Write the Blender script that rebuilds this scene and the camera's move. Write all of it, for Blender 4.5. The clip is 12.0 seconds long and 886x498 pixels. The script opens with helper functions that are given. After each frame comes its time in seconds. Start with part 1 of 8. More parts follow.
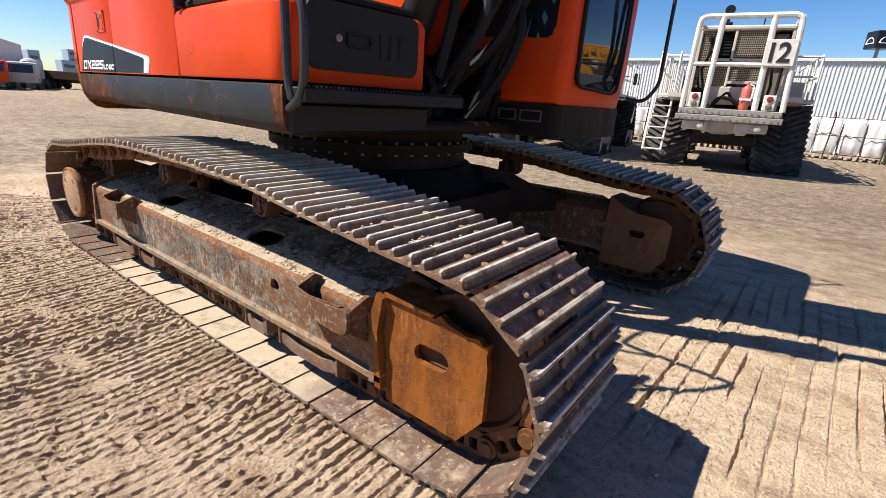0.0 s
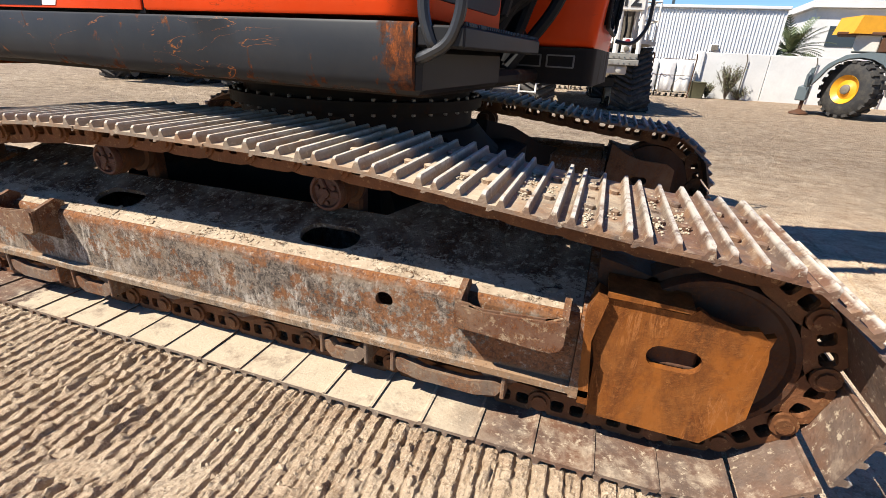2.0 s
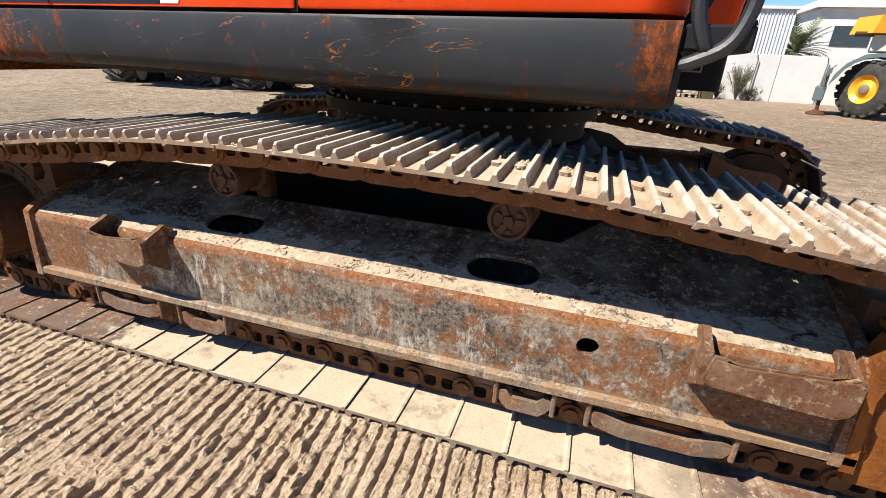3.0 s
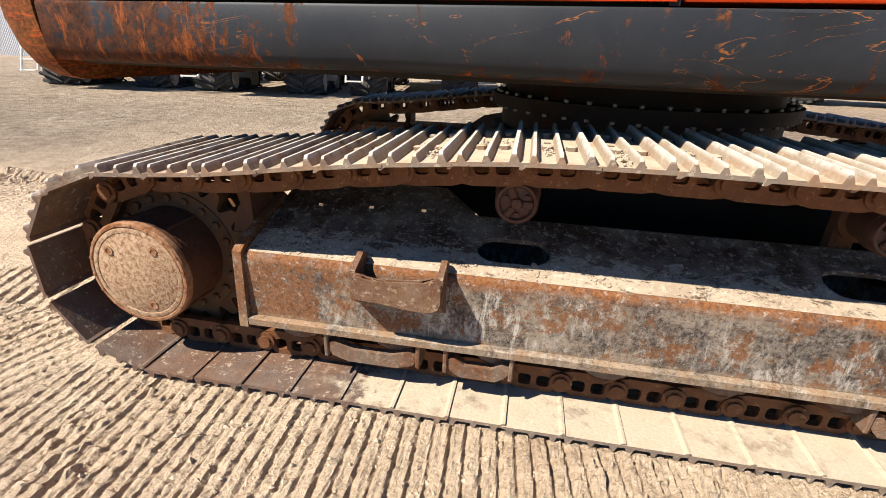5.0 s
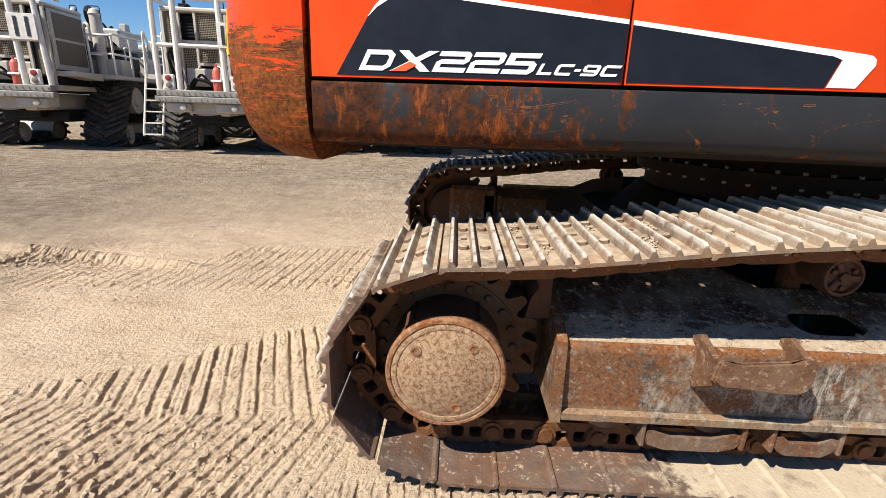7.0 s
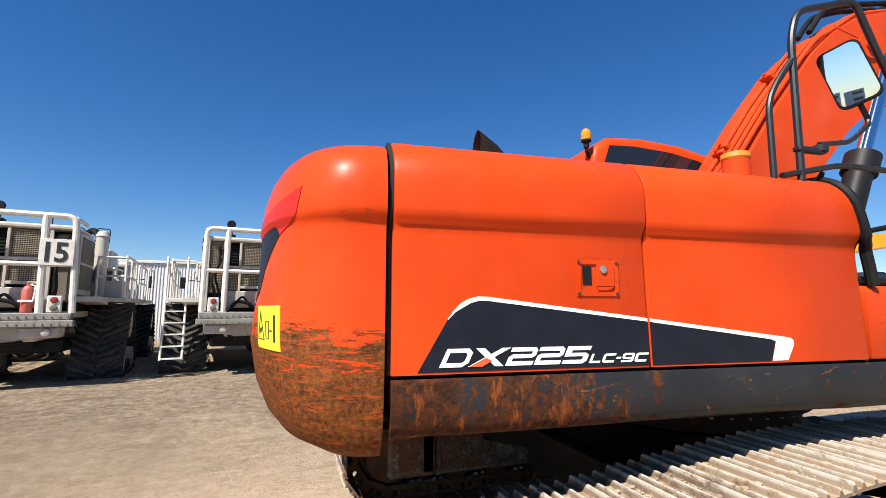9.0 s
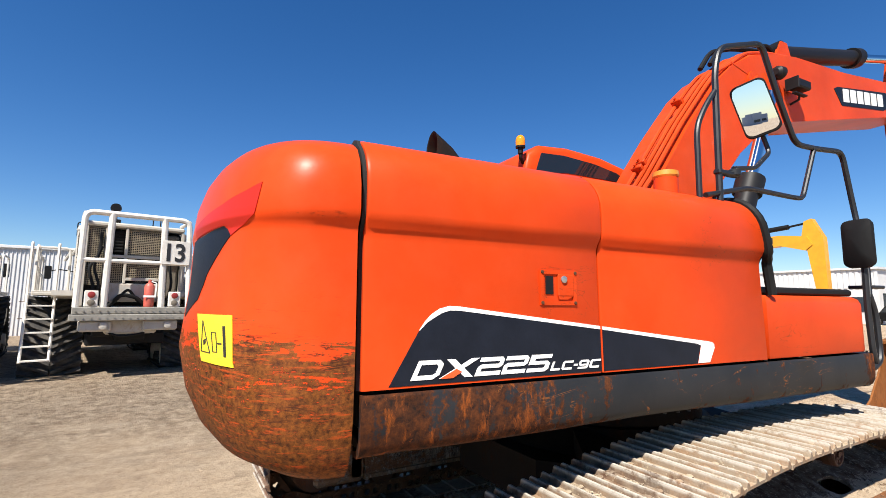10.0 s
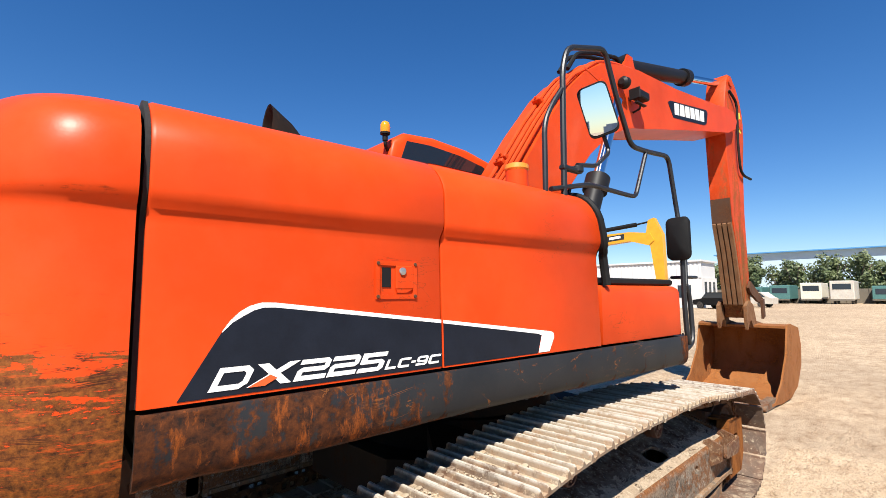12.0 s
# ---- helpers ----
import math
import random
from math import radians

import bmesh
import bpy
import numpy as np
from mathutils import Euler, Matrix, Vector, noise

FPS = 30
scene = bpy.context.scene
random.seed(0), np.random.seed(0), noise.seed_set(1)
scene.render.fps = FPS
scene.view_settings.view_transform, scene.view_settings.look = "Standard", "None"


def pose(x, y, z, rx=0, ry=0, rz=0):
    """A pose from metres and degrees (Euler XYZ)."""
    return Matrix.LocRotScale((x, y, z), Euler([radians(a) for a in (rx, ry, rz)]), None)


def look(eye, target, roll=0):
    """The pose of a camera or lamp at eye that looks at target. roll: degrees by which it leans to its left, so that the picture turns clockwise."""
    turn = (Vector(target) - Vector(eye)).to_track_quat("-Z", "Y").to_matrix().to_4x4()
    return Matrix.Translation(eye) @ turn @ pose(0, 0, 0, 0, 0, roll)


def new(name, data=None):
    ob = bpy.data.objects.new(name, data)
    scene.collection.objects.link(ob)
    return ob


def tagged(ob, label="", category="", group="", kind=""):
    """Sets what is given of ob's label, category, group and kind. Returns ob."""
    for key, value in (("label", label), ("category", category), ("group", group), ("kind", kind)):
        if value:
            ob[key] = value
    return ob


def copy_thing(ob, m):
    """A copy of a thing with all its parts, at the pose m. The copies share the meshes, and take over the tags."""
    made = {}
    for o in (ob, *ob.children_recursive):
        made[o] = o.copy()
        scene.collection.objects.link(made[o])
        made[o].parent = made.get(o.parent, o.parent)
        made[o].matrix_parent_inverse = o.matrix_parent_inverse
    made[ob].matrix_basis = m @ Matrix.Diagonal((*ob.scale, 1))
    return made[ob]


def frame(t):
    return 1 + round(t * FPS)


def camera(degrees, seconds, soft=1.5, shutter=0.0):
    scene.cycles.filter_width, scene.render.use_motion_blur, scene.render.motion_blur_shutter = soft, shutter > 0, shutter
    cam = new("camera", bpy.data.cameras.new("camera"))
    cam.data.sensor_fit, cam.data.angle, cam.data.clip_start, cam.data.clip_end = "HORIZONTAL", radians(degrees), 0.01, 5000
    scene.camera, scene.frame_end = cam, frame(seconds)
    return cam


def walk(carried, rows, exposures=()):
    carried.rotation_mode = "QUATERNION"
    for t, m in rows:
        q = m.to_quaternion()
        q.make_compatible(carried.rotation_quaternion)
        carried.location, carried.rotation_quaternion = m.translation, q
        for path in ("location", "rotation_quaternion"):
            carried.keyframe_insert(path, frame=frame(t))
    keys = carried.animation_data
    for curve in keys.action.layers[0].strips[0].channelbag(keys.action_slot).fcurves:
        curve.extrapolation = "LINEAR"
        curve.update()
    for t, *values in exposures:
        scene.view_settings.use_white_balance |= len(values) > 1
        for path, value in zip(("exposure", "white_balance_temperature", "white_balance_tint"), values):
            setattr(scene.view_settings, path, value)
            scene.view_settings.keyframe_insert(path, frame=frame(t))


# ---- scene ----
cam = camera(87.3, 12.0, soft=0.55)
# the clip's own exposure drifts a little
EXPOSURES = ((0.0, 0.98), (2.0, 1.10), (4.6, 1.13), (6.2, 1.00), (7.0, 0.84), (9.0, 0.88), (10.5, 0.95), (12.0, 0.97))
PATH = [
    (0, (2.585, -2.477, 1.243), (1.437, -0.96, 0.626), 3.6),
    (0.5, (2.366, -2.516, 1.196), (1.44, -0.889, 0.494), 3.3),
    (1, (2.07, -2.522, 1.161), (1.344, -0.823, 0.396), 3.4),
    (1.5, (1.755, -2.596, 1.169), (1.157, -0.846, 0.407), 3.8),
    (2, (1.425, -2.658, 1.182), (0.864, -0.902, 0.405), 3.0),
    (2.5, (1.062, -2.619, 1.159), (0.479, -0.865, 0.395), 2.1),
    (2.7, (0.928, -2.612, 1.164), (0.358, -0.855, 0.396), 2.5),
    (4.3, (-0.057, -2.638, 1.148), (-0.451, -0.836, 0.375), 1.0),
    (4.5, (-0.181, -2.642, 1.146), (-0.553, -0.828, 0.39), 1.8),
    (5, (-0.525, -2.69, 1.135), (-0.837, -0.876, 0.353), 2.0),
    (5.5, (-0.853, -2.654, 1.116), (-1.135, -0.833, 0.339), 1.2),
    (6, (-1.173, -2.635, 1.139), (-1.391, -0.798, 0.379), 1.8),
    (6.5, (-1.503, -2.716, 1.163), (-1.532, -0.844, 0.46), 1.8),
    (7, (-1.819, -2.727, 1.184), (-1.861, -0.813, 0.605), 2.0),
    (7.2, (-1.957, -2.715, 1.218), (-2.026, -0.788, 0.689), 0.7),
    (8.8, (-2.613, -2.671, 1.46), (-2.075, -0.752, 1.627), -0.5),
    (9, (-2.647, -2.649, 1.497), (-2.012, -0.769, 1.746), 0.1),
    (9.5, (-2.775, -2.577, 1.542), (-1.934, -0.786, 1.832), 1.0),
    (10, (-2.835, -2.508, 1.551), (-1.832, -0.792, 1.775), 0.5),
    (10.5, (-2.759, -2.48, 1.56), (-1.659, -0.825, 1.784), 0.0),
    (11, (-2.683, -2.49, 1.564), (-1.445, -0.931, 1.76), -0.4),
    (11.5, (-2.615, -2.501, 1.566), (-1.256, -1.048, 1.762), -0.1),
    (12, (-2.589, -2.497, 1.56), (-1.198, -1.072, 1.749), -0.3),
]
walk(cam, [(t, look(eye, target, roll)) for t, eye, target, roll in PATH], EXPOSURES)

# ---- world, sun and exposure ----
world = bpy.data.worlds.new("world")
scene.world = world
world.use_nodes = True
wt = world.node_tree
SUN_DIR = Vector((0.62, 0.505, -1.0)).normalized()
sky = wt.nodes.new("ShaderNodeTexSky")
sky.sky_type = "NISHITA"
sky.sun_disc = False
sky.sun_elevation = math.asin(-SUN_DIR.z)
sky.sun_rotation = math.atan2(-SUN_DIR.x, -SUN_DIR.y)
sky.altitude = 0
sky.air_density = 1.0
sky.dust_density = 0.0
sky.ozone_density = 2.5
wt.nodes["Background"].inputs[1].default_value = 0.057
hsv = wt.nodes.new("ShaderNodeHueSaturation")
hsv.inputs["Saturation"].default_value = 1.31
wt.links.new(sky.outputs[0], hsv.inputs["Color"])
tint = wt.nodes.new("ShaderNodeMix")
tint.data_type, tint.blend_type = "RGBA", "MULTIPLY"
tint.inputs[0].default_value = 1.0
tint.inputs[7].default_value = (0.91, 1.0, 1.20, 1.0)
wt.links.new(hsv.outputs[0], tint.inputs[6])
wt.links.new(tint.outputs[2], wt.nodes["Background"].inputs[0])
sun = new("sun", bpy.data.lights.new("sun", "SUN"))
sun.data.energy, sun.data.angle, sun.data.color = 5.0, radians(0.53), (1.0, 0.945, 0.86)
sun.rotation_mode = "QUATERNION"
sun.rotation_quaternion = SUN_DIR.to_track_quat("-Z", "Y")

# ---- material helpers ----
def tree(name):
    m = bpy.data.materials.new(name)
    m.use_nodes = True
    t = m.node_tree
    return m, t, t.nodes["Principled BSDF"]


def node(t, kind, ins=(), **props):
    n = t.nodes.new(kind)
    for k, v in props.items():
        setattr(n, k, v)
    for k, v in dict(ins).items():
        if isinstance(v, bpy.types.NodeSocket):
            t.links.new(v, n.inputs[k])
        else:
            n.inputs[k].default_value = v
    return n


def rgb(c):
    return (c[0], c[1], c[2], 1.0)


def coords(t, world_space=False, shift=False):
    if world_space:
        return node(t, "ShaderNodeNewGeometry").outputs["Position"]
    v = node(t, "ShaderNodeTexCoord").outputs["Object"]
    if shift:
        r = node(t, "ShaderNodeObjectInfo").outputs["Random"]
        r = node(t, "ShaderNodeMath", {0: r, 1: 37.0}, operation="MULTIPLY").outputs[0]
        v = node(t, "ShaderNodeVectorMath", {0: v, 1: r}, operation="ADD").outputs[0]
    return v


def noise_tex(t, v, scale, detail=6.0, rough=0.6, stretch=None, distortion=0.0):
    if stretch:
        v = node(t, "ShaderNodeVectorMath", {0: v, 1: stretch}, operation="MULTIPLY").outputs[0]
    return node(t, "ShaderNodeTexNoise", {"Vector": v, "Scale": scale, "Detail": detail, "Roughness": rough, "Distortion": distortion}).outputs["Fac"]


def ramp(t, fac, lo, hi):
    return node(t, "ShaderNodeMapRange", {"Value": fac, "From Min": lo, "From Max": hi}).outputs[0]


def mixc(t, fac, a, b, blend="MIX"):
    n = node(t, "ShaderNodeMix", data_type="RGBA", blend_type=blend)
    for sock, v in ((n.inputs[0], fac), (n.inputs[6], a), (n.inputs[7], b)):
        if isinstance(v, bpy.types.NodeSocket):
            t.links.new(v, sock)
        elif isinstance(v, (tuple, list)):
            sock.default_value = rgb(v)
        else:
            sock.default_value = v
    return n.outputs[2]


def math_n(t, op, a, b=0.0, clamp=False):
    return node(t, "ShaderNodeMath", {0: a, 1: b}, operation=op, use_clamp=clamp).outputs[0]


def bump(t, p, height, strength, distance=0.01):
    b = node(t, "ShaderNodeBump", {"Height": height, "Strength": strength, "Distance": distance})
    t.links.new(b.outputs[0], p.inputs["Normal"])


def setp(p, **k):
    for name, v in k.items():
        sock = p.inputs[name.replace("_", " ")]
        if isinstance(v, bpy.types.NodeSocket):
            p.id_data.links.new(v, sock)
        else:
            sock.default_value = rgb(v) if isinstance(v, (tuple, list)) else v


def plain(name, c, rough=0.5, metallic=0.0, vary=0.25, scale=6.0, bumpy=0.1, shift=True):
    """A surface with soft blotches and fine grain."""
    m, t, p = tree(name)
    v = coords(t, shift=shift)
    a, b = noise_tex(t, v, scale), noise_tex(t, v, scale * 11, 4)
    f = math_n(t, "ADD", math_n(t, "MULTIPLY", a, 0.7), math_n(t, "MULTIPLY", b, 0.3))
    col = mixc(t, ramp(t, f, 0.3, 0.7), [x * (1 - vary) for x in c], [min(1, x * (1 + vary * 0.6)) for x in c])
    setp(p, Base_Color=col, Roughness=ramp(t, b, -0.6 + rough * 0.2, 1.6), Metallic=metallic)
    p.inputs["Roughness"].links and p.id_data.links.remove(p.inputs["Roughness"].links[0])
    r = node(t, "ShaderNodeMapRange", {"Value": b, "To Min": rough * 0.8, "To Max": min(1, rough * 1.2)}).outputs[0]
    setp(p, Roughness=r)
    if bumpy:
        bump(t, p, b, bumpy, 0.004)
    return m


def worn(name, base, rust_lo, rust_hi, dust=0.3, rough=0.45, scale=3.0, streak=(1, 1, 0.35), rust=((0.16, 0.045, 0.012), (0.33, 0.11, 0.025)), end=None, dust_col=(0.46, 0.36, 0.24), metal=0.0, deep=0.4, shift=False, spec=0.35, lines=None, fleck=None, fine_k=9, grit=0.0):
    """Paint over steel: chipped to rust between the two thresholds, streaked, with dust on it. end: (axis, from, to,
    gain), wear that grows along the thing, or on the frame top painted shade. lines: (scale, stretch, width, colour),
    thin wandering scratches. grit: crisp pale crumbs and dark pits.
    """
    m, t, p = tree(name)
    v = coords(t, shift=shift)
    big = noise_tex(t, v, scale, 8, 0.68, streak, 0.6)
    fine = noise_tex(t, v, scale * fine_k, 7, 0.68)
    grain = noise_tex(t, v, 140, 3)
    f = math_n(t, "ADD", math_n(t, "MULTIPLY", big, 0.72), math_n(t, "MULTIPLY", fine, 0.28))
    if end:
        for axis, lo, hi, gain in end:
            g = node(t, "ShaderNodeSeparateXYZ", {0: v}).outputs[axis]
            f = math_n(t, "ADD", f, math_n(t, "MULTIPLY", ramp(t, g, lo, hi), gain))
    rm = ramp(t, f, rust_lo, rust_hi)
    rc = mixc(t, ramp(t, fine, 0.35, 0.7), rust[0], rust[1])
    if fleck:
        rc = mixc(t, ramp(t, noise_tex(t, v, scale * 2.6, 9, 0.75, streak), 0.54, 0.64), rc, fleck)
    bc = mixc(t, ramp(t, noise_tex(t, v, 1.7, 5), 0.3, 0.75), [x * 0.82 for x in base], [min(1, x * 1.12) for x in base])
    col = mixc(t, rm, bc, rc)
    if lines:
        ls, lstretch, lw, lcol = lines
        n1 = noise_tex(t, v, ls, 5, 0.6, lstretch, 0.8)
        ln = ramp(t, math_n(t, "ABSOLUTE", math_n(t, "SUBTRACT", n1, 0.5)), lw, lw * 0.4)
        ln = math_n(t, "MULTIPLY", ln, ramp(t, noise_tex(t, v, ls * 0.8, 4, 0.6), 0.50, 0.60))
        if end:
            ln = math_n(t, "MULTIPLY", ln, ramp(t, f, rust_lo - 0.12, rust_lo - 0.02))
        col = mixc(t, ln, col, mixc(t, fine, [x * 0.6 for x in lcol], lcol))
    d = math_n(t, "MULTIPLY", ramp(t, noise_tex(t, v, 5.5, 9, 0.7), 0.42, 0.72), dust)
    col = mixc(t, d, col, dust_col)
    if grit:
        col = mixc(t, math_n(t, "MULTIPLY", ramp(t, noise_tex(t, v, 42, 8, 0.78), 0.54, 0.60), grit), col, dust_col)
        col = mixc(t, math_n(t, "MULTIPLY", ramp(t, noise_tex(t, v, 58, 7, 0.75), 0.56, 0.62), grit), col, [x * 0.35 for x in base])
    setp(p, Base_Color=col, Metallic=metal)
    r = math_n(t, "ADD", math_n(t, "MULTIPLY", rm, 0.35), rough, True)
    r = math_n(t, "ADD", r, math_n(t, "MULTIPLY", d, 0.4), True)
    setp(p, Roughness=r)
    h = math_n(t, "ADD", math_n(t, "MULTIPLY", rm, -0.5), math_n(t, "MULTIPLY", math_n(t, "ADD", fine, math_n(t, "MULTIPLY", grain, 0.4)), math_n(t, "ADD", math_n(t, "MULTIPLY", rm, 0.8), 0.08)))
    bump(t, p, h, deep, 0.006)
    p.inputs["Specular IOR Level"].default_value = spec
    return m


def glass_mat(name, tint, rough=0.02):
    m, t, p = tree(name)
    setp(p, Base_Color=tint, Roughness=rough, Metallic=0.0)
    p.inputs["Specular IOR Level"].default_value = 0.5
    return m


def dusty_steel(name, c, dustc, lo=0.35, hi=0.62, amount=0.9, rough=0.55, rusty=0.35, pale=0.0):
    """Track steel: worn grey-brown metal, rust, and pale dry dust lying on what faces up, thickest along the middle of the run."""
    m, t, p = tree(name)
    v = coords(t, shift=True)
    w = coords(t, world_space=True)
    big, mid, fine = noise_tex(t, w, 2.3, 6), noise_tex(t, v, 17, 9, 0.72), noise_tex(t, v, 90, 4)
    col = mixc(t, ramp(t, mid, 0.35, 0.7), [x * 0.55 for x in c], c)
    col = mixc(t, math_n(t, "MULTIPLY", ramp(t, noise_tex(t, w, 5.1, 7), 0.42, 0.62), rusty), col, (0.15, 0.055, 0.022))
    high_r = 0.3
    up = node(t, "ShaderNodeSeparateXYZ", {0: node(t, "ShaderNodeNewGeometry").outputs["Normal"]}).outputs[2]
    f = math_n(t, "ADD", math_n(t, "MULTIPLY", big, 0.45), math_n(t, "MULTIPLY", mid, 0.55))
    if pale:
        x = node(t, "ShaderNodeSeparateXYZ", {0: w}).outputs[0]
        x = math_n(t, "ADD", x, math_n(t, "MULTIPLY", math_n(t, "SUBTRACT", mid, 0.5), 0.5))
        run = math_n(t, "MULTIPLY", ramp(t, x, -1.04, -0.90), ramp(t, x, 1.30, 1.05))
        f = math_n(t, "ADD", f, math_n(t, "MULTIPLY", run, pale))
        high = node(t, "ShaderNodeSeparateXYZ", {0: w}).outputs[2]
        f = math_n(t, "SUBTRACT", f, math_n(t, "MULTIPLY", math_n(t, "ADD", ramp(t, x, 1.10, 1.40), math_n(t, "MULTIPLY", ramp(t, x, -0.98, -1.12), 2.0)), 0.045))
        high_r = math_n(t, "ADD", ramp(t, high, 0.6, 0.75), 0.25)
        back = ramp(t, x, 1.75, 1.15)
        f = math_n(t, "ADD", f, math_n(t, "MULTIPLY", math_n(t, "MULTIPLY", ramp(t, high, 0.6, 0.75), back), 0.15))
    d = math_n(t, "MULTIPLY", ramp(t, f, lo, hi), amount)
    d = math_n(t, "MULTIPLY", d, ramp(t, up, -0.25, 0.6))
    dc = mixc(t, fine, [x * 0.72 for x in dustc], dustc)
    col = mixc(t, d, col, dc)
    col = mixc(t, math_n(t, "MULTIPLY", ramp(t, noise_tex(t, w, 34.0, 6, 0.75), 0.575, 0.64), 0.65), col, dustc)
    col = mixc(t, math_n(t, "MULTIPLY", ramp(t, noise_tex(t, w, 9.0, 7, 0.7), 0.49, 0.62), math_n(t, "MULTIPLY", high_r, 0.42, True)), col, (0.27, 0.145, 0.070))
    tip = node(t, "ShaderNodeSeparateXYZ", {0: node(t, "ShaderNodeTexCoord").outputs["Object"]}).outputs[2]
    tip = math_n(t, "MULTIPLY", ramp(t, tip, 0.027, 0.037), ramp(t, mid, 0.36, 0.52)) if pale else 0.0
    col = mixc(t, tip, col, (0.46, 0.415, 0.35))
    p.inputs["Specular IOR Level"].default_value = 0.25
    setp(p, Base_Color=col, Metallic=0.0, Roughness=math_n(t, "ADD", math_n(t, "MULTIPLY", d, 0.4), rough, True))
    bump(t, p, math_n(t, "ADD", math_n(t, "MULTIPLY", mid, 0.6), fine), 0.5, 0.006)
    return m


def frame_face(name):
    """Side frame steel: grey with pale vertical scuffs, rust mottling, a rusty upper edge and dust on the lower flange."""
    m, t, p = tree(name)
    v = coords(t)
    xyz = node(t, "ShaderNodeSeparateXYZ", {0: v})
    x, z = xyz.outputs[0], xyz.outputs[2]
    scuff = noise_tex(t, v, 1.0, 10, 0.8, (30, 30, 9.0), 0.5)
    lying = noise_tex(t, v, 1.0, 6, 0.7, (3, 3, 70))
    mott = noise_tex(t, v, 13, 10, 0.78)
    patchy = noise_tex(t, v, 3.2, 5, 0.6)
    fine = noise_tex(t, v, 75, 5, 0.7)
    mix1 = noise_tex(t, v, 1.0, 12, 0.88, (48, 48, 38), 0.4)
    col = mixc(t, ramp(t, mix1, 0.45, 0.55), (0.026, 0.021, 0.018), (0.185, 0.150, 0.118))
    col = mixc(t, math_n(t, "MULTIPLY", ramp(t, noise_tex(t, v, 4.5, 8, 0.75, (1, 1, 1.6)), 0.47, 0.57), math_n(t, "ADD", math_n(t, "MULTIPLY", mix1, 0.6), 0.2)), col, (0.33, 0.255, 0.180))
    col = mixc(t, math_n(t, "MULTIPLY", ramp(t, noise_tex(t, v, 3.7, 8, 0.75, (1, 1, 1.4)), 0.54, 0.64), 0.7), col, (0.075, 0.040, 0.024))
    col = mixc(t, math_n(t, "MULTIPLY", ramp(t, scuff, 0.50, 0.60), math_n(t, "MULTIPLY", ramp(t, patchy, 0.37, 0.53), 0.85)), col, (0.47, 0.42, 0.35))
    col = mixc(t, math_n(t, "MULTIPLY", ramp(t, lying, 0.60, 0.72), 0.4), col, (0.34, 0.27, 0.20))
    ends = math_n(t, "ADD", math_n(t, "MULTIPLY", ramp(t, x, 0.35, 1.3), 0.11), math_n(t, "MULTIPLY", ramp(t, x, -0.75, -1.3), 0.09))
    rust = ramp(t, math_n(t, "ADD", mott, ends), 0.525, 0.575)
    edge = ramp(t, math_n(t, "ADD", z, math_n(t, "MULTIPLY", math_n(t, "SUBTRACT", patchy, 0.5), 0.10)), 0.428, 0.466)
    rust = math_n(t, "MAXIMUM", math_n(t, "MULTIPLY", rust, 0.85), math_n(t, "MULTIPLY", edge, ramp(t, mott, 0.33, 0.5)))
    col = mixc(t, rust, col, mixc(t, ramp(t, fine, 0.35, 0.65), (0.080, 0.032, 0.014), (0.25, 0.098, 0.030)))
    low = math_n(t, "MULTIPLY", ramp(t, z, 0.262, 0.244), ramp(t, mott, 0.36, 0.5))
    col = mixc(t, math_n(t, "MULTIPLY", low, 0.6), col, (0.27, 0.185, 0.11))
    col = mixc(t, math_n(t, "MULTIPLY", ramp(t, fine, 0.57, 0.66), 0.6), col, (0.035, 0.025, 0.018))
    col = mixc(t, math_n(t, "MULTIPLY", ramp(t, noise_tex(t, v, 46, 6, 0.75), 0.58, 0.66), 0.55), col, (0.44, 0.38, 0.30))
    crack = ramp(t, math_n(t, "ABSOLUTE", math_n(t, "SUBTRACT", noise_tex(t, v, 30, 5, 0.65, (1.0, 1.0, 1.5), 1.0), 0.5)), 0.022, 0.008)
    col = mixc(t, math_n(t, "MULTIPLY", crack, math_n(t, "MULTIPLY", ramp(t, noise_tex(t, v, 6.0, 4), 0.44, 0.56), 0.75)), col, (0.045, 0.026, 0.016))
    setp(p, Base_Color=col, Roughness=math_n(t, "ADD", math_n(t, "MULTIPLY", rust, 0.3), 0.5))
    p.inputs["Specular IOR Level"].default_value = 0.2
    bump(t, p, math_n(t, "ADD", math_n(t, "MULTIPLY", mott, 0.7), math_n(t, "MULTIPLY", fine, 0.5)), 0.5, 0.004)
    return m


# ---- materials ----
orange = worn("orange_paint", (0.60, 0.052, 0.007), 0.725, 0.745, dust=0.06, spec=0.10, rough=0.36, scale=16, streak=(0.35, 0.35, 1.3), rust=((0.30, 0.035, 0.01), (0.12, 0.03, 0.012)), deep=0.08, dust_col=(0.70, 0.20, 0.09), lines=(2.6, (0.5, 0.5, 1.6), 0.0022, (0.36, 0.05, 0.014)))
orange_cw = worn("orange_cast_paint", (0.60, 0.052, 0.007), 0.575, 0.588, dust=0.08, rough=0.33, scale=8.0, streak=(0.50, 0.50, 3.4), rust=((0.032, 0.013, 0.006), (0.245, 0.078, 0.014)), end=((2, 1.46, 1.37, 0.120), (2, 1.40, 1.12, 0.10), (2, 1.46, 1.54, -0.11)), deep=0.45, dust_col=(0.70, 0.20, 0.09), lines=(7.0, (0.40, 0.40, 3.6), 0.020, (0.050, 0.015, 0.007)), fleck=(0.42, 0.062, 0.010), spec=0.12, fine_k=7)
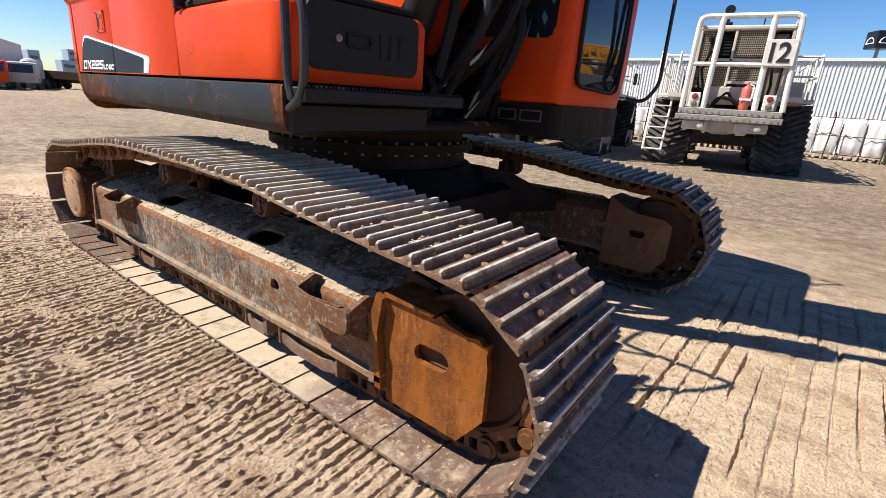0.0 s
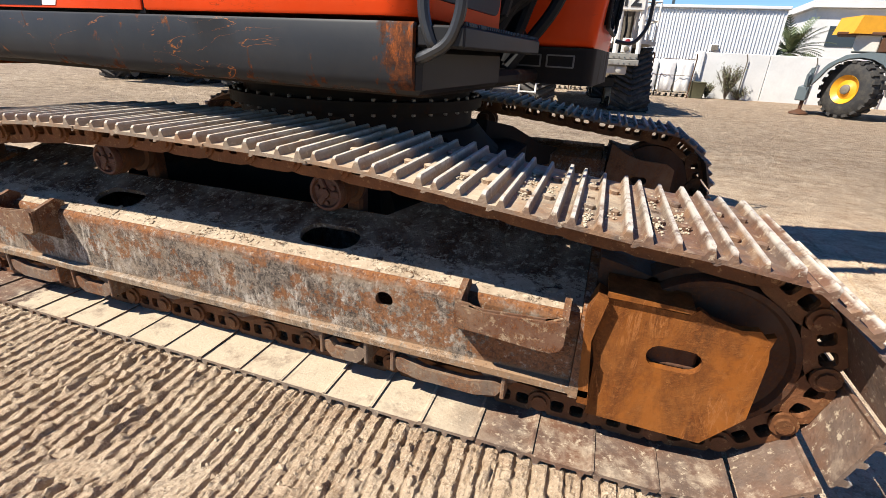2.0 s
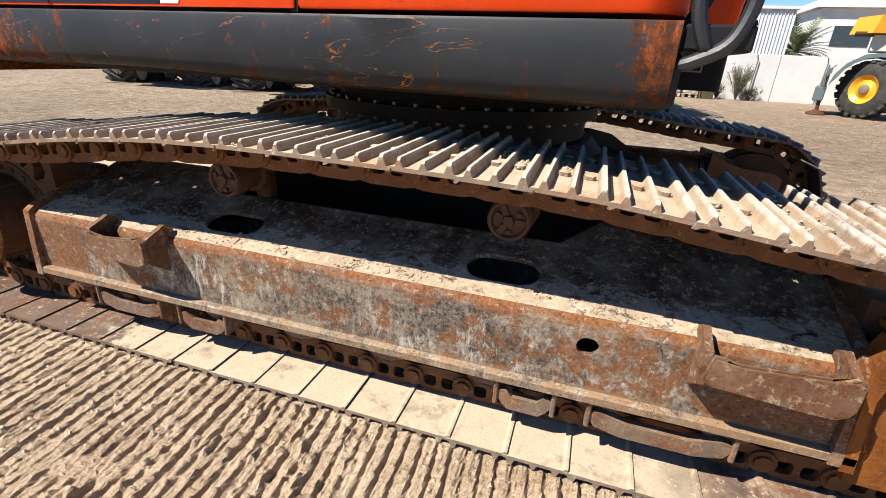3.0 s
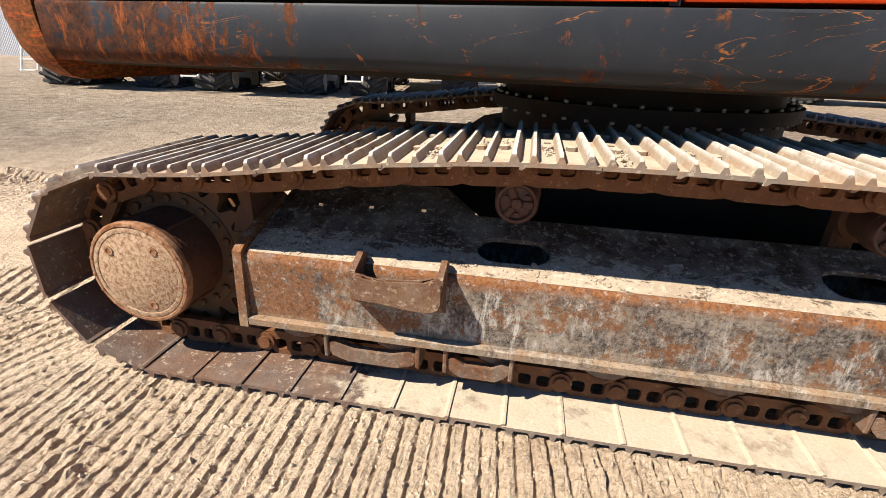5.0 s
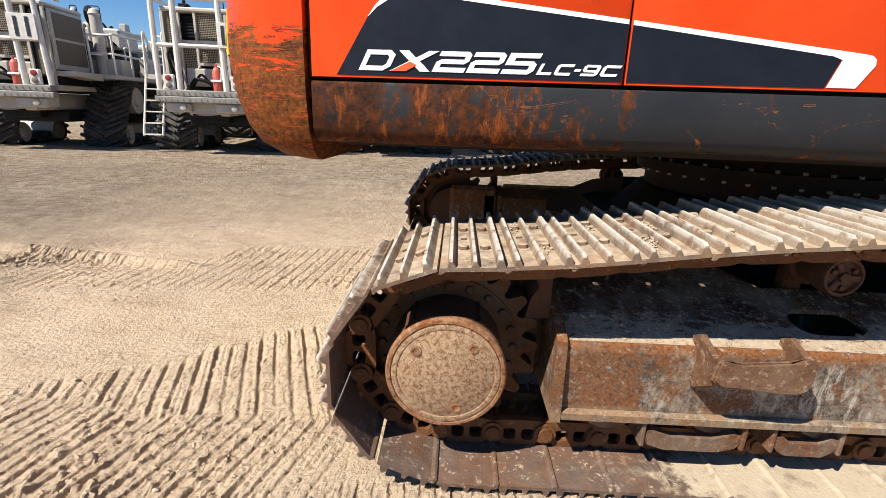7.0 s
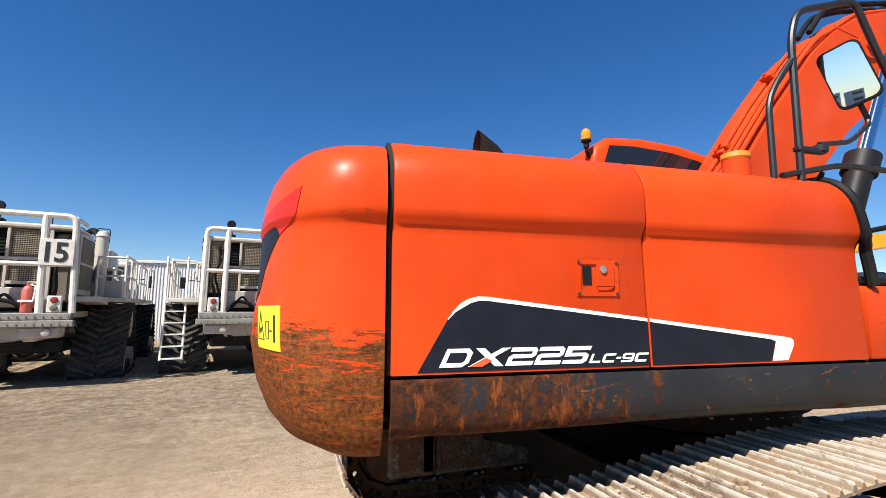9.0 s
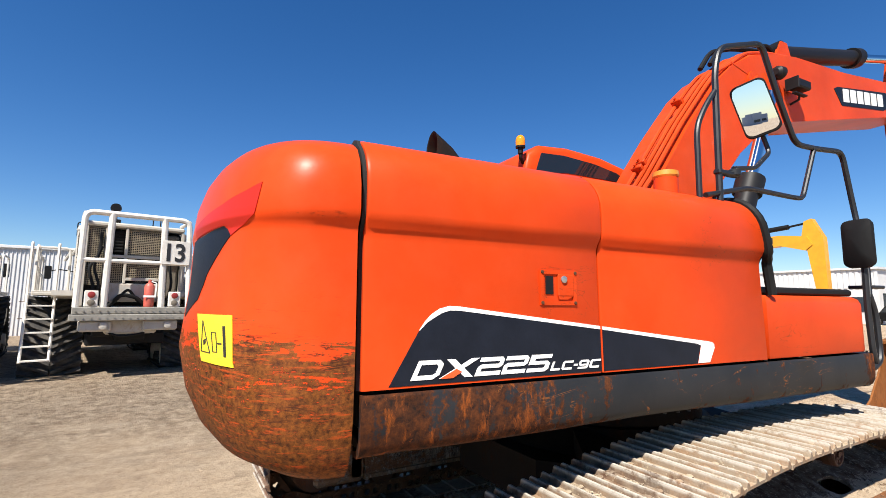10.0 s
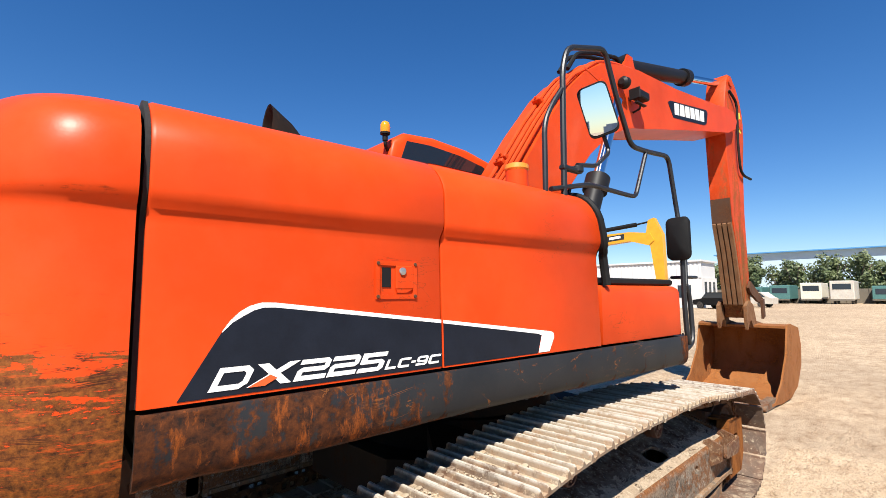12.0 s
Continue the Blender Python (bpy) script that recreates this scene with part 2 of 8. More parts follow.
boom_paint = worn("orange_boom_paint", (0.57, 0.054, 0.008), 0.70, 0.76, spec=0.12, dust=0.04, rough=0.4, scale=3.5, rust=((0.16, 0.05, 0.015), (0.30, 0.12, 0.04)), deep=0.12)
guard_rust = worn("rusty_guard_strip_steel", (0.15, 0.072, 0.032), 0.46, 0.58, dust=0.35, rough=0.75, scale=8, streak=(1, 1, 0.4), rust=((0.06, 0.022, 0.010), (0.24, 0.095, 0.030)), dust_col=(0.34, 0.20, 0.10), deep=0.6)
sprocket_rust = worn("oily_sprocket_steel", (0.075, 0.040, 0.018), 0.46, 0.58, dust=0.3, rough=0.6, scale=12, streak=(1, 1, 1), rust=((0.050, 0.021, 0.010), (0.17, 0.072, 0.022)), dust_col=(0.15, 0.085, 0.040), deep=0.6)
bucket_rust = worn("rusty_bucket_steel", (0.24, 0.084, 0.020), 0.46, 0.60, dust=0.3, rough=0.7, scale=4, streak=(1, 1, 0.6), rust=((0.070, 0.025, 0.009), (0.34, 0.115, 0.020)), dust_col=(0.30, 0.15, 0.06), deep=0.6)
arm_paint = worn("orange_arm_paint", (0.50, 0.050, 0.008), 0.53, 0.64, spec=0.12, dust=0.06, rough=0.5, scale=3.0, streak=(1.5, 1.5, 0.3), rust=((0.10, 0.035, 0.013), (0.27, 0.11, 0.035)), end=((2, 3.2, 1.2, 0.18),), deep=0.2)
skirt_paint = worn("grey_skirt_paint", (0.0185, 0.020, 0.0225), 0.57, 0.62, dust=0.06, spec=0.16, rough=0.5, scale=5.0, streak=(1.6, 1.6, 0.5), rust=((0.014, 0.007, 0.005), (0.105, 0.030, 0.008)), fleck=(0.235, 0.058, 0.009), fine_k=7, end=((0, -0.9, -2.0, 0.17), (0, 0.78, 1.0, 0.12), (2, 1.12, 1.06, 0.06)), deep=0.35, dust_col=(0.13, 0.11, 0.09), lines=(3.2, (0.5, 0.5, 2.2), 0.0045, (0.30, 0.10, 0.022)))
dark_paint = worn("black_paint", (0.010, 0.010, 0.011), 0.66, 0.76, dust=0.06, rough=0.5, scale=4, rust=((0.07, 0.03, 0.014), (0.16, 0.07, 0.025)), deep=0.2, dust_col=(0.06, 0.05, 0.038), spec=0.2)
dark_frame = worn("black_chassis_steel", (0.013, 0.010, 0.008), 0.52, 0.66, dust=0.10, rough=0.6, scale=3.5, rust=((0.022, 0.011, 0.007), (0.05, 0.020, 0.009)), dust_col=(0.07, 0.05, 0.034), spec=0.12)
frame_steel = frame_face("track_frame_steel")
# caked dirt; end darkens the inner half, painting in the track's shade
shaded_frame_dirt = worn("caked_frame_steel_shaded_inward", (0.31, 0.235, 0.16), 0.56, 0.585, dust=0.42, rough=0.9, scale=22.0, streak=(0.7, 1.3, 1), rust=((0.034, 0.022, 0.016), (0.13, 0.058, 0.025)), end=((1, -0.105, 0.02, 0.23),), dust_col=(0.56, 0.47, 0.35), deep=1.0, grit=0.5, spec=0.1, lines=(17.0, (1.3, 1.0, 1.0), 0.035, (0.075, 0.055, 0.040)))
cap_steel = worn("scuffed_red_cap_steel", (0.070, 0.024, 0.014), 0.50, 0.55, dust=0.1, rough=0.5, scale=38, streak=(1, 1, 1), rust=((0.030, 0.014, 0.010), (0.14, 0.075, 0.045)), dust_col=(0.22, 0.14, 0.09), deep=0.7, shift=True)
guide_steel = worn("worn_guide_steel", (0.13, 0.088, 0.062), 0.46, 0.58, dust=0.4, rough=0.6, scale=9.0, rust=((0.07, 0.026, 0.011), (0.19, 0.07, 0.022)), dust_col=(0.34, 0.25, 0.16), deep=0.7, shift=True, grit=0.4)
rust_plate = worn("rusted_plate", (0.225, 0.070, 0.011), 0.42, 0.58, dust=0.30, spec=0.15, rough=0.6, scale=6, streak=(1.8, 1.8, 0.55), rust=((0.040, 0.014, 0.006), (0.190, 0.058, 0.012)), dust_col=(0.30, 0.125, 0.035), deep=0.6, lines=(9.0, (2.4, 2.4, 0.4), 0.022, (0.34, 0.125, 0.035)), fine_k=14, grit=0.22)
rust_dark = worn("dark_rusted_steel", (0.070, 0.030, 0.014), 0.45, 0.6, dust=0.12, rough=0.7, scale=9, rust=((0.040, 0.017, 0.009), (0.13, 0.046, 0.014)), dust_col=(0.22, 0.13, 0.07), deep=0.6, shift=True)
bracket_steel = worn("rusty_bracket_steel", (0.120, 0.056, 0.030), 0.47, 0.56, dust=0.28, rough=0.75, scale=24, streak=(1, 1, 1), rust=((0.050, 0.020, 0.010), (0.22, 0.080, 0.024)), dust_col=(0.42, 0.32, 0.20), deep=1.0, grit=0.55)
hub_cover = worn("dusty_hub_cover", (0.37, 0.240, 0.140), 0.48, 0.56, dust=0.35, rough=0.85, scale=70, streak=(1, 1, 1), rust=((0.19, 0.090, 0.040), (0.33, 0.145, 0.060)), dust_col=(0.52, 0.38, 0.24), deep=1.0, grit=0.4, lines=(52.0, (1, 1, 1), 0.022, (0.17, 0.085, 0.045)))
rim_rust = worn("orange_rusted_rim", (0.27, 0.125, 0.058), 0.47, 0.56, dust=0.25, rough=0.8, scale=30, streak=(1, 1, 1), rust=((0.13, 0.045, 0.016), (0.30, 0.105, 0.030)), dust_col=(0.46, 0.33, 0.20), deep=1.0, grit=0.4)
shoe_mat = dusty_steel("track_shoe_steel", (0.160, 0.110, 0.082), (0.47, 0.385, 0.270), lo=0.46, hi=0.64, amount=0.95, rough=0.6, pale=0.16, rusty=0.45)
link_mat = dusty_steel("track_link_steel", (0.165, 0.066, 0.024), (0.32, 0.18, 0.08), lo=0.52, hi=0.7, amount=0.45, rough=0.65, rusty=0.6)
ring_bolt_mat = plain("ring_bolt_steel", (0.17, 0.155, 0.135), 0.4, 0.4, bumpy=0.1, scale=40)
bolt_mat = plain("bolt_steel", (0.24, 0.17, 0.12), 0.5, 0.3, bumpy=0.2, scale=30)
mud = plain("dried_mud", (0.46, 0.38, 0.27), 0.95, vary=0.3, scale=20, bumpy=0.8)
dull_steel = plain("dull_steel", (0.42, 0.42, 0.41), 0.35, 0.7, vary=0.2, scale=60, bumpy=0.1)
black_rubber = plain("black_rubber", (0.011, 0.011, 0.011), 0.6, vary=0.3)
rail_paint = plain("black_rail_paint", (0.012, 0.013, 0.015), 0.45, vary=0.35, scale=10)
chrome = plain("chrome_rod", (0.75, 0.75, 0.76), 0.08, 1.0, vary=0.05, bumpy=0)
mirror_mat = plain("mirror_glass", (0.86, 0.88, 0.9), 0.01, 1.0, vary=0.0, bumpy=0)
glass_dark = glass_mat("dark_cab_glass", (0.012, 0.016, 0.02))
black_rubber.node_tree.nodes["Principled BSDF"].inputs["Specular IOR Level"].default_value = 0.15
navy = plain("navy_decal", (0.010, 0.013, 0.021), 0.45, vary=0.3, scale=12, bumpy=0)
navy.node_tree.nodes["Principled BSDF"].inputs["Specular IOR Level"].default_value = 0.15
white_decal = plain("white_decal", (0.82, 0.81, 0.78), 0.4, vary=0.06, bumpy=0)
orange_decal = plain("orange_decal", (0.8, 0.10, 0.02), 0.4, vary=0.06, bumpy=0)
yellow_decal = plain("yellow_decal", (0.82, 0.60, 0.03), 0.4, vary=0.1, bumpy=0)
black_decal = plain("black_decal", (0.02, 0.02, 0.02), 0.45, vary=0.1, bumpy=0)
red_lens = glass_mat("red_reflector", (0.50, 0.024, 0.014), 0.40)
red_lens.node_tree.nodes["Principled BSDF"].inputs["Specular IOR Level"].default_value = 0.15
amber = glass_mat("amber_lens", (0.75, 0.25, 0.01), 0.12)
yellow_paint = plain("yellow_paint", (0.66, 0.31, 0.016), 0.4, vary=0.18, scale=3)
cap_paint = plain("faded_cap_paint", (0.62, 0.24, 0.025), 0.5, vary=0.2, scale=20)
gap_black = plain("dark_gap", (0.008, 0.008, 0.008), 0.9, vary=0.1, bumpy=0)
white_paint = worn("white_truck_paint", (0.52, 0.485, 0.42), 0.55, 0.70, dust=0.5, rough=0.45, scale=3.0, rust=((0.25, 0.13, 0.06), (0.42, 0.3, 0.18)), dust_col=(0.40, 0.34, 0.26), deep=0.1, shift=True)
tyre_mat = worn("dusty_tyre_rubber", (0.034, 0.033, 0.032), 0.9, 0.99, dust=0.5, rough=0.85, scale=3.0, dust_col=(0.22, 0.188, 0.15), deep=0.3, shift=True)
cage_white = plain("white_cage_paint", (0.68, 0.645, 0.575), 0.45, vary=0.25, scale=7)
bumper_paint = plain("grey_bumper_paint", (0.26, 0.245, 0.21), 0.6, vary=0.35, scale=8)
screen_tan = plain("tan_wire", (0.34, 0.285, 0.20), 0.7, vary=0.3, scale=20)
tyre_dark = worn("dark_tyre_rubber", (0.026, 0.025, 0.024), 0.9, 0.99, dust=0.35, rough=0.85, scale=3.0, dust_col=(0.16, 0.135, 0.10), deep=0.3, shift=True)
dull_red = plain("dull_red_lens", (0.26, 0.028, 0.024), 0.35, vary=0.2, scale=20, bumpy=0)
red_paint = plain("faded_red_paint", (0.50, 0.10, 0.07), 0.5, vary=0.25, scale=20)
mesh_grey = plain("grille_mesh", (0.16, 0.135, 0.10), 0.7, vary=0.4, scale=30)
grey_paint = plain("grey_crane_paint", (0.10, 0.125, 0.13), 0.45, vary=0.2, scale=3)
concrete_white = plain("white_wall_render", (0.60, 0.59, 0.56), 0.85, vary=0.15, scale=1.2, bumpy=0.15)
sheet_white = plain("white_sheet_metal", (0.60, 0.60, 0.59), 0.45, vary=0.08, scale=0.6, bumpy=0)
bag_mat = plain("white_bulk_bag", (0.72, 0.71, 0.68), 0.8, vary=0.18, scale=4, bumpy=0.4)
wood_mat = plain("pallet_wood", (0.48, 0.40, 0.3), 0.8, vary=0.35, scale=12)
window_far = glass_mat("far_window_glass", (0.03, 0.04, 0.05), 0.1)
bark = plain("bark", (0.12, 0.085, 0.06), 0.9, vary=0.4, scale=15, bumpy=0.6)


def leaf_material(name, a, b):
    m, t, p = tree(name)
    r = node(t, "ShaderNodeNewGeometry").outputs["Random Per Island"]
    setp(p, Base_Color=mixc(t, r, a, b), Roughness=0.6)
    return m


leaf = leaf_material("tree_leaves", (0.052, 0.076, 0.026), (0.150, 0.180, 0.075))
leaf_palm = leaf_material("palm_leaves", (0.05, 0.075, 0.03), (0.15, 0.17, 0.08))
leaf_dry = leaf_material("dry_leaves", (0.09, 0.10, 0.045), (0.20, 0.19, 0.10))


def ground_material():
    """Pale beige sand: dry crust, patches of darker loosened soil, crumbs and grit."""
    m, t, p = tree("sandy_ground")
    v = coords(t, world_space=True)
    big = noise_tex(t, v, 0.16, 7, 0.6)
    mid = noise_tex(t, v, 1.1, 8, 0.65)
    fine = noise_tex(t, v, 16, 9, 0.72)
    gran = noise_tex(t, v, 48, 6, 0.7)
    speck = noise_tex(t, v, 130, 3)
    col = mixc(t, ramp(t, mid, 0.3, 0.7), (0.51, 0.378, 0.248), (0.61, 0.472, 0.322))
    streak = noise_tex(t, v, 0.6, 10, 0.78, (1, 1.7, 1))
    xyz = node(t, "ShaderNodeSeparateXYZ", {0: v})
    wander = math_n(t, "MULTIPLY", math_n(t, "SUBTRACT", mid, 0.5), 5.0)
    trod = ramp(t, math_n(t, "ADD", xyz.outputs[1], wander), 1.8, 5.5)
    trod = math_n(t, "MAXIMUM", trod, ramp(t, math_n(t, "ADD", xyz.outputs[0], wander), -4.2, -7.0))
    trod = math_n(t, "MULTIPLY", trod, ramp(t, math_n(t, "ADD", xyz.outputs[0], math_n(t, "MULTIPLY", big, 6.0)), 26.0, 8.0))
    rubble = noise_tex(t, v, 5.0, 13, 0.86, (1.3, 1.0, 1.0))
    soil = mixc(t, ramp(t, rubble, 0.43, 0.57), (0.150, 0.108, 0.072), (0.58, 0.462, 0.330))
    soil = mixc(t, math_n(t, "MULTIPLY", ramp(t, noise_tex(t, v, 0.9, 8, 0.75, (1, 2.2, 1)), 0.58, 0.66), 0.8), soil, (0.46, 0.375, 0.28))
    ruts = noise_tex(t, v, 1.0, 11, 0.82, (1.0, 1.9, 1.0), 0.6)
    soil = mixc(t, math_n(t, "MULTIPLY", ramp(t, ruts, 0.52, 0.60), 0.7), soil, (0.150, 0.112, 0.080))
    soil = mixc(t, math_n(t, "MULTIPLY", ramp(t, ruts, 0.45, 0.38), 0.6), soil, (0.56, 0.455, 0.335))
    col = mixc(t, math_n(t, "MULTIPLY", ramp(t, ruts, 0.51, 0.58), math_n(t, "MULTIPLY", ramp(t, xyz.outputs[1], 0.6, 2.0), 0.45)), col, (0.27, 0.20, 0.142))
    col = mixc(t, math_n(t, "MULTIPLY", trod, 0.88), col, soil)
    col = mixc(t, math_n(t, "MULTIPLY", ramp(t, big, 0.47, 0.60), 0.30), col, (0.22, 0.162, 0.115))
    col = mixc(t, math_n(t, "MULTIPLY", ramp(t, streak, 0.52, 0.66), 0.5), col, (0.56, 0.45, 0.325))
    east = math_n(t, "MULTIPLY", ramp(t, math_n(t, "ADD", xyz.outputs[0], math_n(t, "MULTIPLY", wander, 0.4)), 2.2, 4.6), ramp(t, noise_tex(t, v, 2.4, 10, 0.8), 0.40, 0.58))
    col = mixc(t, math_n(t, "MULTIPLY", east, 0.5), col, (0.25, 0.168, 0.105))
    grain = math_n(t, "MULTIPLY", ramp(t, noise_tex(t, v, 11.0, 10, 0.85, (1.0, 1.5, 1.0)), 0.48, 0.60), ramp(t, xyz.outputs[1], -0.3, 0.6))
    col = mixc(t, math_n(t, "MULTIPLY", grain, 0.5), col, (0.235, 0.170, 0.115))
    loose = math_n(t, "ADD", math_n(t, "MULTIPLY", ramp(t, xyz.outputs[0], -1.2, 0.0), 0.38), 0.36)
    col = mixc(t, math_n(t, "MULTIPLY", ramp(t, noise_tex(t, v, 3.1, 10, 0.8, (1, 1.8, 1)), 0.48, 0.64), loose), col, (0.225, 0.138, 0.078))
    col = mixc(t, math_n(t, "MULTIPLY", ramp(t, gran, 0.56, 0.62), 0.6), col, (0.19, 0.122, 0.074))
    col = mixc(t, math_n(t, "MULTIPLY", ramp(t, speck, 0.56, 0.64), 0.6), col, (0.62, 0.51, 0.37))
    setp(p, Base_Color=col, Roughness=0.97)
    p.inputs["Specular IOR Level"].default_value = 0.1
    h = math_n(t, "ADD", math_n(t, "ADD", math_n(t, "MULTIPLY", fine, 0.6), math_n(t, "MULTIPLY", gran, 0.9)), math_n(t, "ADD", math_n(t, "MULTIPLY", speck, 0.2), math_n(t, "MULTIPLY", math_n(t, "MULTIPLY", rubble, math_n(t, "ADD", math_n(t, "MULTIPLY", trod, 0.65), math_n(t, "MULTIPLY", ramp(t, xyz.outputs[1], 0.8, 2.2), 0.30))), 5.0)))
    bump(t, p, h, 1.0, 0.022)
    return m


ground_mat = ground_material()


# ---- mesh helpers ----
def finish(name, bm, material, angle=35):
    bmesh.ops.recalc_face_normals(bm, faces=bm.faces)
    me = bpy.data.meshes.new(name)
    bm.to_mesh(me)
    bm.free()
    for mt in material if isinstance(material, (list, tuple)) else (material,):
        me.materials.append(mt)
    me.polygons.foreach_set("use_smooth", [True] * len(me.polygons))
    me.set_sharp_from_angle(angle=radians(angle))
    return me


def part(name, bm, material, parent, label="", m=None, angle=35):
    me = bm if isinstance(bm, bpy.types.Mesh) else finish(name, bm, material, angle)
    ob = new(name, me)
    ob.parent = parent
    if m is not None:
        ob.matrix_basis = m
    return tagged(ob, label)


def thing(name, label, category, group="", kind="", m=None):
    ob = new(name)
    ob.empty_display_size = 0.2
    if m is not None:
        ob.matrix_basis = m
    return tagged(ob, label, category, group, kind)


def solid(name, bm, material, label, category, kind="", m=None, group="", angle=35):
    ob = new(name, finish(name, bm, material, angle))
    if m is not None:
        ob.matrix_basis = m
    return tagged(ob, label, category, group, kind)


def nb():
    return bmesh.new()


def box(bm, x0, x1, y0, y1, z0, z1, bev=0.0, m=None, seg=1):
    g = bmesh.ops.create_cube(bm, size=1.0)
    vs = g["verts"]
    for v in vs:
        v.co = Vector((x0 + (v.co.x + 0.5) * (x1 - x0), y0 + (v.co.y + 0.5) * (y1 - y0), z0 + (v.co.z + 0.5) * (z1 - z0)))
    if bev:
        es = list({e for v in vs for e in v.link_edges})
        r = bmesh.ops.bevel(bm, geom=es, offset=bev, segments=seg, profile=0.5, affect="EDGES")
        vs = list({v for f in r["faces"] for v in f.verts} | {v for v in vs if v.is_valid})
    if m is not None:
        bmesh.ops.transform(bm, matrix=m, verts=vs)
    return vs


def prism(bm, pts, axis, a, b, m=None):
    """A polygon in the plane across axis, carried from a to b. x: (y, z), y: (x, z), z: (x, y)."""
    def put(p, d):
        return {"x": (d, p[0], p[1]), "y": (p[0], d, p[1]), "z": (p[0], p[1], d)}[axis]
    lo, hi = [bm.verts.new(put(p, a)) for p in pts], [bm.verts.new(put(p, b)) for p in pts]
    n = len(pts)
    fs = [bm.faces.new(lo), bm.faces.new(hi[::-1])]
    for i in range(n):
        fs.append(bm.faces.new((lo[i], hi[i], hi[(i + 1) % n], lo[(i + 1) % n])))
    if m is not None:
        bmesh.ops.transform(bm, matrix=m, verts=lo + hi)
    return lo + hi


def loft(bm, rings, closed=True, caps=True):
    rows = [[bm.verts.new(p) for p in r] for r in rings]
    n = len(rows[0])
    for a, b in zip(rows, rows[1:]):
        for i in range(n if closed else n - 1):
            j = (i + 1) % n
            bm.faces.new((a[i], a[j], b[j], b[i]))
    if caps and closed:
        bm.faces.new(rows[0][::-1])
        bm.faces.new(rows[-1])
    return rows


def cyl(bm, p0, p1, r0, r1=None, n=20, caps=True):
    r1 = r0 if r1 is None else r1
    p0, p1 = Vector(p0), Vector(p1)
    q = (p1 - p0).to_track_quat("Z", "Y")
    ring = lambda p, r: [p + q @ Vector((r * math.cos(2 * math.pi * i / n), r * math.sin(2 * math.pi * i / n), 0)) for i in range(n)]
    return loft(bm, [ring(p0, r0), ring(p1, r1)], True, caps)


def lathe(bm, centre, axis, prof, n=28):
    """Rings of (along, radius) round an axis through centre."""
    q = Vector(axis).to_track_quat("Z", "Y")
    c = Vector(centre)
    rings = [[c + q @ Vector((r * math.cos(2 * math.pi * i / n), r * math.sin(2 * math.pi * i / n), d)) for i in range(n)] for d, r in prof]
    return loft(bm, rings)


def rounded(pts, r, seg=5):
    """A polyline whose corners are rounded with radius about r."""
    pts = [Vector(p) for p in pts]
    out = [pts[0]]
    for a, b, c in zip(pts, pts[1:], pts[2:]):
        d0, d1 = (a - b), (c - b)
        k = min(r, d0.length * 0.45, d1.length * 0.45)
        s, e = b + d0.normalized() * k, b + d1.normalized() * k
        for i in range(seg + 1):
            u = i / seg
            out.append(s.lerp(b, u).lerp(b.lerp(e, u), u))
    return out + [pts[-1]]


def tube(bm, pts, r, n=10, round_r=0.0):
    pts = rounded(pts, round_r) if round_r else [Vector(p) for p in pts]
    rings, q = [], None
    for i, p in enumerate(pts):
        d = (pts[min(i + 1, len(pts) - 1)] - pts[max(i - 1, 0)]).normalized()
        if q is None:
            q = d.to_track_quat("Z", "Y")
        else:
            q = (q @ Vector((0, 0, 1))).rotation_difference(d) @ q
        rings.append([p + q @ Vector((r * math.cos(2 * math.pi * k / n), r * math.sin(2 * math.pi * k / n), 0)) for k in range(n)])
    return loft(bm, rings)


def text_mesh(name, body, size, depth=0.002, shear=0.0, wide=1.0, material=None, heavy=0.0):
    cu = bpy.data.curves.new(name, "FONT")
    cu.body, cu.size, cu.extrude, cu.shear, cu.offset, cu.space_character = body, size, depth, shear, heavy, 0.93
    ob = bpy.data.objects.new(name, cu)
    scene.collection.objects.link(ob)
    me = bpy.data.meshes.new_from_object(ob.evaluated_get(bpy.context.evaluated_depsgraph_get()))
    bpy.data.objects.remove(ob)
    bpy.data.curves.remove(cu)
    me.transform(Matrix.Diagonal((wide, 1, 1, 1)))
    me.materials.clear()
    me.materials.append(material)
    return me


def plate(bm, outer, holes, axis, a, b, m=None):
    """A flat plate with holes: polygons in the plane across axis, thick from a to b."""
    def put(p, d):
        return {"x": (d, p[0], p[1]), "y": (p[0], d, p[1]), "z": (p[0], p[1], d)}[axis]
    before = set(bm.verts)
    edges = []
    for loop in (outer, *holes):
        vs = [bm.verts.new(put(p, a)) for p in loop]
        edges += [bm.edges.new((vs[i], vs[(i + 1) % len(vs)])) for i in range(len(vs))]
    fs = [f for f in bmesh.ops.triangle_fill(bm, use_beauty=True, use_dissolve=False, edges=edges)["geom"] if isinstance(f, bmesh.types.BMFace)]
    ext = bmesh.ops.extrude_face_region(bm, geom=fs)["geom"]
    d = Vector(put((0, 0), b)) - Vector(put((0, 0), a))
    bmesh.ops.translate(bm, vec=d, verts=[v for v in ext if isinstance(v, bmesh.types.BMVert)])
    vs = [v for v in bm.verts if v not in before]
    if m is not None:
        bmesh.ops.transform(bm, matrix=m, verts=vs)
    return vs


def oval(cx, cy, w, h, n=8):
    """A slot with round ends, w long and h high."""
    r, k = h / 2, max(0.0, w / 2 - h / 2)
    pts = [(cx + k + r * math.cos(a), cy + r * math.sin(a)) for a in [math.pi * (i / n - 0.5) for i in range(n + 1)]]
    return pts + [(cx - k + r * math.cos(a), cy + r * math.sin(a)) for a in [math.pi * (i / n + 0.5) for i in range(n + 1)]]


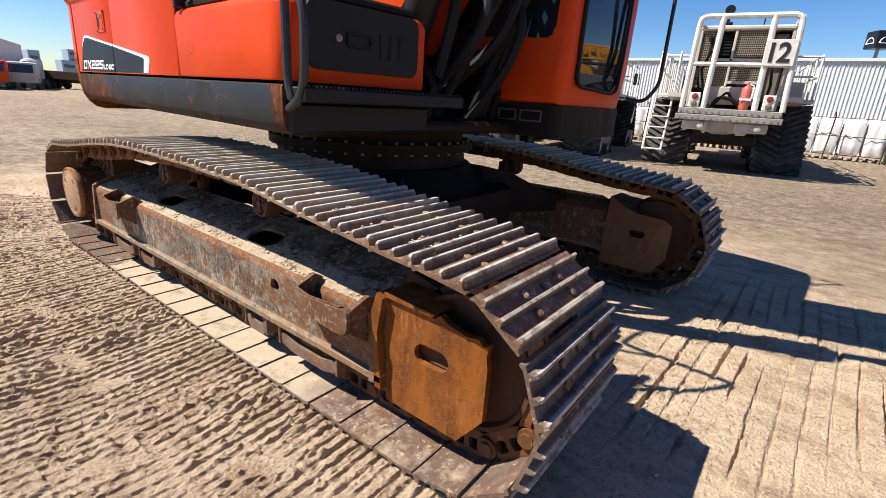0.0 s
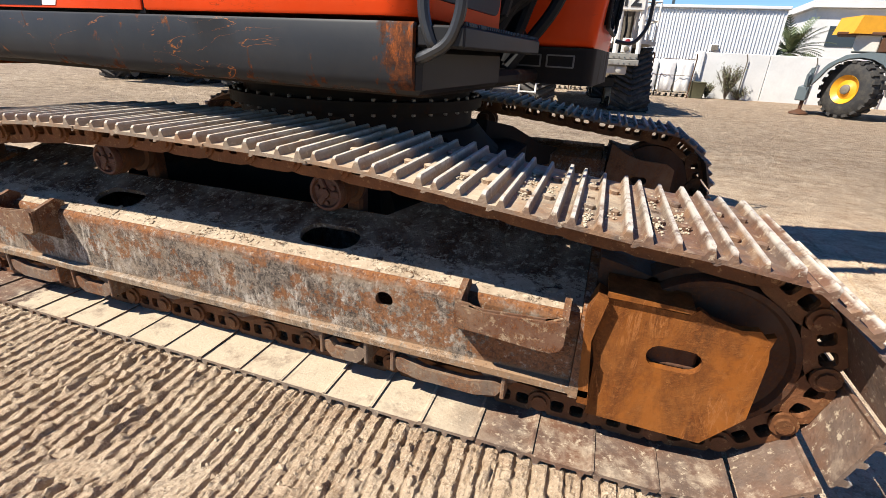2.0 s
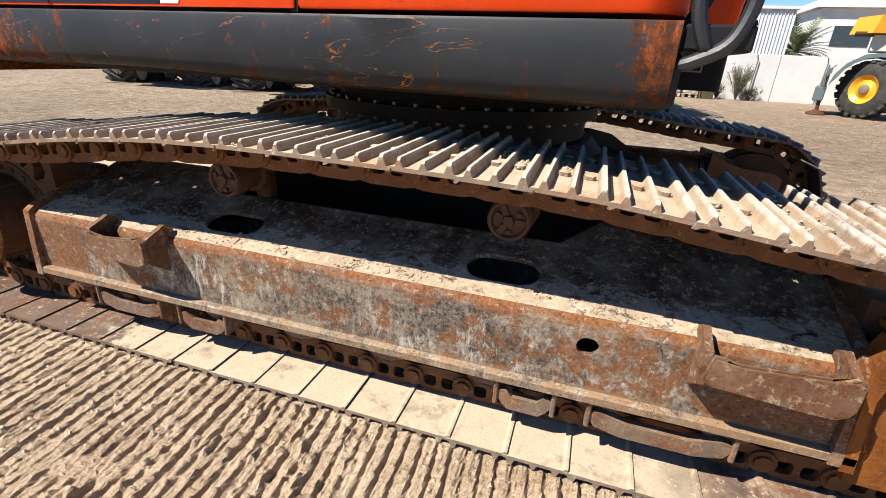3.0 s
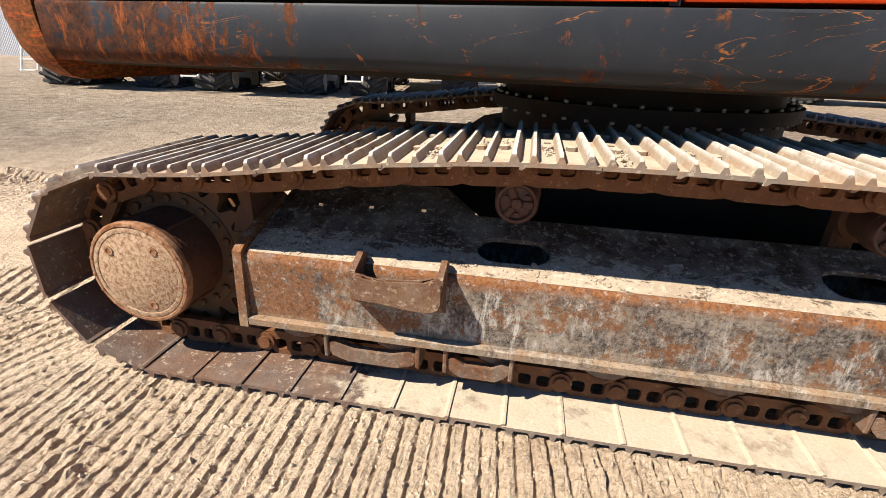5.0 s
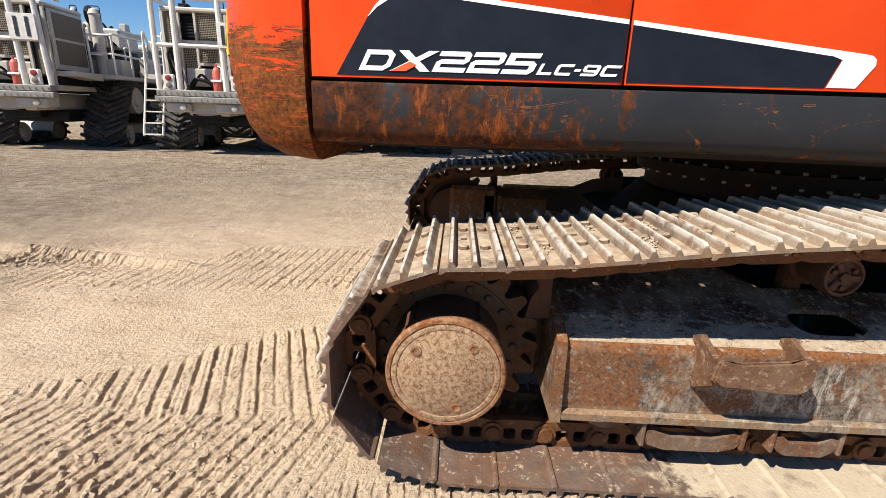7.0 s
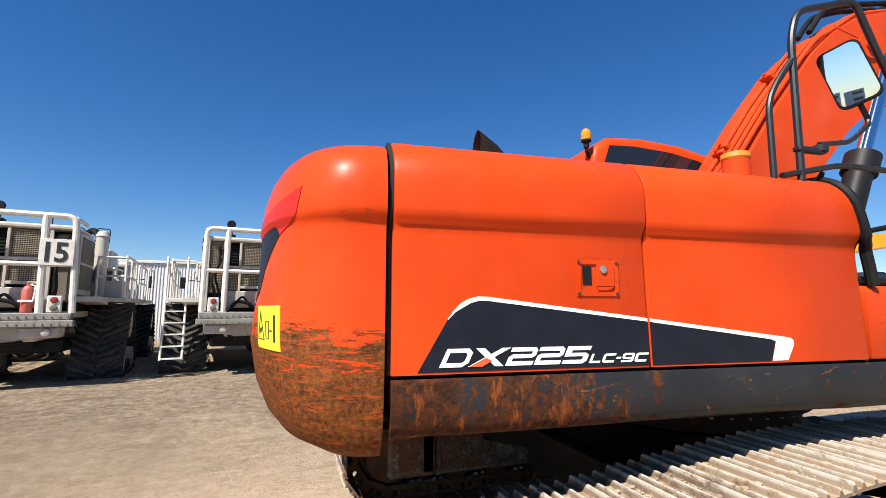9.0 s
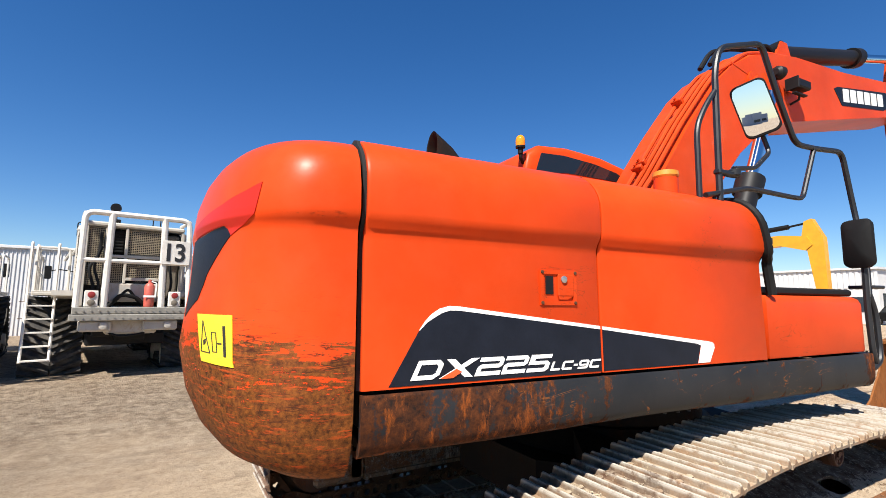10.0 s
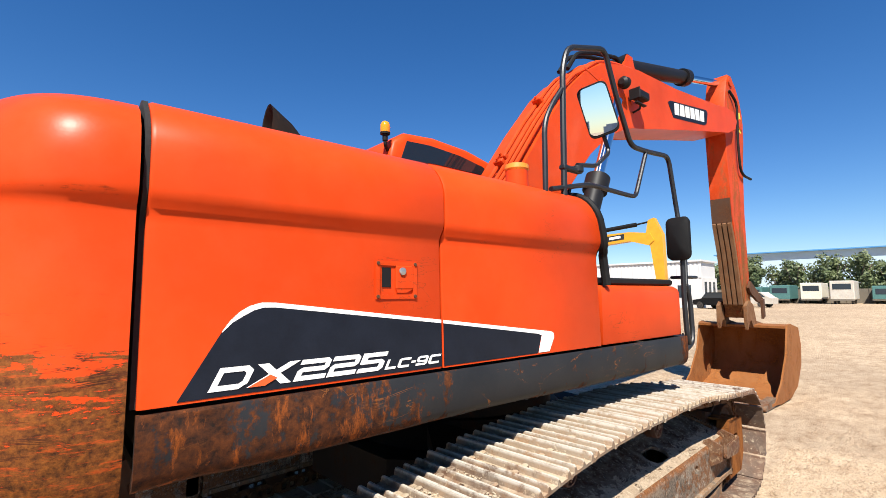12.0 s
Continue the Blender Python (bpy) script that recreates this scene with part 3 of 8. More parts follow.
def rrect(x0, x1, y0, y1, r, n=4):
    out = []
    for cx, cy, s in ((x1 - r, y1 - r, 0), (x0 + r, y1 - r, 1), (x0 + r, y0 + r, 2), (x1 - r, y0 + r, 3)):
        out += [(cx + r * math.cos(math.pi / 2 * (s + i / n)), cy + r * math.sin(math.pi / 2 * (s + i / n))) for i in range(n + 1)]
    return out


# ---- ground ----
def lattice(x, y, scale, seed):
    """Smooth value noise from 0 to 1."""
    rng = np.random.RandomState(seed)
    tab = rng.rand(256, 256)
    u, v = x * scale, y * scale
    i, j = np.floor(u).astype(int), np.floor(v).astype(int)
    fu, fv = u - i, v - j
    fu, fv = fu * fu * (3 - 2 * fu), fv * fv * (3 - 2 * fv)
    g = lambda a, b: tab[a % 256, b % 256]
    return (g(i, j) * (1 - fu) + g(i + 1, j) * fu) * (1 - fv) + (g(i, j + 1) * (1 - fu) + g(i + 1, j + 1) * fu) * fv


def smooth(x, lo, hi):
    k = np.clip((x - lo) / (hi - lo), 0, 1)
    return k * k * (3 - 2 * k)


def prints(x, y, slope, period, seed):
    """Rows of shoe prints from 0 to 1: slow rise on one side, steep fall on the other. slope: their lean, dx to dy."""
    wob = (lattice(x, y, 1.1, seed) - 0.5) * 0.05 + (lattice(x, y, 4, seed + 1) - 0.5) * 0.005 + (lattice(x, y, 24, seed + 2) - 0.5) * 0.0012 + (lattice(x, y, 60, seed + 4) - 0.5) * 0.0014
    u = (x - slope * y) / np.sqrt(1 + slope * slope) + wob
    ph = u / period
    k = np.floor(ph)
    rise = np.interp(ph - k, [0, 0.05, 0.14, 0.45, 0.80, 0.90, 1], [0, 0.10, 0.78, 0.90, 1.0, 0.12, 0])
    rise = rise * (0.60 + 0.75 * lattice(k + 0.5, y * 0.9 + k * 0.37, 1.0, seed + 3))
    pf = u / (period * 0.43)
    kf = np.floor(pf)
    thin = np.interp(pf - kf, [0, 0.3, 0.7, 0.85, 1], [0, 0.6, 1.0, 0.2, 0]) * lattice(kf + 0.5, y * 2.0 + kf * 0.5, 1.0, seed + 6)
    stria = lattice(u * 95, y * 4.5, 1.0, seed + 8) + 0.6 * lattice(u * 60, y * 9.0, 1.0, seed + 9) - 0.8
    return rise * 0.85 + thin * 0.14 + stria * 0.34


BOOTS = ((0.10, -2.02, 20), (0.42, -1.98, 70), (0.95, -2.12, 60), (1.32, -1.78, 40), (-0.55, -1.95, 10), (1.72, -2.10, 50))


def ground_height(x, y):
    nz = lattice(x, y, 0.9, 5)
    straight = prints(x, y, -0.07, 0.0520, 30)
    leaning = prints(x, y, 0.10, 0.0540, 40)
    fan_up = prints(x, y, -0.36, 0.0700, 50)
    fan_low = prints(x, y, 0.26, 0.0600, 60)
    band = prints(x, y, 0.08 + 0.0 * x, 0.085, 70)
    ahead_p = prints(x, y, 0.04, 0.098, 80)
    # which rows lie where
    lean = smooth(x + (nz - 0.5) * 1.2, 0.0, 0.12) * smooth(-y, 1.96, 2.04)
    rows = straight * (1 - lean) + leaning * lean
    back = smooth(-x, 2.12, 2.25)
    low = smooth(-y + (lattice(x, y, 3, 90) - 0.5) * 0.12, 1.12, 1.18)
    rows = rows * (1 - back) + (fan_low * low + fan_up * (1 - low)) * back
    near = smooth(-y, 1.42, 1.50) * (1 - smooth(-y, 3.2, 4.6)) * (1 - smooth(np.abs(x), 4.0, 5.5))
    fan_edge = 0.29 - 0.66 * (x + 2.47)
    fan = back * smooth(-y - fan_edge + (lattice(x, y, 5, 91) - 0.5) * 0.14, -0.05, 0.06) * (1 - smooth(-y, 3.2, 4.6)) * (1 - smooth(-x, 4.2, 5.0))
    amp = np.maximum(near, fan) * (0.68 + 0.42 * smooth(nz, 0.15, 0.45))
    boots = np.zeros_like(x)
    sole = np.zeros_like(x)
    for bx, by, turn in BOOTS:
        c, s = math.cos(radians(turn)), math.sin(radians(turn))
        p, q = (x - bx) * c + (y - by) * s, -(x - bx) * s + (y - by) * c
        inside = 1 - smooth(np.sqrt((p / 0.13) ** 2 + (q / 0.05) ** 2), 0.75, 1.0)
        boots = np.maximum(boots, inside)
        sole = sole + inside * np.abs(np.sin(p * 150) * np.sin(q * 150))
    amp = amp * (1 - boots)
    h = amp * (rows - 0.60) * 0.0190 * (1.0 + back * (0.7 * lattice(x, y, 9, 95) + 0.3 * lattice(x, y, 26, 96) - 0.3)) + sole * 0.006
    # thin far-apart bars ahead of the nose, and the low berm and rows behind
    ah = smooth(x, 2.10, 2.25) * (1 - smooth(x, 3.4, 4.3)) * smooth(y + (lattice(x, y, 1.5, 24) - 0.5) * 0.3, -0.95, -0.65) * (1 - smooth(y, 0.62, 1.9) * 0.6) * (1 - smooth(y, 1.9, 2.1))
    ah = ah * (1 - 0.6 * smooth(lattice(x, y, 2.1, 21), 0.50, 0.75))
    stroke = smooth(lattice(np.floor((x - 0.04 * y) / 0.098) + 0.5, y * 1.9 + x * 3.0, 1.0, 25), 0.34, 0.62)
    h = h + ah * stroke * (np.minimum(ahead_p, 0.5) * 2.0 - 0.8) * 0.032
    h = h + ah * 0.020 * np.exp(-((y - 0.62 - 0.05 * x) / 0.06) ** 2) * (0.4 + lattice(x, y, 9, 22))
    west = smooth(-x, 3.6, 3.9)
    berm = 0.60 + 0.10 * np.maximum(-x - 3.87, 0) + 0.035 * np.maximum(-x - 3.87, 0) ** 2 + (lattice(x, y, 1.6, 23) - 0.5) * 0.10
    head = 1.15 * (1 - west) + berm * west
    foot = np.interp(x, [-4.8, -2.4], [-0.05, 0.20]) + (lattice(x, y, 3, 26) - 0.5) * 0.15
    bd = smooth(-x, 2.2, 2.4) * (1 - smooth(-x, 5.0, 6.2)) * smooth(y, foot, foot + 0.12) * (1 - smooth(y, head - 0.06, head + 0.06)) * (0.35 + 0.65 * smooth(lattice(x, y, 1.3, 27), 0.35, 0.6))
    h = h + bd * (band - 0.5) * 0.026
    h = h + west * (1 - smooth(-x, 5.6, 7.0)) * (0.055 * np.exp(-((y - berm) / 0.06) ** 2) - 0.02 * np.exp(-((y - berm - 0.14) / 0.07) ** 2))
    busy = np.clip(np.maximum(amp, np.maximum(ah * 0.4, bd)), 0, 1)
    crumb = (lattice(x, y, 28, 6) - 0.5) * 0.0030 + (lattice(x, y, 65, 7) - 0.5) * 0.0056 + (lattice(x, y, 11, 8) - 0.5) * 0.003
    clods = smooth(lattice(x, y, 34, 15), 0.66, 0.84) * smooth(lattice(x, y, 2.3, 16), 0.45, 0.66) * 0.018 + smooth(lattice(x, y, 55, 17), 0.68, 0.84) * 0.006
    big = (lattice(x, y, 0.9, 9) - 0.5) * 0.016 + (lattice(x, y, 0.25, 10) - 0.5) * 0.026
    flat = 1 - smooth(np.abs(x), 5, 12) * 0.7
    h = h - 0.026 + (crumb * (0.5 + 0.8 * busy) + clods * busy) * flat + big
    away = np.maximum(np.abs(x), np.abs(y))
    h = h + (lattice(x, y, 0.05, 11) - 0.5) * 0.25 * smooth(away, 12, 40) * (1 - smooth(away, 60, 120))
    under = (np.abs(np.abs(y) - 1.195) < 0.31) & (np.abs(x) < 1.9)
    return np.where(under, np.minimum(h, -0.018), h)


def axis_steps(lo, hi, step, far):
    fine = np.arange(lo, hi + step / 2, step)
    grow, out = step, []
    d = 0.0
    while d < far:
        grow *= 1.16
        d += grow
        out.append(d)
    out = np.array(out)
    return np.concatenate([lo - out[::-1], fine, hi + out])


def build_ground():
    xs, ys = axis_steps(-5.2, 3.4, 0.0058, 900), axis_steps(-2.9, 1.25, 0.0115, 900)
    X, Y = np.meshgrid(xs, ys)
    Z = ground_height(X, Y)
    inside = (X > -5.2) & (X < 3.4) & (Y > -2.9) & (Y < 1.25)
    Z = Z + np.random.RandomState(19).normal(0, 1, Z.shape) * 0.0008 * inside
    nx, ny = len(xs), len(ys)
    co = np.stack([X, Y, Z], -1).reshape(-1, 3)
    idx = np.arange(nx * ny).reshape(ny, nx)
    quads = np.stack([idx[:-1, :-1], idx[:-1, 1:], idx[1:, 1:], idx[1:, :-1]], -1).reshape(-1, 4)
    me = bpy.data.meshes.new("ground")
    me.vertices.add(len(co))
    me.vertices.foreach_set("co", co.ravel())
    me.loops.add(quads.size)
    me.loops.foreach_set("vertex_index", quads.ravel())
    me.polygons.add(len(quads))
    me.polygons.foreach_set("loop_start", np.arange(0, quads.size, 4))
    mid = co[quads].mean(axis=1)
    far = (mid[:, 0] < -5.2) | (mid[:, 0] > 3.4) | (mid[:, 1] < -2.9) | (mid[:, 1] > 1.25)
    me.polygons.foreach_set("use_smooth", far)
    me.update(calc_edges=True)
    me.materials.append(ground_mat)
    return tagged(new("ground", me), "pale sandy yard ground with crawler track prints", "ground", kind="structure")


build_ground()

# ---- excavator: undercarriage ----
excavator = thing("excavator", "orange crawler excavator with rusty tracks parked on sand", "excavator")
PITCH_R, SHOE_OFF = 0.310, 0.055
SPR, IDL = (-1.825, 0.380), (1.825, 0.382)


def track_path():
    """The closed line of the chain's pins, from the bottom run forwards, up round the idler and back over the rollers."""
    pts = [(-1.08 + 0.01 * i, 0.068) for i in range(290)]
    for i in range(61):
        a = -math.pi / 2 + math.pi * i / 60
        pts.append((IDL[0] + PITCH_R * 1.0 * math.cos(a), IDL[1] + PITCH_R * math.sin(a)))
    knots = [(1.825, 0.692), (1.55, 0.712), (1.17, 0.752), (0.78, 0.800), (0.42, 0.815), (-0.20, 0.822), (-0.53, 0.815), (-0.94, 0.785), (-1.48, 0.710), (-1.825, 0.690)]
    kx, kz = np.array(knots).T
    xs = np.linspace(1.82, -1.82, 365)
    zs = np.interp(-xs, -kx, kz)
    ker = np.ones(31) / 31
    zs = np.convolve(np.pad(zs, 15, mode="edge"), ker, mode="valid")
    pts += list(zip(xs, zs))
    for i in range(61):
        a = math.pi / 2 + math.pi * i / 60
        pts.append((SPR[0] + PITCH_R * math.cos(a), SPR[1] + PITCH_R * math.sin(a)))
    pts += [(-1.825 + 0.01 * i, 0.068) for i in range(1, 75)]
    return np.array(pts)


def pins():
    p = track_path()
    q = np.vstack([p, p[:1]])
    d = np.r_[0, np.cumsum(np.hypot(*np.diff(q, axis=0).T))]
    s = np.linspace(0, d[-1], 50)[:-1]
    return np.stack([np.interp(s, d, q[:, 0]), np.interp(s, d, q[:, 1])], 1)


def shoe_mesh():
    prof = [(-0.098, 0.000), (0.086, 0.000), (0.097, -0.008), (0.105, -0.007), (0.100, 0.011), (0.080, 0.012), (0.073, 0.038), (0.064, 0.038), (0.055, 0.012),
            (0.012, 0.012), (0.005, 0.036), (-0.004, 0.036), (-0.012, 0.012), (-0.058, 0.012), (-0.066, 0.042), (-0.077, 0.042), (-0.086, 0.011), (-0.098, 0.008)]
    bm = nb()
    # a small relief hole goes through the middle of the plate
    fore = [(0.041, 0.000)] + prof[1:9] + [(0.041, 0.012)]
    aft = [prof[0], (0.019, 0.000), (0.019, 0.012)] + prof[9:]
    for shape, spans in ((prof, ((-0.300, 0.80), (-0.293, 1.0), (-0.013, 1.0))), (fore, ((-0.013, 1.0), (0.011, 1.0))), (aft, ((-0.013, 1.0), (0.011, 1.0))), (prof, ((0.011, 1.0), (0.293, 1.0), (0.300, 0.80)))):
        loft(bm, [[(x, y, z * k if z > 0.012 else z) for x, z in shape] for y, k in spans])
    for x in (-0.036, 0.032):
        for y in (-0.115, 0.115):
            lathe(bm, (x, y, 0.010), (0, 0, 1), [(0, 0.017), (0.013, 0.017), (0.016, 0.011)], 6)
    return finish("track_shoe", bm, shoe_mat, 30)


def link_geometry():
    bm = nb()
    out = [(-0.118, -0.075), (-0.105, -0.095), (-0.06, -0.104), (0.06, -0.104), (0.105, -0.095), (0.118, -0.075), (0.112, -0.035), (0.075, -0.020), (0.06, -0.001), (-0.06, -0.001), (-0.075, -0.020), (-0.112, -0.035)]
    holes = [rrect(-0.056, -0.010, -0.068, -0.022, 0.012, 2), rrect(0.010, 0.056, -0.068, -0.022, 0.012, 2)]
    for y in (-0.098, 0.072):
        plate(bm, out, holes, "y", y, y + 0.026)
    for x in (-0.095,):
        cyl(bm, (x, -0.118, -0.055), (x, 0.118, -0.055), 0.026, n=10)
        for y0, y1 in ((-0.108, -0.07), (0.07, 0.108)):
            cyl(bm, (x, y0, -0.055), (x, y1, -0.055), 0.040, n=12)
    bmesh.ops.recalc_face_normals(bm, faces=bm.faces)
    bmesh.ops.triangulate(bm, faces=[f for f in bm.faces if len(f.verts) > 4])
    co = np.array([v.co for v in bm.verts])
    fs = [[v.index for v in f.verts] for f in bm.faces] if not bm.verts.index_update() else []
    bm.free()
    return co, fs


SHOE = shoe_mesh()
PINS = pins()


def shoe_frames():
    out = []
    for i in range(len(PINS)):
        a, b = PINS[i], PINS[(i + 1) % len(PINS)]
        t = Vector((b[0] - a[0], 0, b[1] - a[1])).normalized()
        n = Vector((t.z, 0, -t.x))
        mid = Vector(((a[0] + b[0]) / 2, 0, (a[1] + b[1]) / 2))
        y = n.cross(t)
        out.append(Matrix(((t.x, y.x, n.x, mid.x), (t.y, y.y, n.y, mid.y), (t.z, y.z, n.z, mid.z), (0, 0, 0, 1))))
    return out


FRAMES = shoe_frames()


def build_track(m, side):
    co, fs = link_geometry()
    allv, allf = [], []
    for k, f in enumerate(FRAMES):
        base = len(FRAMES) and len(co) * k
        f = f @ Matrix.Translation((0, 0, SHOE_OFF))
        allv += [tuple(f @ Vector(c)) for c in co]
        allf += [[i + base for i in face] for face in fs]
    me = bpy.data.meshes.new("track_chain")
    me.from_pydata(allv, [], allf)
    me.materials.append(link_mat)
    me.update()
    chain = part("track_chain", me, None, excavator, f"rusty link chain of the {side} crawler track", m)
    bm = nb()
    rng = random.Random(17)
    for k, f in enumerate(FRAMES):
        p = f.translation
        if p.z < 0.6 or not -1.7 < p.x < 1.75:
            continue
        for c in range(rng.choice((1, 2, 3, 4) if p.x < 1.1 else (2, 3, 4))):
            cx, cy = rng.choice((-0.034, 0.034)), rng.uniform(-0.22, 0.22)
            for g in range(rng.randint(14, 44)):
                r = rng.uniform(0.0018, 0.0055)
                q = f @ Vector((cx + rng.gauss(0, 0.008), cy + rng.gauss(0, 0.030), SHOE_OFF + 0.012 + abs(rng.gauss(0, 0.006))))
                bmesh.ops.create_icosphere(bm, subdivisions=1, radius=r, matrix=Matrix.Translation(q) @ Matrix.Diagonal((1, 1.2, 0.7, 1)))
    tagged(part("gravel", bm, mud, chain, "pale grit lying between the shoe bars"), kind="stuff")
    rng = random.Random(5)
    for f in FRAMES:
        jig = Matrix.Translation((0, rng.uniform(-0.003, 0.003), SHOE_OFF + rng.uniform(-0.001, 0.001))) @ Matrix.Rotation(rng.uniform(-0.006, 0.006), 4, "Z")
        part("track_shoe", SHOE, None, chain, "", f @ jig)
    return chain


def build_frame(m, side):
    """One side frame with its rollers, idler, sprocket and guards. Outside is -y, the chain's middle y = 0."""
    bm = nb()
    # outer face with its round hole
    face = [(-1.44, 0.245), (1.46, 0.245), (1.46, 0.455), (-1.44, 0.455)]
    plate(bm, face, [oval(0.815, 0.392, 0.066, 0.060, 8)], "y", -0.190, -0.168)
    # rounded upper edge and sloping top with oval holes
    ed = [(-0.190, 0.4552), (-0.187, 0.470), (-0.178, 0.480), (-0.166, 0.486), (-0.166, 0.465), (-0.168, 0.4552)]
    prism(bm, ed, "x", -1.44, 1.46)
    ang = math.atan2(0.098, 0.291)
    sm = Matrix.Translation((0, -0.1655, 0.4655)) @ Matrix.Rotation(ang, 4, "X")
    top = nb()
    plate(top, [(-1.44, 0.0), (1.46, 0.0), (1.46, 0.475), (0.82, 0.475), (0.68, 0.307), (-0.67, 0.307), (-0.82, 0.475), (-1.44, 0.475)], [oval(-0.535, 0.135, 0.245, 0.125), oval(0.522, 0.135, 0.245, 0.125)], "z", 0.0, 0.020, sm)
    # inner half of the box, bottom flange with its lip
    prism(bm, [(0.126, 0.583), (0.126, 0.560), (0.21, 0.50), (0.21, 0.245), (0.23, 0.245), (0.23, 0.512)], "x", -1.44, 1.46)
    prism(bm, [(-0.215, 0.214), (0.24, 0.214), (0.24, 0.2435), (-0.205, 0.2435), (-0.215, 0.238)], "x", -1.44, 1.52)
    # end plates
    for x0, x1 in ((-1.475, -1.442), (1.462, 1.49)):
        prism(bm, [(-0.218, 0.205), (0.24, 0.205), (0.235, 0.53), (0.13, 0.60), (-0.165, 0.512), (-0.200, 0.490)], "x", x0, x1)
    # rear yoke toward the sprocket
    box(bm, -1.60, -1.4755, 0.035, 0.24, 0.22, 0.55, 0.02)
    box(bm, -1.86, -1.4755, 0.10, 0.24, 0.20, 0.60, 0.03)
    fr = part("track_frame", bm, [frame_steel], excavator, f"dusty worn steel side frame of the {side} crawler", m)
    top_ob = part("frame_top", top, shaded_frame_dirt, fr, "sloping top plate caked with dry dirt, painted darker inwards for shade")
    rng = random.Random(23)
    b = nb()
    for i in range(900):
        x, k = rng.uniform(-1.42, 1.44), min(0.29, abs(rng.gauss(0.02, 0.10)))
        if any(((x - c) / 0.14) ** 2 + ((k - 0.135) / 0.075) ** 2 < 1 for c in (-0.535, 0.522)):
            continue
        if math.sin(x * 9.0) + math.sin(x * 23.0 + 1.0) * 0.7 + rng.uniform(-0.6, 0.9) < 0:
            continue
        r = rng.uniform(0.002, 0.006) if rng.random() < 0.9 else rng.uniform(0.006, 0.013)
        bmesh.ops.create_icosphere(b, subdivisions=1, radius=r, matrix=sm @ Matrix.Translation((x, k + 0.006, 0.021)) @ Matrix.Rotation(rng.uniform(0, 3), 4, "Z") @ Matrix.Diagonal((1.4, 1.0, 0.6, 1)))
    tagged(part("loose_dirt", b, shaded_frame_dirt, top_ob, "dry crumbs of dirt on the frame"), kind="stuff")
    b = nb()
    prism(b, [(-1.560, 0.50), (-1.476, 0.50), (-1.476, 0.66), (-1.505, 0.675), (-1.530, 0.655), (-1.520, 0.61), (-1.545, 0.57)], "y", -0.05, 0.10)
    part("rear_yoke", b, rust_dark, fr)
    # carrier rollers
    for x in (-0.540, 0.527):
        b = nb()
        lathe(b, (x, -0.060, 0.700), (0, 1, 0), [(0.018, 0.030), (0.018, 0.071), (0.055, 0.071), (0.060, 0.060), (0.13, 0.060), (0.135, 0.078), (0.16, 0.078), (0.16, 0.03), (0.26, 0.03)], 24)
        c = nb()
        lathe(c, (x, -0.060, 0.700), (0, 1, 0), [(-0.004, 0.002), (-0.004, 0.018), (0.000, 0.021), (0.002, 0.050), (-0.010, 0.056), (-0.010, 0.064), (-0.002, 0.069), (0.0178, 0.069)], 28)
        for k in range(3):
            a = 2 * math.pi * k / 3 - 0.45
            box(c, -0.012, 0.012, -0.0085, 0.010, 0.016, 0.056, 0.004, Matrix.Translation((x, -0.060, 0.700)) @ Matrix.Rotation(a, 4, "Y"))
        lathe(c, (x, -0.069, 0.700), (0, 1, 0), [(-0.006, 0.012), (-0.006, 0.018), (0.01, 0.018)], 6)
        for k in range(3):
            a = 2 * math.pi * k / 3 + 0.6
            lathe(c, (x + 0.038 * math.cos(a), -0.064, 0.700 + 0.038 * math.sin(a)), (0, 1, 0), [(-0.006, 0.003), (-0.006, 0.009), (0.006, 0.009)], 6)
        box(b, x - 0.035, x + 0.035, 0.135, 0.20, 0.50, 0.76, 0.012)
        roller = part("carrier_roller", b, rust_dark, fr, "rusty carrier roller with an oily end cap")
        part("end_cap", c, cap_steel, roller, "reddish scuffed end cap with a raised star")
    # bottom rollers
    for i in range(8):
        x = -1.27 + i * 0.358
        b = nb()
        lathe(b, (x, -0.148, 0.178), (0, 1, 0), [(-0.02, 0.03), (0.0, 0.055), (0.012, 0.058), (0.05, 0.070), (0.06, 0.088), (0.10, 0.088), (0.11, 0.07), (0.19, 0.07), (0.2, 0.088), (0.25, 0.088), (0.25, 0.03)], 20)
        part("bottom_roller", b, rust_dark, fr)
        b = nb()
        prism(b, [(x - 0.085, 0.2135), (x - 0.06, 0.175), (x - 0.02, 0.160), (x + 0.02, 0.160), (x + 0.06, 0.175), (x + 0.085, 0.2135)], "y", -0.172, -0.150)
        part("roller_collar", b, guide_steel, fr)
    # chain guides under the frame
    for x0, x1 in ((-1.165, -0.815), (-0.735, -0.495), (0.555, 0.755), (0.845, 1.265)):
        b = nb()
        w = x1 - x0
        prism(b, [(x0, 0.165), (x0 + 0.03, 0.120), (x0 + 0.25 * w, 0.102), (x1 - 0.25 * w, 0.102), (x1 - 0.03, 0.120), (x1, 0.165), (x1 - 0.04, 0.178), (x1 - 0.3 * w, 0.152), (x0 + 0.3 * w, 0.152), (x0 + 0.04, 0.178)], "y", -0.198, -0.165)
        for xe in (x0, x1 - 0.016):
            box(b, xe, xe + 0.016, -0.205, -0.10, 0.115, 0.2135, 0.004)
        part("chain_guide", b, guide_steel, fr, "bent and worn steel chain guide")
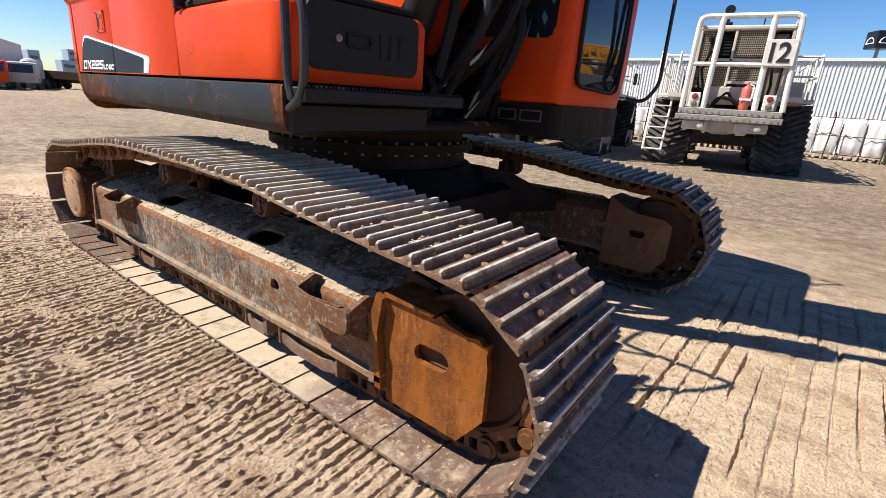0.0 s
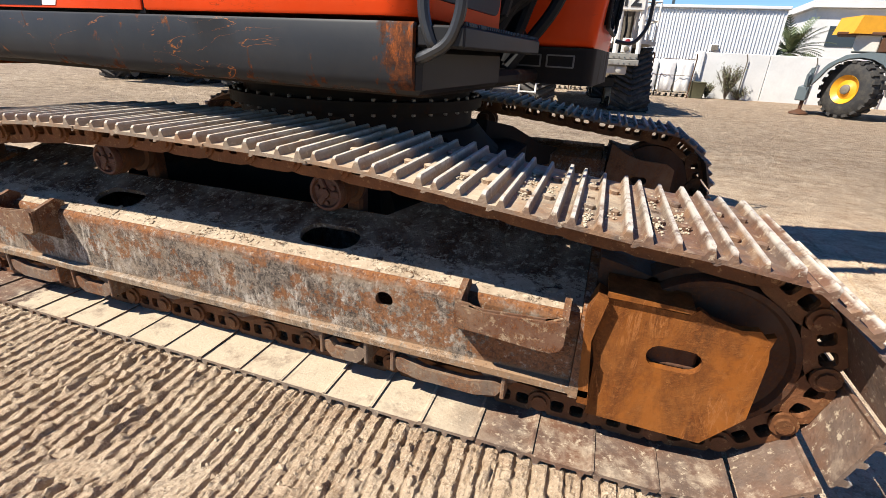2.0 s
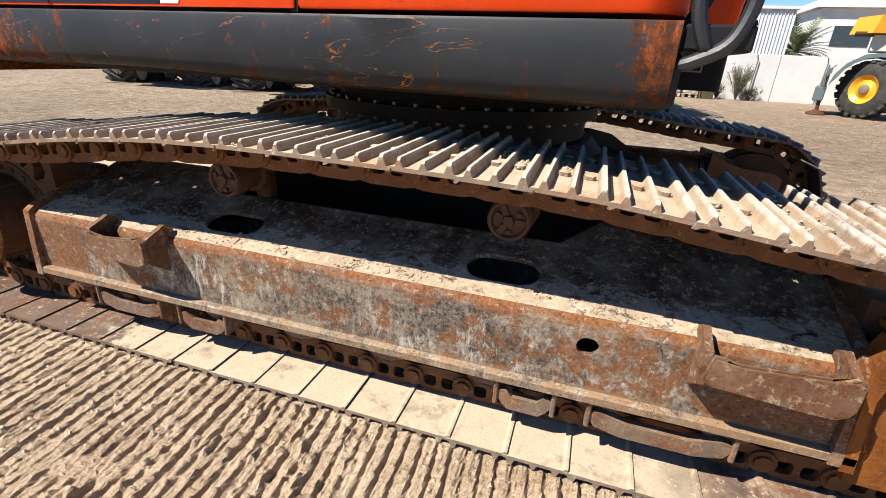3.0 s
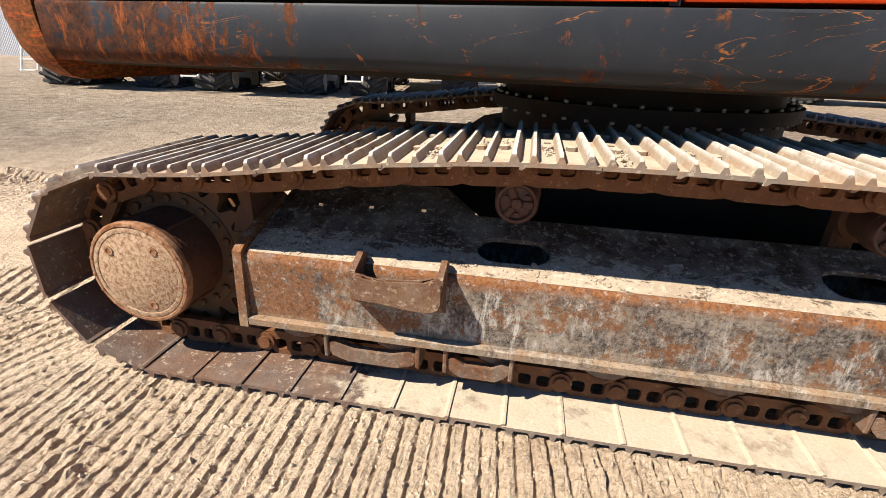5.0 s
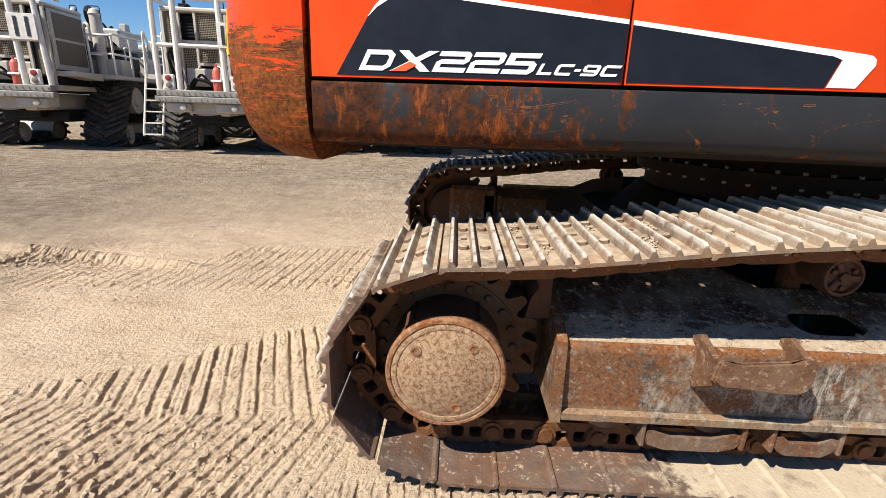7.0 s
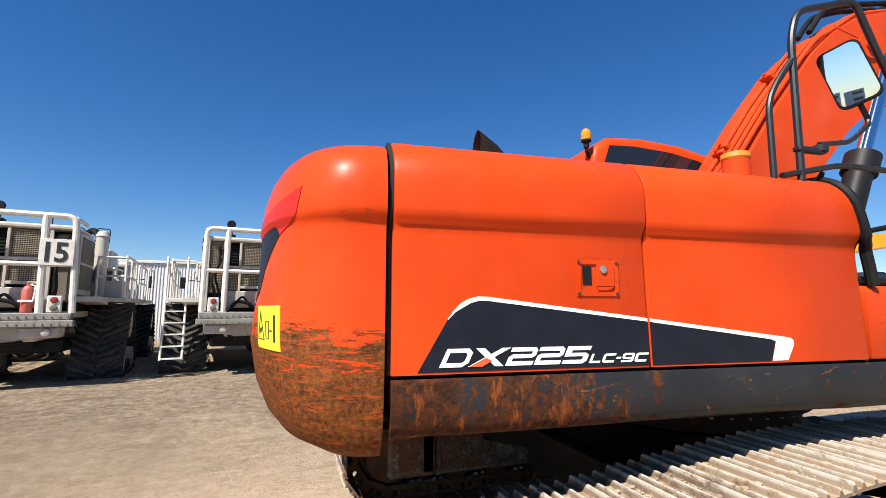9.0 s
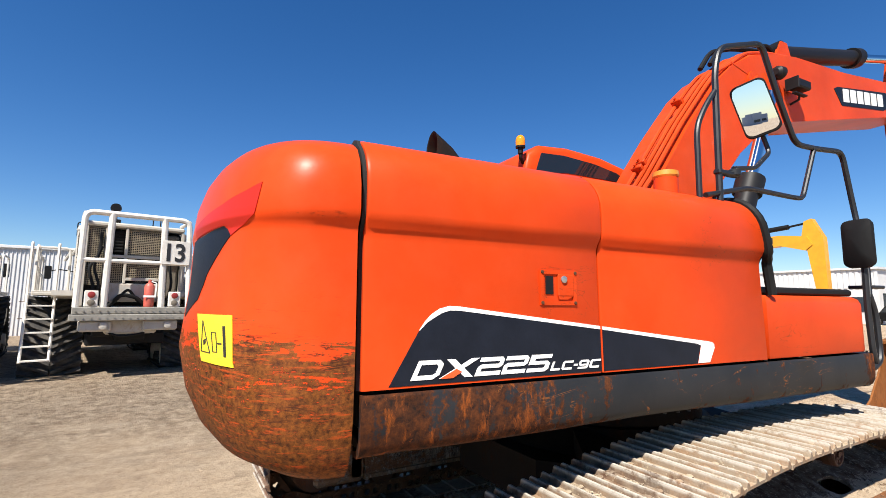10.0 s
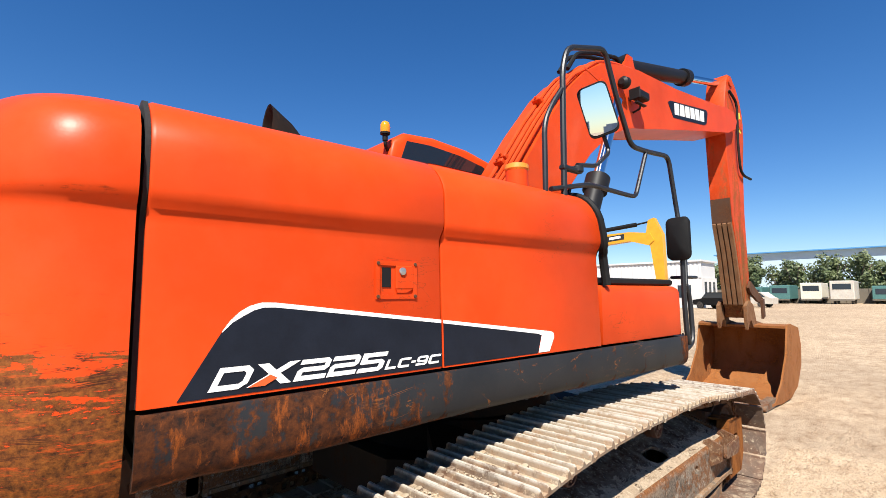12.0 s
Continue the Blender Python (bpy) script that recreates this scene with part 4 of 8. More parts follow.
    # step brackets welded to the face
    for x0, x1 in ((-1.03, -0.735), (1.09, 1.425)):
        b = nb()
        lip = [(x0 + 0.006, 0.428), (x0 + 0.03, 0.408), (x0 + 0.11, 0.416), (x1 - 0.09, 0.398), (x1 - 0.03, 0.392), (x1 - 0.004, 0.408), (x1 + 0.006, 0.432), (x1 + 0.006, 0.500), (x1 - 0.015, 0.512), (x1 - 0.06, 0.490), (x0 + 0.09, 0.478), (x0 + 0.05, 0.497), (x0 + 0.02, 0.500)]
        prism(b, lip, "y", -0.292, -0.268)
        bmesh.ops.bevel(b, geom=[e for e in b.edges if abs(e.verts[0].co.y - e.verts[1].co.y) < 1e-6], offset=0.006, segments=2, affect="EDGES")
        cheek = [(-0.2675, 0.400), (-0.1905, 0.345), (-0.1905, 0.455), (-0.178, 0.481), (-0.150, 0.492), (-0.150, 0.512), (-0.185, 0.532), (-0.2675, 0.502)]
        prism(b, cheek, "x", x0, x0 + 0.020)
        prism(b, cheek, "x", x1 - 0.018, x1 + 0.002)
        prism(b, [(-0.268, 0.408), (-0.191, 0.36), (-0.191, 0.378), (-0.268, 0.426)], "x", x0 + 0.0205, x1 - 0.0185)
        part("step_bracket", b, bracket_steel, fr, "rusty open step bracket")
    # front idler, its fork and the rusted guard plate
    b = nb()
    lathe(b, (IDL[0], -0.085, IDL[1]), (0, 1, 0), [(-0.03, 0.07), (-0.03, 0.10), (0.0, 0.11), (0.0, 0.222), (-0.02, 0.232), (-0.02, 0.248), (0.035, 0.250), (0.035, 0.275), (0.13, 0.275), (0.13, 0.250), (0.18, 0.248), (0.18, 0.1), (0.18, 0.02)], 48)
    part("idler_wheel", b, rust_dark, fr, "dark rusty front idler wheel")
    for y0, y1 in ((-0.150, -0.120), (0.13, 0.2)):
        b = nb()
        box(b, 1.4905, 1.80, y0, y1, 0.20, 0.50, 0.008)
        part("idler_fork", b, rust_dark, fr)
    b = nb()
    prism(b, [(1.492, 0.19), (1.525, 0.19), (1.50, 0.42), (1.525, 0.56), (1.495, 0.575), (1.470, 0.50)], "y", -0.215, -0.130)
    part("guard_strap", b, rust_plate, fr, "rusty welded strap")
    b = nb()
    prism(b, [(1.4905, 0.52), (1.66, 0.50), (1.70, 0.52), (1.66, 0.585), (1.4905, 0.625)], "y", -0.05, 0.20)
    part("fork_cover", b, rust_dark, fr, "dark rusty cover over the idler fork")
    b = nb()
    prism(b, [(1.52, 0.565), (1.74, 0.560), (1.75, 0.572), (1.52, 0.582)], "y", -0.20, -0.06)
    part("guard_lip", b, rust_plate, fr)
    b = nb()
    plate(b, [(1.525, 0.135), (1.86, 0.130), (1.955, 0.255), (1.957, 0.45), (1.949, 0.49), (1.955, 0.532), (1.935, 0.523), (1.915, 0.541), (1.87, 0.533), (1.80, 0.548), (1.762, 0.570), (1.74, 0.549), (1.60, 0.556), (1.525, 0.560), (1.505, 0.40), (1.520, 0.335)], [oval(1.732, 0.398, 0.150, 0.076)], "y", -0.185, -0.160)
    part("idler_guard", b, rust_plate, fr, "orange-rusted guard plate with an oval slot")
    b = nb()
    plate(b, [(1.50, 0.135), (1.86, 0.130), (1.955, 0.255), (1.955, 0.50), (1.90, 0.535), (1.72, 0.545), (1.62, 0.575), (1.515, 0.640), (1.495, 0.40)], [oval(1.735, 0.398, 0.110, 0.050)], "y", 0.2415, 0.262)
    part("inner_guard", b, guard_rust, fr, "orange-rusted inner guard plate with a slot")
    b = nb()
    rng = random.Random(3)
    for i in range(5):
        cx = 1.685 + 0.024 * i
        bmesh.ops.create_icosphere(b, subdivisions=2, radius=0.02, matrix=Matrix.Translation((cx, -0.142, 0.360)) @ Matrix.Diagonal((1.5, 0.6, rng.uniform(0.35, 0.6), 1)))
    part("caked_mud", b, rust_dark, fr, "dried mud caked in the guard slot")
    # sprocket and final drive
    b = nb()
    teeth, prof = 21, []
    for i in range(teeth):
        for d, r in ((-0.46, 0.268), (-0.36, 0.276), (-0.27, 0.296), (-0.17, 0.318), (-0.06, 0.324), (0.06, 0.324), (0.17, 0.318), (0.27, 0.296), (0.36, 0.276), (0.46, 0.268)):
            a = 2 * math.pi * (i + d) / teeth
            prof.append((SPR[0] + r * math.cos(a), SPR[1] + r * math.sin(a)))
    inner = [(SPR[0] + 0.19 * math.cos(2 * math.pi * i / 24), SPR[1] + 0.19 * math.sin(2 * math.pi * i / 24)) for i in range(24)]
    plate(b, prof, [inner], "y", -0.032, 0.032)
    for i in range(20):
        a = 2 * math.pi * i / 20
        lathe(b, (SPR[0] + 0.232 * math.cos(a), -0.032, SPR[1] + 0.222 * math.sin(a)), (0, -1, 0), [(0, 0.015), (0.018, 0.015), (0.021, 0.010)], 6)
    lathe(b, (SPR[0], -0.032, SPR[1]), (0, -1, 0), [(0, 0.252), (0.006, 0.250), (0.006, 0.19)], 40)
    part("sprocket", b, sprocket_rust, fr, "rusty toothed drive sprocket")
    b = nb()
    lathe(b, (SPR[0], 0.03, SPR[1]), (0, -1, 0), [(-0.18, 0.20), (0.03, 0.205), (0.06, 0.200), (0.06, 0.190), (0.225, 0.186), (0.230, 0.194), (0.246, 0.194)], 40)
    for a0 in (1.0, 2.2, -0.9):
        cyl(b, (SPR[0] + 0.188 * math.cos(a0), -0.03, SPR[1] + 0.188 * math.sin(a0)), (SPR[0] + 0.188 * math.cos(a0), -0.19, SPR[1] + 0.188 * math.sin(a0)), 0.008, n=6)
    drive = part("final_drive", b, rust_dark, fr, "round dusty final drive housing")
    b = nb()
    lathe(b, (SPR[0], -0.2165, SPR[1]), (0, -1, 0), [(0.012, 0.1735), (0.0265, 0.1735), (0.028, 0.171), (0.028, 0.157), (0.0255, 0.1545), (0.0275, 0.151), (0.027, 0.002)], 48)
    part("hub_cover", b, hub_cover, drive, "dusty tan round cover with three plugs")
    b = nb()
    lathe(b, (SPR[0], -0.2165, SPR[1]), (0, -1, 0), [(0, 0.193), (0.020, 0.193), (0.027, 0.188), (0.028, 0.178), (0.026, 0.1755), (0.012, 0.1745)], 48)
    for i in range(18):
        a = 2 * math.pi * (i + 0.3) / 18
        lathe(b, (SPR[0] + 0.182 * math.cos(a), -0.2405, SPR[1] + 0.182 * math.sin(a)), (0, -1, 0), [(0, 0.0075), (0.005, 0.007), (0.006, 0.004)], 6)
    part("cover_rim", b, rim_rust, drive, "orange-rusted rim with a ring of bolts")
    for a in (2.44, 0.86, -1.27):
        b = nb()
        lathe(b, (SPR[0] + 0.125 * math.cos(a), -0.241, SPR[1] + 0.125 * math.sin(a)), (0, -1, 0), [(0, 0.017), (0.006, 0.017), (0.006, 0.010), (0.003, 0.009)], 14)
        part("plug", b, rim_rust, drive)
    return fr


NEAR = Matrix.Translation((0, -1.195, 0))
FAR = Matrix.Translation((0, 1.195, 0.0)) @ Matrix.Diagonal((1, -1, 1, 1))
for mat_side, word in ((NEAR, "right"), (FAR, "left")):
    build_frame(mat_side, word)
    build_track(mat_side, word)

# car body between the tracks and the slewing ring
b = nb()
prism(b, [(-0.98, -0.40), (-0.75, -0.66), (0.75, -0.66), (0.98, -0.40), (0.98, 0.40), (0.75, 0.66), (-0.75, 0.66), (-0.98, 0.40)], "z", 0.40, 0.66)
lathe(b, (0, 0, 0.661), (0, 0, 1), [(0, 0.86), (0.05, 0.80), (0.135, 0.72)], 40)
body = part("car_body", b, dark_frame, excavator, "dark dusty centre frame between the crawlers")
for sx in (-1, 1):
    for sy in (-1, 1):
        b = nb()
        ring = lambda px, py, top: [(sx * px, sy * py, 0.44), (sx * (px + 0.42), sy * py, 0.44), (sx * (px + 0.42), sy * py, top), (sx * px, sy * py, top)]
        loft(b, [ring(0.28, 0.42, 0.79), ring(0.42, 0.62, 0.74), ring(0.60, 0.86, 0.60), ring(0.70, 1.02, 0.56)])
        part("frame_leg", b, dark_frame, body, "sloping dark frame leg")
b = nb()
lathe(b, (0, 0, 0.7995), (0, 0, 1), [(0, 0.68), (0.10, 0.68), (0.10, 0.735), (0.155, 0.735), (0.155, 0.66), (0.25, 0.66)], 64)
ring_ob = part("slewing_ring", b, dark_frame, excavator, "dark slewing ring with a ring of bolts")
b = nb()
lathe(b, (0, 0, 0), (0, 0, 1), [(0, 0.011), (0.012, 0.011), (0.014, 0.007)], 6)
RING_BOLT = finish("ring_bolt", b, ring_bolt_mat)
for i in range(44):
    a = 2 * math.pi * i / 44
    for z, flip in ((0.8985, math.pi), (0.955, 0.0)):
        part("ring_bolt", RING_BOLT, None, ring_ob, "", Matrix.Translation((0.708 * math.cos(a), 0.708 * math.sin(a), z)) @ Matrix.Rotation(flip, 4, "X"))

# ---- excavator: upper structure, turned a little on its ring ----
H = pose(0, -0.008, 0, 0, 0, -4.1)


def house(name, bm, material, label="", parent=None, angle=35):
    if parent is None:
        return part(name, bm, material, excavator, label, H, angle)
    return part(name, bm, material, parent, label, None, angle)


def side_profile():
    """The cover's outside from its lower edge over the crease to the middle of the roof, as (y, z)."""
    pts = [(-1.270, 1.272), (-1.264, 1.50), (-1.258, 1.745), (-1.259, 1.765), (-1.266, 1.785), (-1.280, 1.805), (-1.288, 1.822), (-1.290, 1.84), (-1.289, 1.92)]
    for i in range(1, 8):
        a = math.pi / 2 * i / 8
        pts.append((-1.099 - 0.19 * math.cos(a), 1.925 + 0.19 * math.sin(a)))
    return pts + [(-1.06, 2.118), (-0.8, 2.140), (-0.4, 2.16), (0.0, 2.165)]


def cover(x0, x1, thick=0.022, edge=0.010):
    """A bent cover panel between two ends, its edges turned in."""
    prof = side_profile()
    bm = nb()
    out = [Vector((0, y, z)) for y, z in prof]
    inn = []
    for i, p in enumerate(out):
        d = (out[min(i + 1, len(out) - 1)] - out[max(i - 1, 0)]).normalized()
        inn.append(p + Vector((0, -d.z, d.y)) * -thick if False else p + Vector((0, d.z, -d.y)) * thick)
    rings = []
    for x, k in ((x0, 0.006), (x0 + edge, 0.0), (x1 - edge, 0.0), (x1, 0.006)):
        ring = [(x, p.y + (q.y - p.y) * k / thick, p.z + (q.z - p.z) * k / thick) for p, q in zip(out, inn)]
        ring += [(x, q.y, q.z) for q in reversed(inn)]
        rings.append(ring)
    loft(bm, rings)
    return bm


# inner block that closes the machine
b = nb()
box(b, -2.20, -0.10, -1.20, 1.24, 1.10, 2.08, 0.04)
house("engine_bay", b, gap_black)
b = nb()
box(b, -2.2, 0.99, -1.19, 1.25, 1.05, 1.12, 0.02)
box(b, -0.9, 0.66, -0.42, 0.34, 1.05, 1.30, 0.02)
house("upper_frame", b, dark_frame)
b = nb()
prof = [(1.25, 1.27), (1.25, 1.80), (1.22, 2.0), (1.08, 2.115), (0.0, 2.17), (0.0, 2.12), (1.05, 2.07), (1.19, 1.97), (1.22, 1.78), (1.22, 1.27)]
prism(b, prof, "x", -2.222, -0.45)
house("left_cover", b, orange)

# lower skirt
b = nb()
sk = [(-1.268, 1.258), (-1.273, 1.250), (-1.275, 1.16), (-1.272, 1.11), (-1.258, 1.078), (-1.232, 1.062), (-1.19, 1.058), (-1.19, 1.075), (-1.228, 1.085), (-1.25, 1.12), (-1.252, 1.258)]
n = 40
rings = []
for i in range(n + 1):
    x = -2.222 + 3.202 * i / n
    w = 0.004 * math.sin(i * 1.7) * (0.5 + 0.5 * math.sin(i * 0.6))
    dent = 0.014 * math.exp(-((x + 2.05) / 0.10) ** 2) + 0.010 * math.exp(-((x - 0.2) / 0.2) ** 2)
    lift = 0.010 * math.exp(-((x + 0.9) / 0.5) ** 2)
    rings.append([(x, y + ((w + dent) if z < 1.2 else 0), z + (lift if z < 1.1 else 0)) for y, z in sk])
loft(b, rings)
house("side_skirt", b, skirt_paint, "dented dark grey side skirt with rust patches and scratches")

rear_door = house("rear_side_door", cover(-2.222, -1.2285), orange, "large orange engine side door with a recessed latch")
mid_cover = house("side_cover", cover(-1.2215, -0.095), orange, "orange side cover with a soft crease")
for x0, x1 in ((-2.235, -2.2225), (-1.2285, -1.2215)):
    b = nb()
    prism(b, [(y + 0.02 * (1 if y < -1.2 else 0), z - (0.02 if y > -1.1 else 0.0)) for y, z in side_profile()] + [(0, 2.0), (-1.1, 1.272)], "x", x0, x1)
    house("seam_backing", b, gap_black)

# rubber trim at the cover's front edge
b = nb()
tp = [Vector((-0.080, y, z)) for y, z in side_profile() if z > 1.585]
tp = [Vector((-0.080, -1.262, 1.60))] + tp
for i, p in enumerate(tp):
    k = (p.z - 1.6) / 0.5
    p.x += 0.045 - 0.085 * smooth(np.array(k), 0.0, 1.0) + (0.02 if 1.55 < p.z < 1.80 else 0)
tube(b, tp, 0.024, 8)
house("edge_trim", b, black_rubber, "black rubber edge trim")
b = nb()
prism(b, [(y + 0.012, z - 0.01) for y, z in side_profile()] + [(0.0, 1.5), (-1.2, 1.5)], "x", -0.112, -0.085)
house("cover_bulkhead", b, dark_paint)
b = nb()
box(b, -0.07, 0.93, -1.215, -0.50, 1.602, 1.645, 0.012)
house("tread_mat", b, black_rubber, "black anti-slip mat")


# fuel tank and tool box at the front corner
def tank():
    plan = [(-0.076, -1.266), (0.88, -1.266)]
    for i in range(1, 7):
        a = -math.pi / 2 + math.pi / 2 * i / 6
        plan.append((0.88 + 0.11 * math.cos(a), -1.156 + 0.11 * math.sin(a)))
    plan += [(0.99, -0.50), (-0.076, -0.50)]
    bm = nb()
    rings = []
    for z, k in ((1.272, 0.004), (1.280, 0.0), (1.555, 0.0), (1.582, 0.010), (1.597, 0.030), (1.600, 0.055)):
        cx, cy = 0.45, -0.88
        rings.append([(x + (cx - x) / max(abs(cx - x), 0.01) * k, y + (cy - y) / max(abs(cy - y), 0.01) * k, z) for x, y in plan])
    loft(bm, rings)
    return bm


tk = house("fuel_tank", tank(), orange, "orange fuel tank cover with a rounded corner")
b = nb()
plate(b, rrect(-1.17, -0.555, 1.325, 1.590, 0.05), [], "x", 0.990, 1.004)
tool_door = house("tool_box_door", b, dark_paint, "black tool box door on the front", parent=tk)
b = nb()
lathe(b, (1.004, -1.02, 1.455), (1, 0, 0), [(0, 0.016), (0.006, 0.016), (0.008, 0.010)], 16)
house("lock", b, bolt_mat, "chrome lock", parent=tool_door)
b = nb()
plate(b, rrect(-0.98, -0.84, 1.425, 1.485, 0.015), [rrect(-0.965, -0.855, 1.437, 1.473, 0.01)], "x", 1.004, 1.014)
house("latch", b, black_rubber, parent=tool_door)
for i in range(3):
    b = nb()
    y = -0.775 + i * 0.056
    plate(b, rrect(y - 0.021, y + 0.021, 1.39, 1.50, 0.006), [rrect(y - 0.015, y + 0.015, 1.397, 1.493, 0.004)], "x", 1.004, 1.009)
    box(b, 1.0042, 1.0102, y - 0.0145, y + 0.0145, 1.398, 1.492)
    house("vent", b, gap_black, parent=tool_door)
# front step under the tool box
b = nb()
box(b, 0.985, 1.13, -1.262, -0.33, 1.195, 1.252, 0.006)
for i in range(44):
    y = -1.25 + i * 0.0205
    prism(b, [(1.118, 1.252), (1.129, 1.252), (1.126, 1.262), (1.121, 1.262)], "y", y, y + 0.010)
box(b, 0.90, 0.998, -1.255, -0.45, 1.062, 1.1945, 0.015)
house("front_step", b, dark_paint, "black front step with a serrated tread")
# grab rail at the corner
for pts in ([(1.065, -1.245, 1.62), (1.115, -1.25, 1.50), (1.112, -1.255, 1.28), (1.085, -1.262, 1.205), (1.00, -1.258, 1.165), (0.965, -1.235, 1.163)],
            [(1.00, -1.255, 2.00), (0.997, -1.262, 1.80), (0.997, -1.258, 1.52), (1.005, -1.262, 1.27), (1.035, -1.262, 1.20), (1.055, -1.235, 1.19)]):
    b = nb()
    tube(b, pts, 0.017, 10, 0.06)
    house("grab_rail", b, rail_paint, "bent dark tubular grab rail")


# ---- counterweight ----
def cw_point(u, z):
    """Outside of the counterweight: u from -1 (right side, front) over the rear to 1 (left side, front)."""
    zk = [0.985, 1.00, 1.04, 1.10, 1.20, 1.36, 1.60, 1.75, 1.785, 1.815, 1.84, 1.92, 2.00, 2.05, 2.085, 2.105]
    dk = [0.20, 0.30, 0.40, 0.452, 0.498, 0.530, 0.505, 0.500, 0.498, 0.505, 0.502, 0.493, 0.468, 0.440, 0.412, 0.375]
    wk = [1.13, 1.185, 1.225, 1.252, 1.266, 1.270, 1.263, 1.259, 1.262, 1.283, 1.288, 1.284, 1.262, 1.225, 1.165, 1.06]
    d, w = float(np.interp(z, zk, dk)), float(np.interp(z, zk, wk))
    a = math.pi / 2 * (1 - abs(u))
    n = 2 / 2.75
    x = -2.245 - d * max(0.0, math.sin(a)) ** n
    y = w * max(0.0, math.cos(a)) ** n
    return Vector((x, math.copysign(y, u) if u else 0.0, z))


def cw_mesh():
    zs = [0.985, 1.00, 1.02, 1.04, 1.07, 1.10, 1.15, 1.20, 1.28, 1.36, 1.48, 1.60, 1.70, 1.75, 1.768, 1.785, 1.80, 1.815, 1.828, 1.84, 1.88, 1.92, 1.96, 2.00, 2.03, 2.05, 2.07, 2.085, 2.105]
    us = [math.copysign(abs(k) ** 0.8, k) for k in np.linspace(-1, 1, 61)]
    bm = nb()
    rings = [[tuple(cw_point(u, z)) for u in us] for z in zs]
    top = [(-2.245 + (p[0] + 2.245) * 0.4, p[1] * 0.6, 2.128) for p in rings[-1]]
    rings.append(top)
    loft(bm, rings)
    return bm


cw = house("counterweight", cw_mesh(), orange_cw, "orange cast counterweight with scraped rusty lower part", angle=60)


def cw_patch(quad, lift, n=10):
    """A thin patch that follows the counterweight; quad: four corners (u, z), top left, top right, bottom right, bottom left, or rungs of (top, bottom) from left to right."""
    bm = nb()
    rungs = quad if len(quad[0][:1]) and isinstance(quad[0][0], tuple) else [(quad[0], quad[3]), (quad[1], quad[2])]
    at = np.linspace(0, 1, len(rungs))
    rows = []
    for j in range(n + 1):
        row = []
        for i in range(n + 1):
            hi, lo = [[float(np.interp(i / n, at, [r[e][k] for r in rungs])) for k in (0, 1)] for e in (0, 1)]
            p = Vector(hi).lerp(Vector(lo), j / n)
            c = cw_point(p.x, p.y)
            du, dz = cw_point(p.x + 0.004, p.y) - cw_point(p.x - 0.004, p.y), cw_point(p.x, p.y + 0.004) - cw_point(p.x, p.y - 0.004)
            nrm = dz.cross(du).normalized()
            if nrm.dot(c - Vector((-2.0, 0, c.z))) < 0:
                nrm = -nrm
            row.append((c + nrm * lift, c - nrm * 0.004))
        rows.append(row)
    top = [[bm.verts.new(p[0]) for p in r] for r in rows]
    low = [[bm.verts.new(p[1]) for p in r] for r in rows]
    for g in (top, low):
        for j in range(n):
            for i in range(n):
                bm.faces.new((g[j][i], g[j][i + 1], g[j + 1][i + 1], g[j + 1][i]))
    ring_t = top[0] + [r[-1] for r in top[1:]] + top[-1][-2::-1] + [r[0] for r in top[-2:0:-1]]
    ring_l = low[0] + [r[-1] for r in low[1:]] + low[-1][-2::-1] + [r[0] for r in low[-2:0:-1]]
    for i in range(len(ring_t)):
        j = (i + 1) % len(ring_t)
        bm.faces.new((ring_t[i], ring_t[j], ring_l[j], ring_l[i]))
    return bm


house("rear_reflector", cw_patch([((-0.25, 1.83), (-0.25, 1.785)), ((-0.50, 1.868), (-0.525, 1.798)), ((-0.545, 1.880), (-0.558, 1.760)), ((-0.62, 1.896), (-0.62, 1.788)), ((-0.69, 1.917), (-0.672, 1.818))], 0.0030, 28), red_lens, "red rear corner reflector", parent=cw, angle=60)
house("rear_decal", cw_patch([((-0.20, 1.782), (-0.20, 1.48)), ((-0.35, 1.781), (-0.36, 1.55)), ((-0.42, 1.788), (-0.42, 1.64)), ((-0.51, 1.794), (-0.52, 1.730)), ((-0.548, 1.775), (-0.554, 1.758))], 0.0022, 24), navy, "dark rear corner decal", parent=cw, angle=60)
STICKER = [Vector(p) for p in ((-0.388, 1.501), (-0.608, 1.502), (-0.642, 1.345), (-0.473, 1.352))]
stk = house("warning_sticker", cw_patch([tuple(p) for p in STICKER], 0.0028), yellow_decal, "yellow warning sticker with black symbols", parent=cw, angle=60)


def on_sticker(a, b):
    """A place on the sticker, a from its left to its right edge, b from its top to its foot."""
    return tuple(STICKER[0].lerp(STICKER[1], a).lerp(STICKER[3].lerp(STICKER[2], a), b))


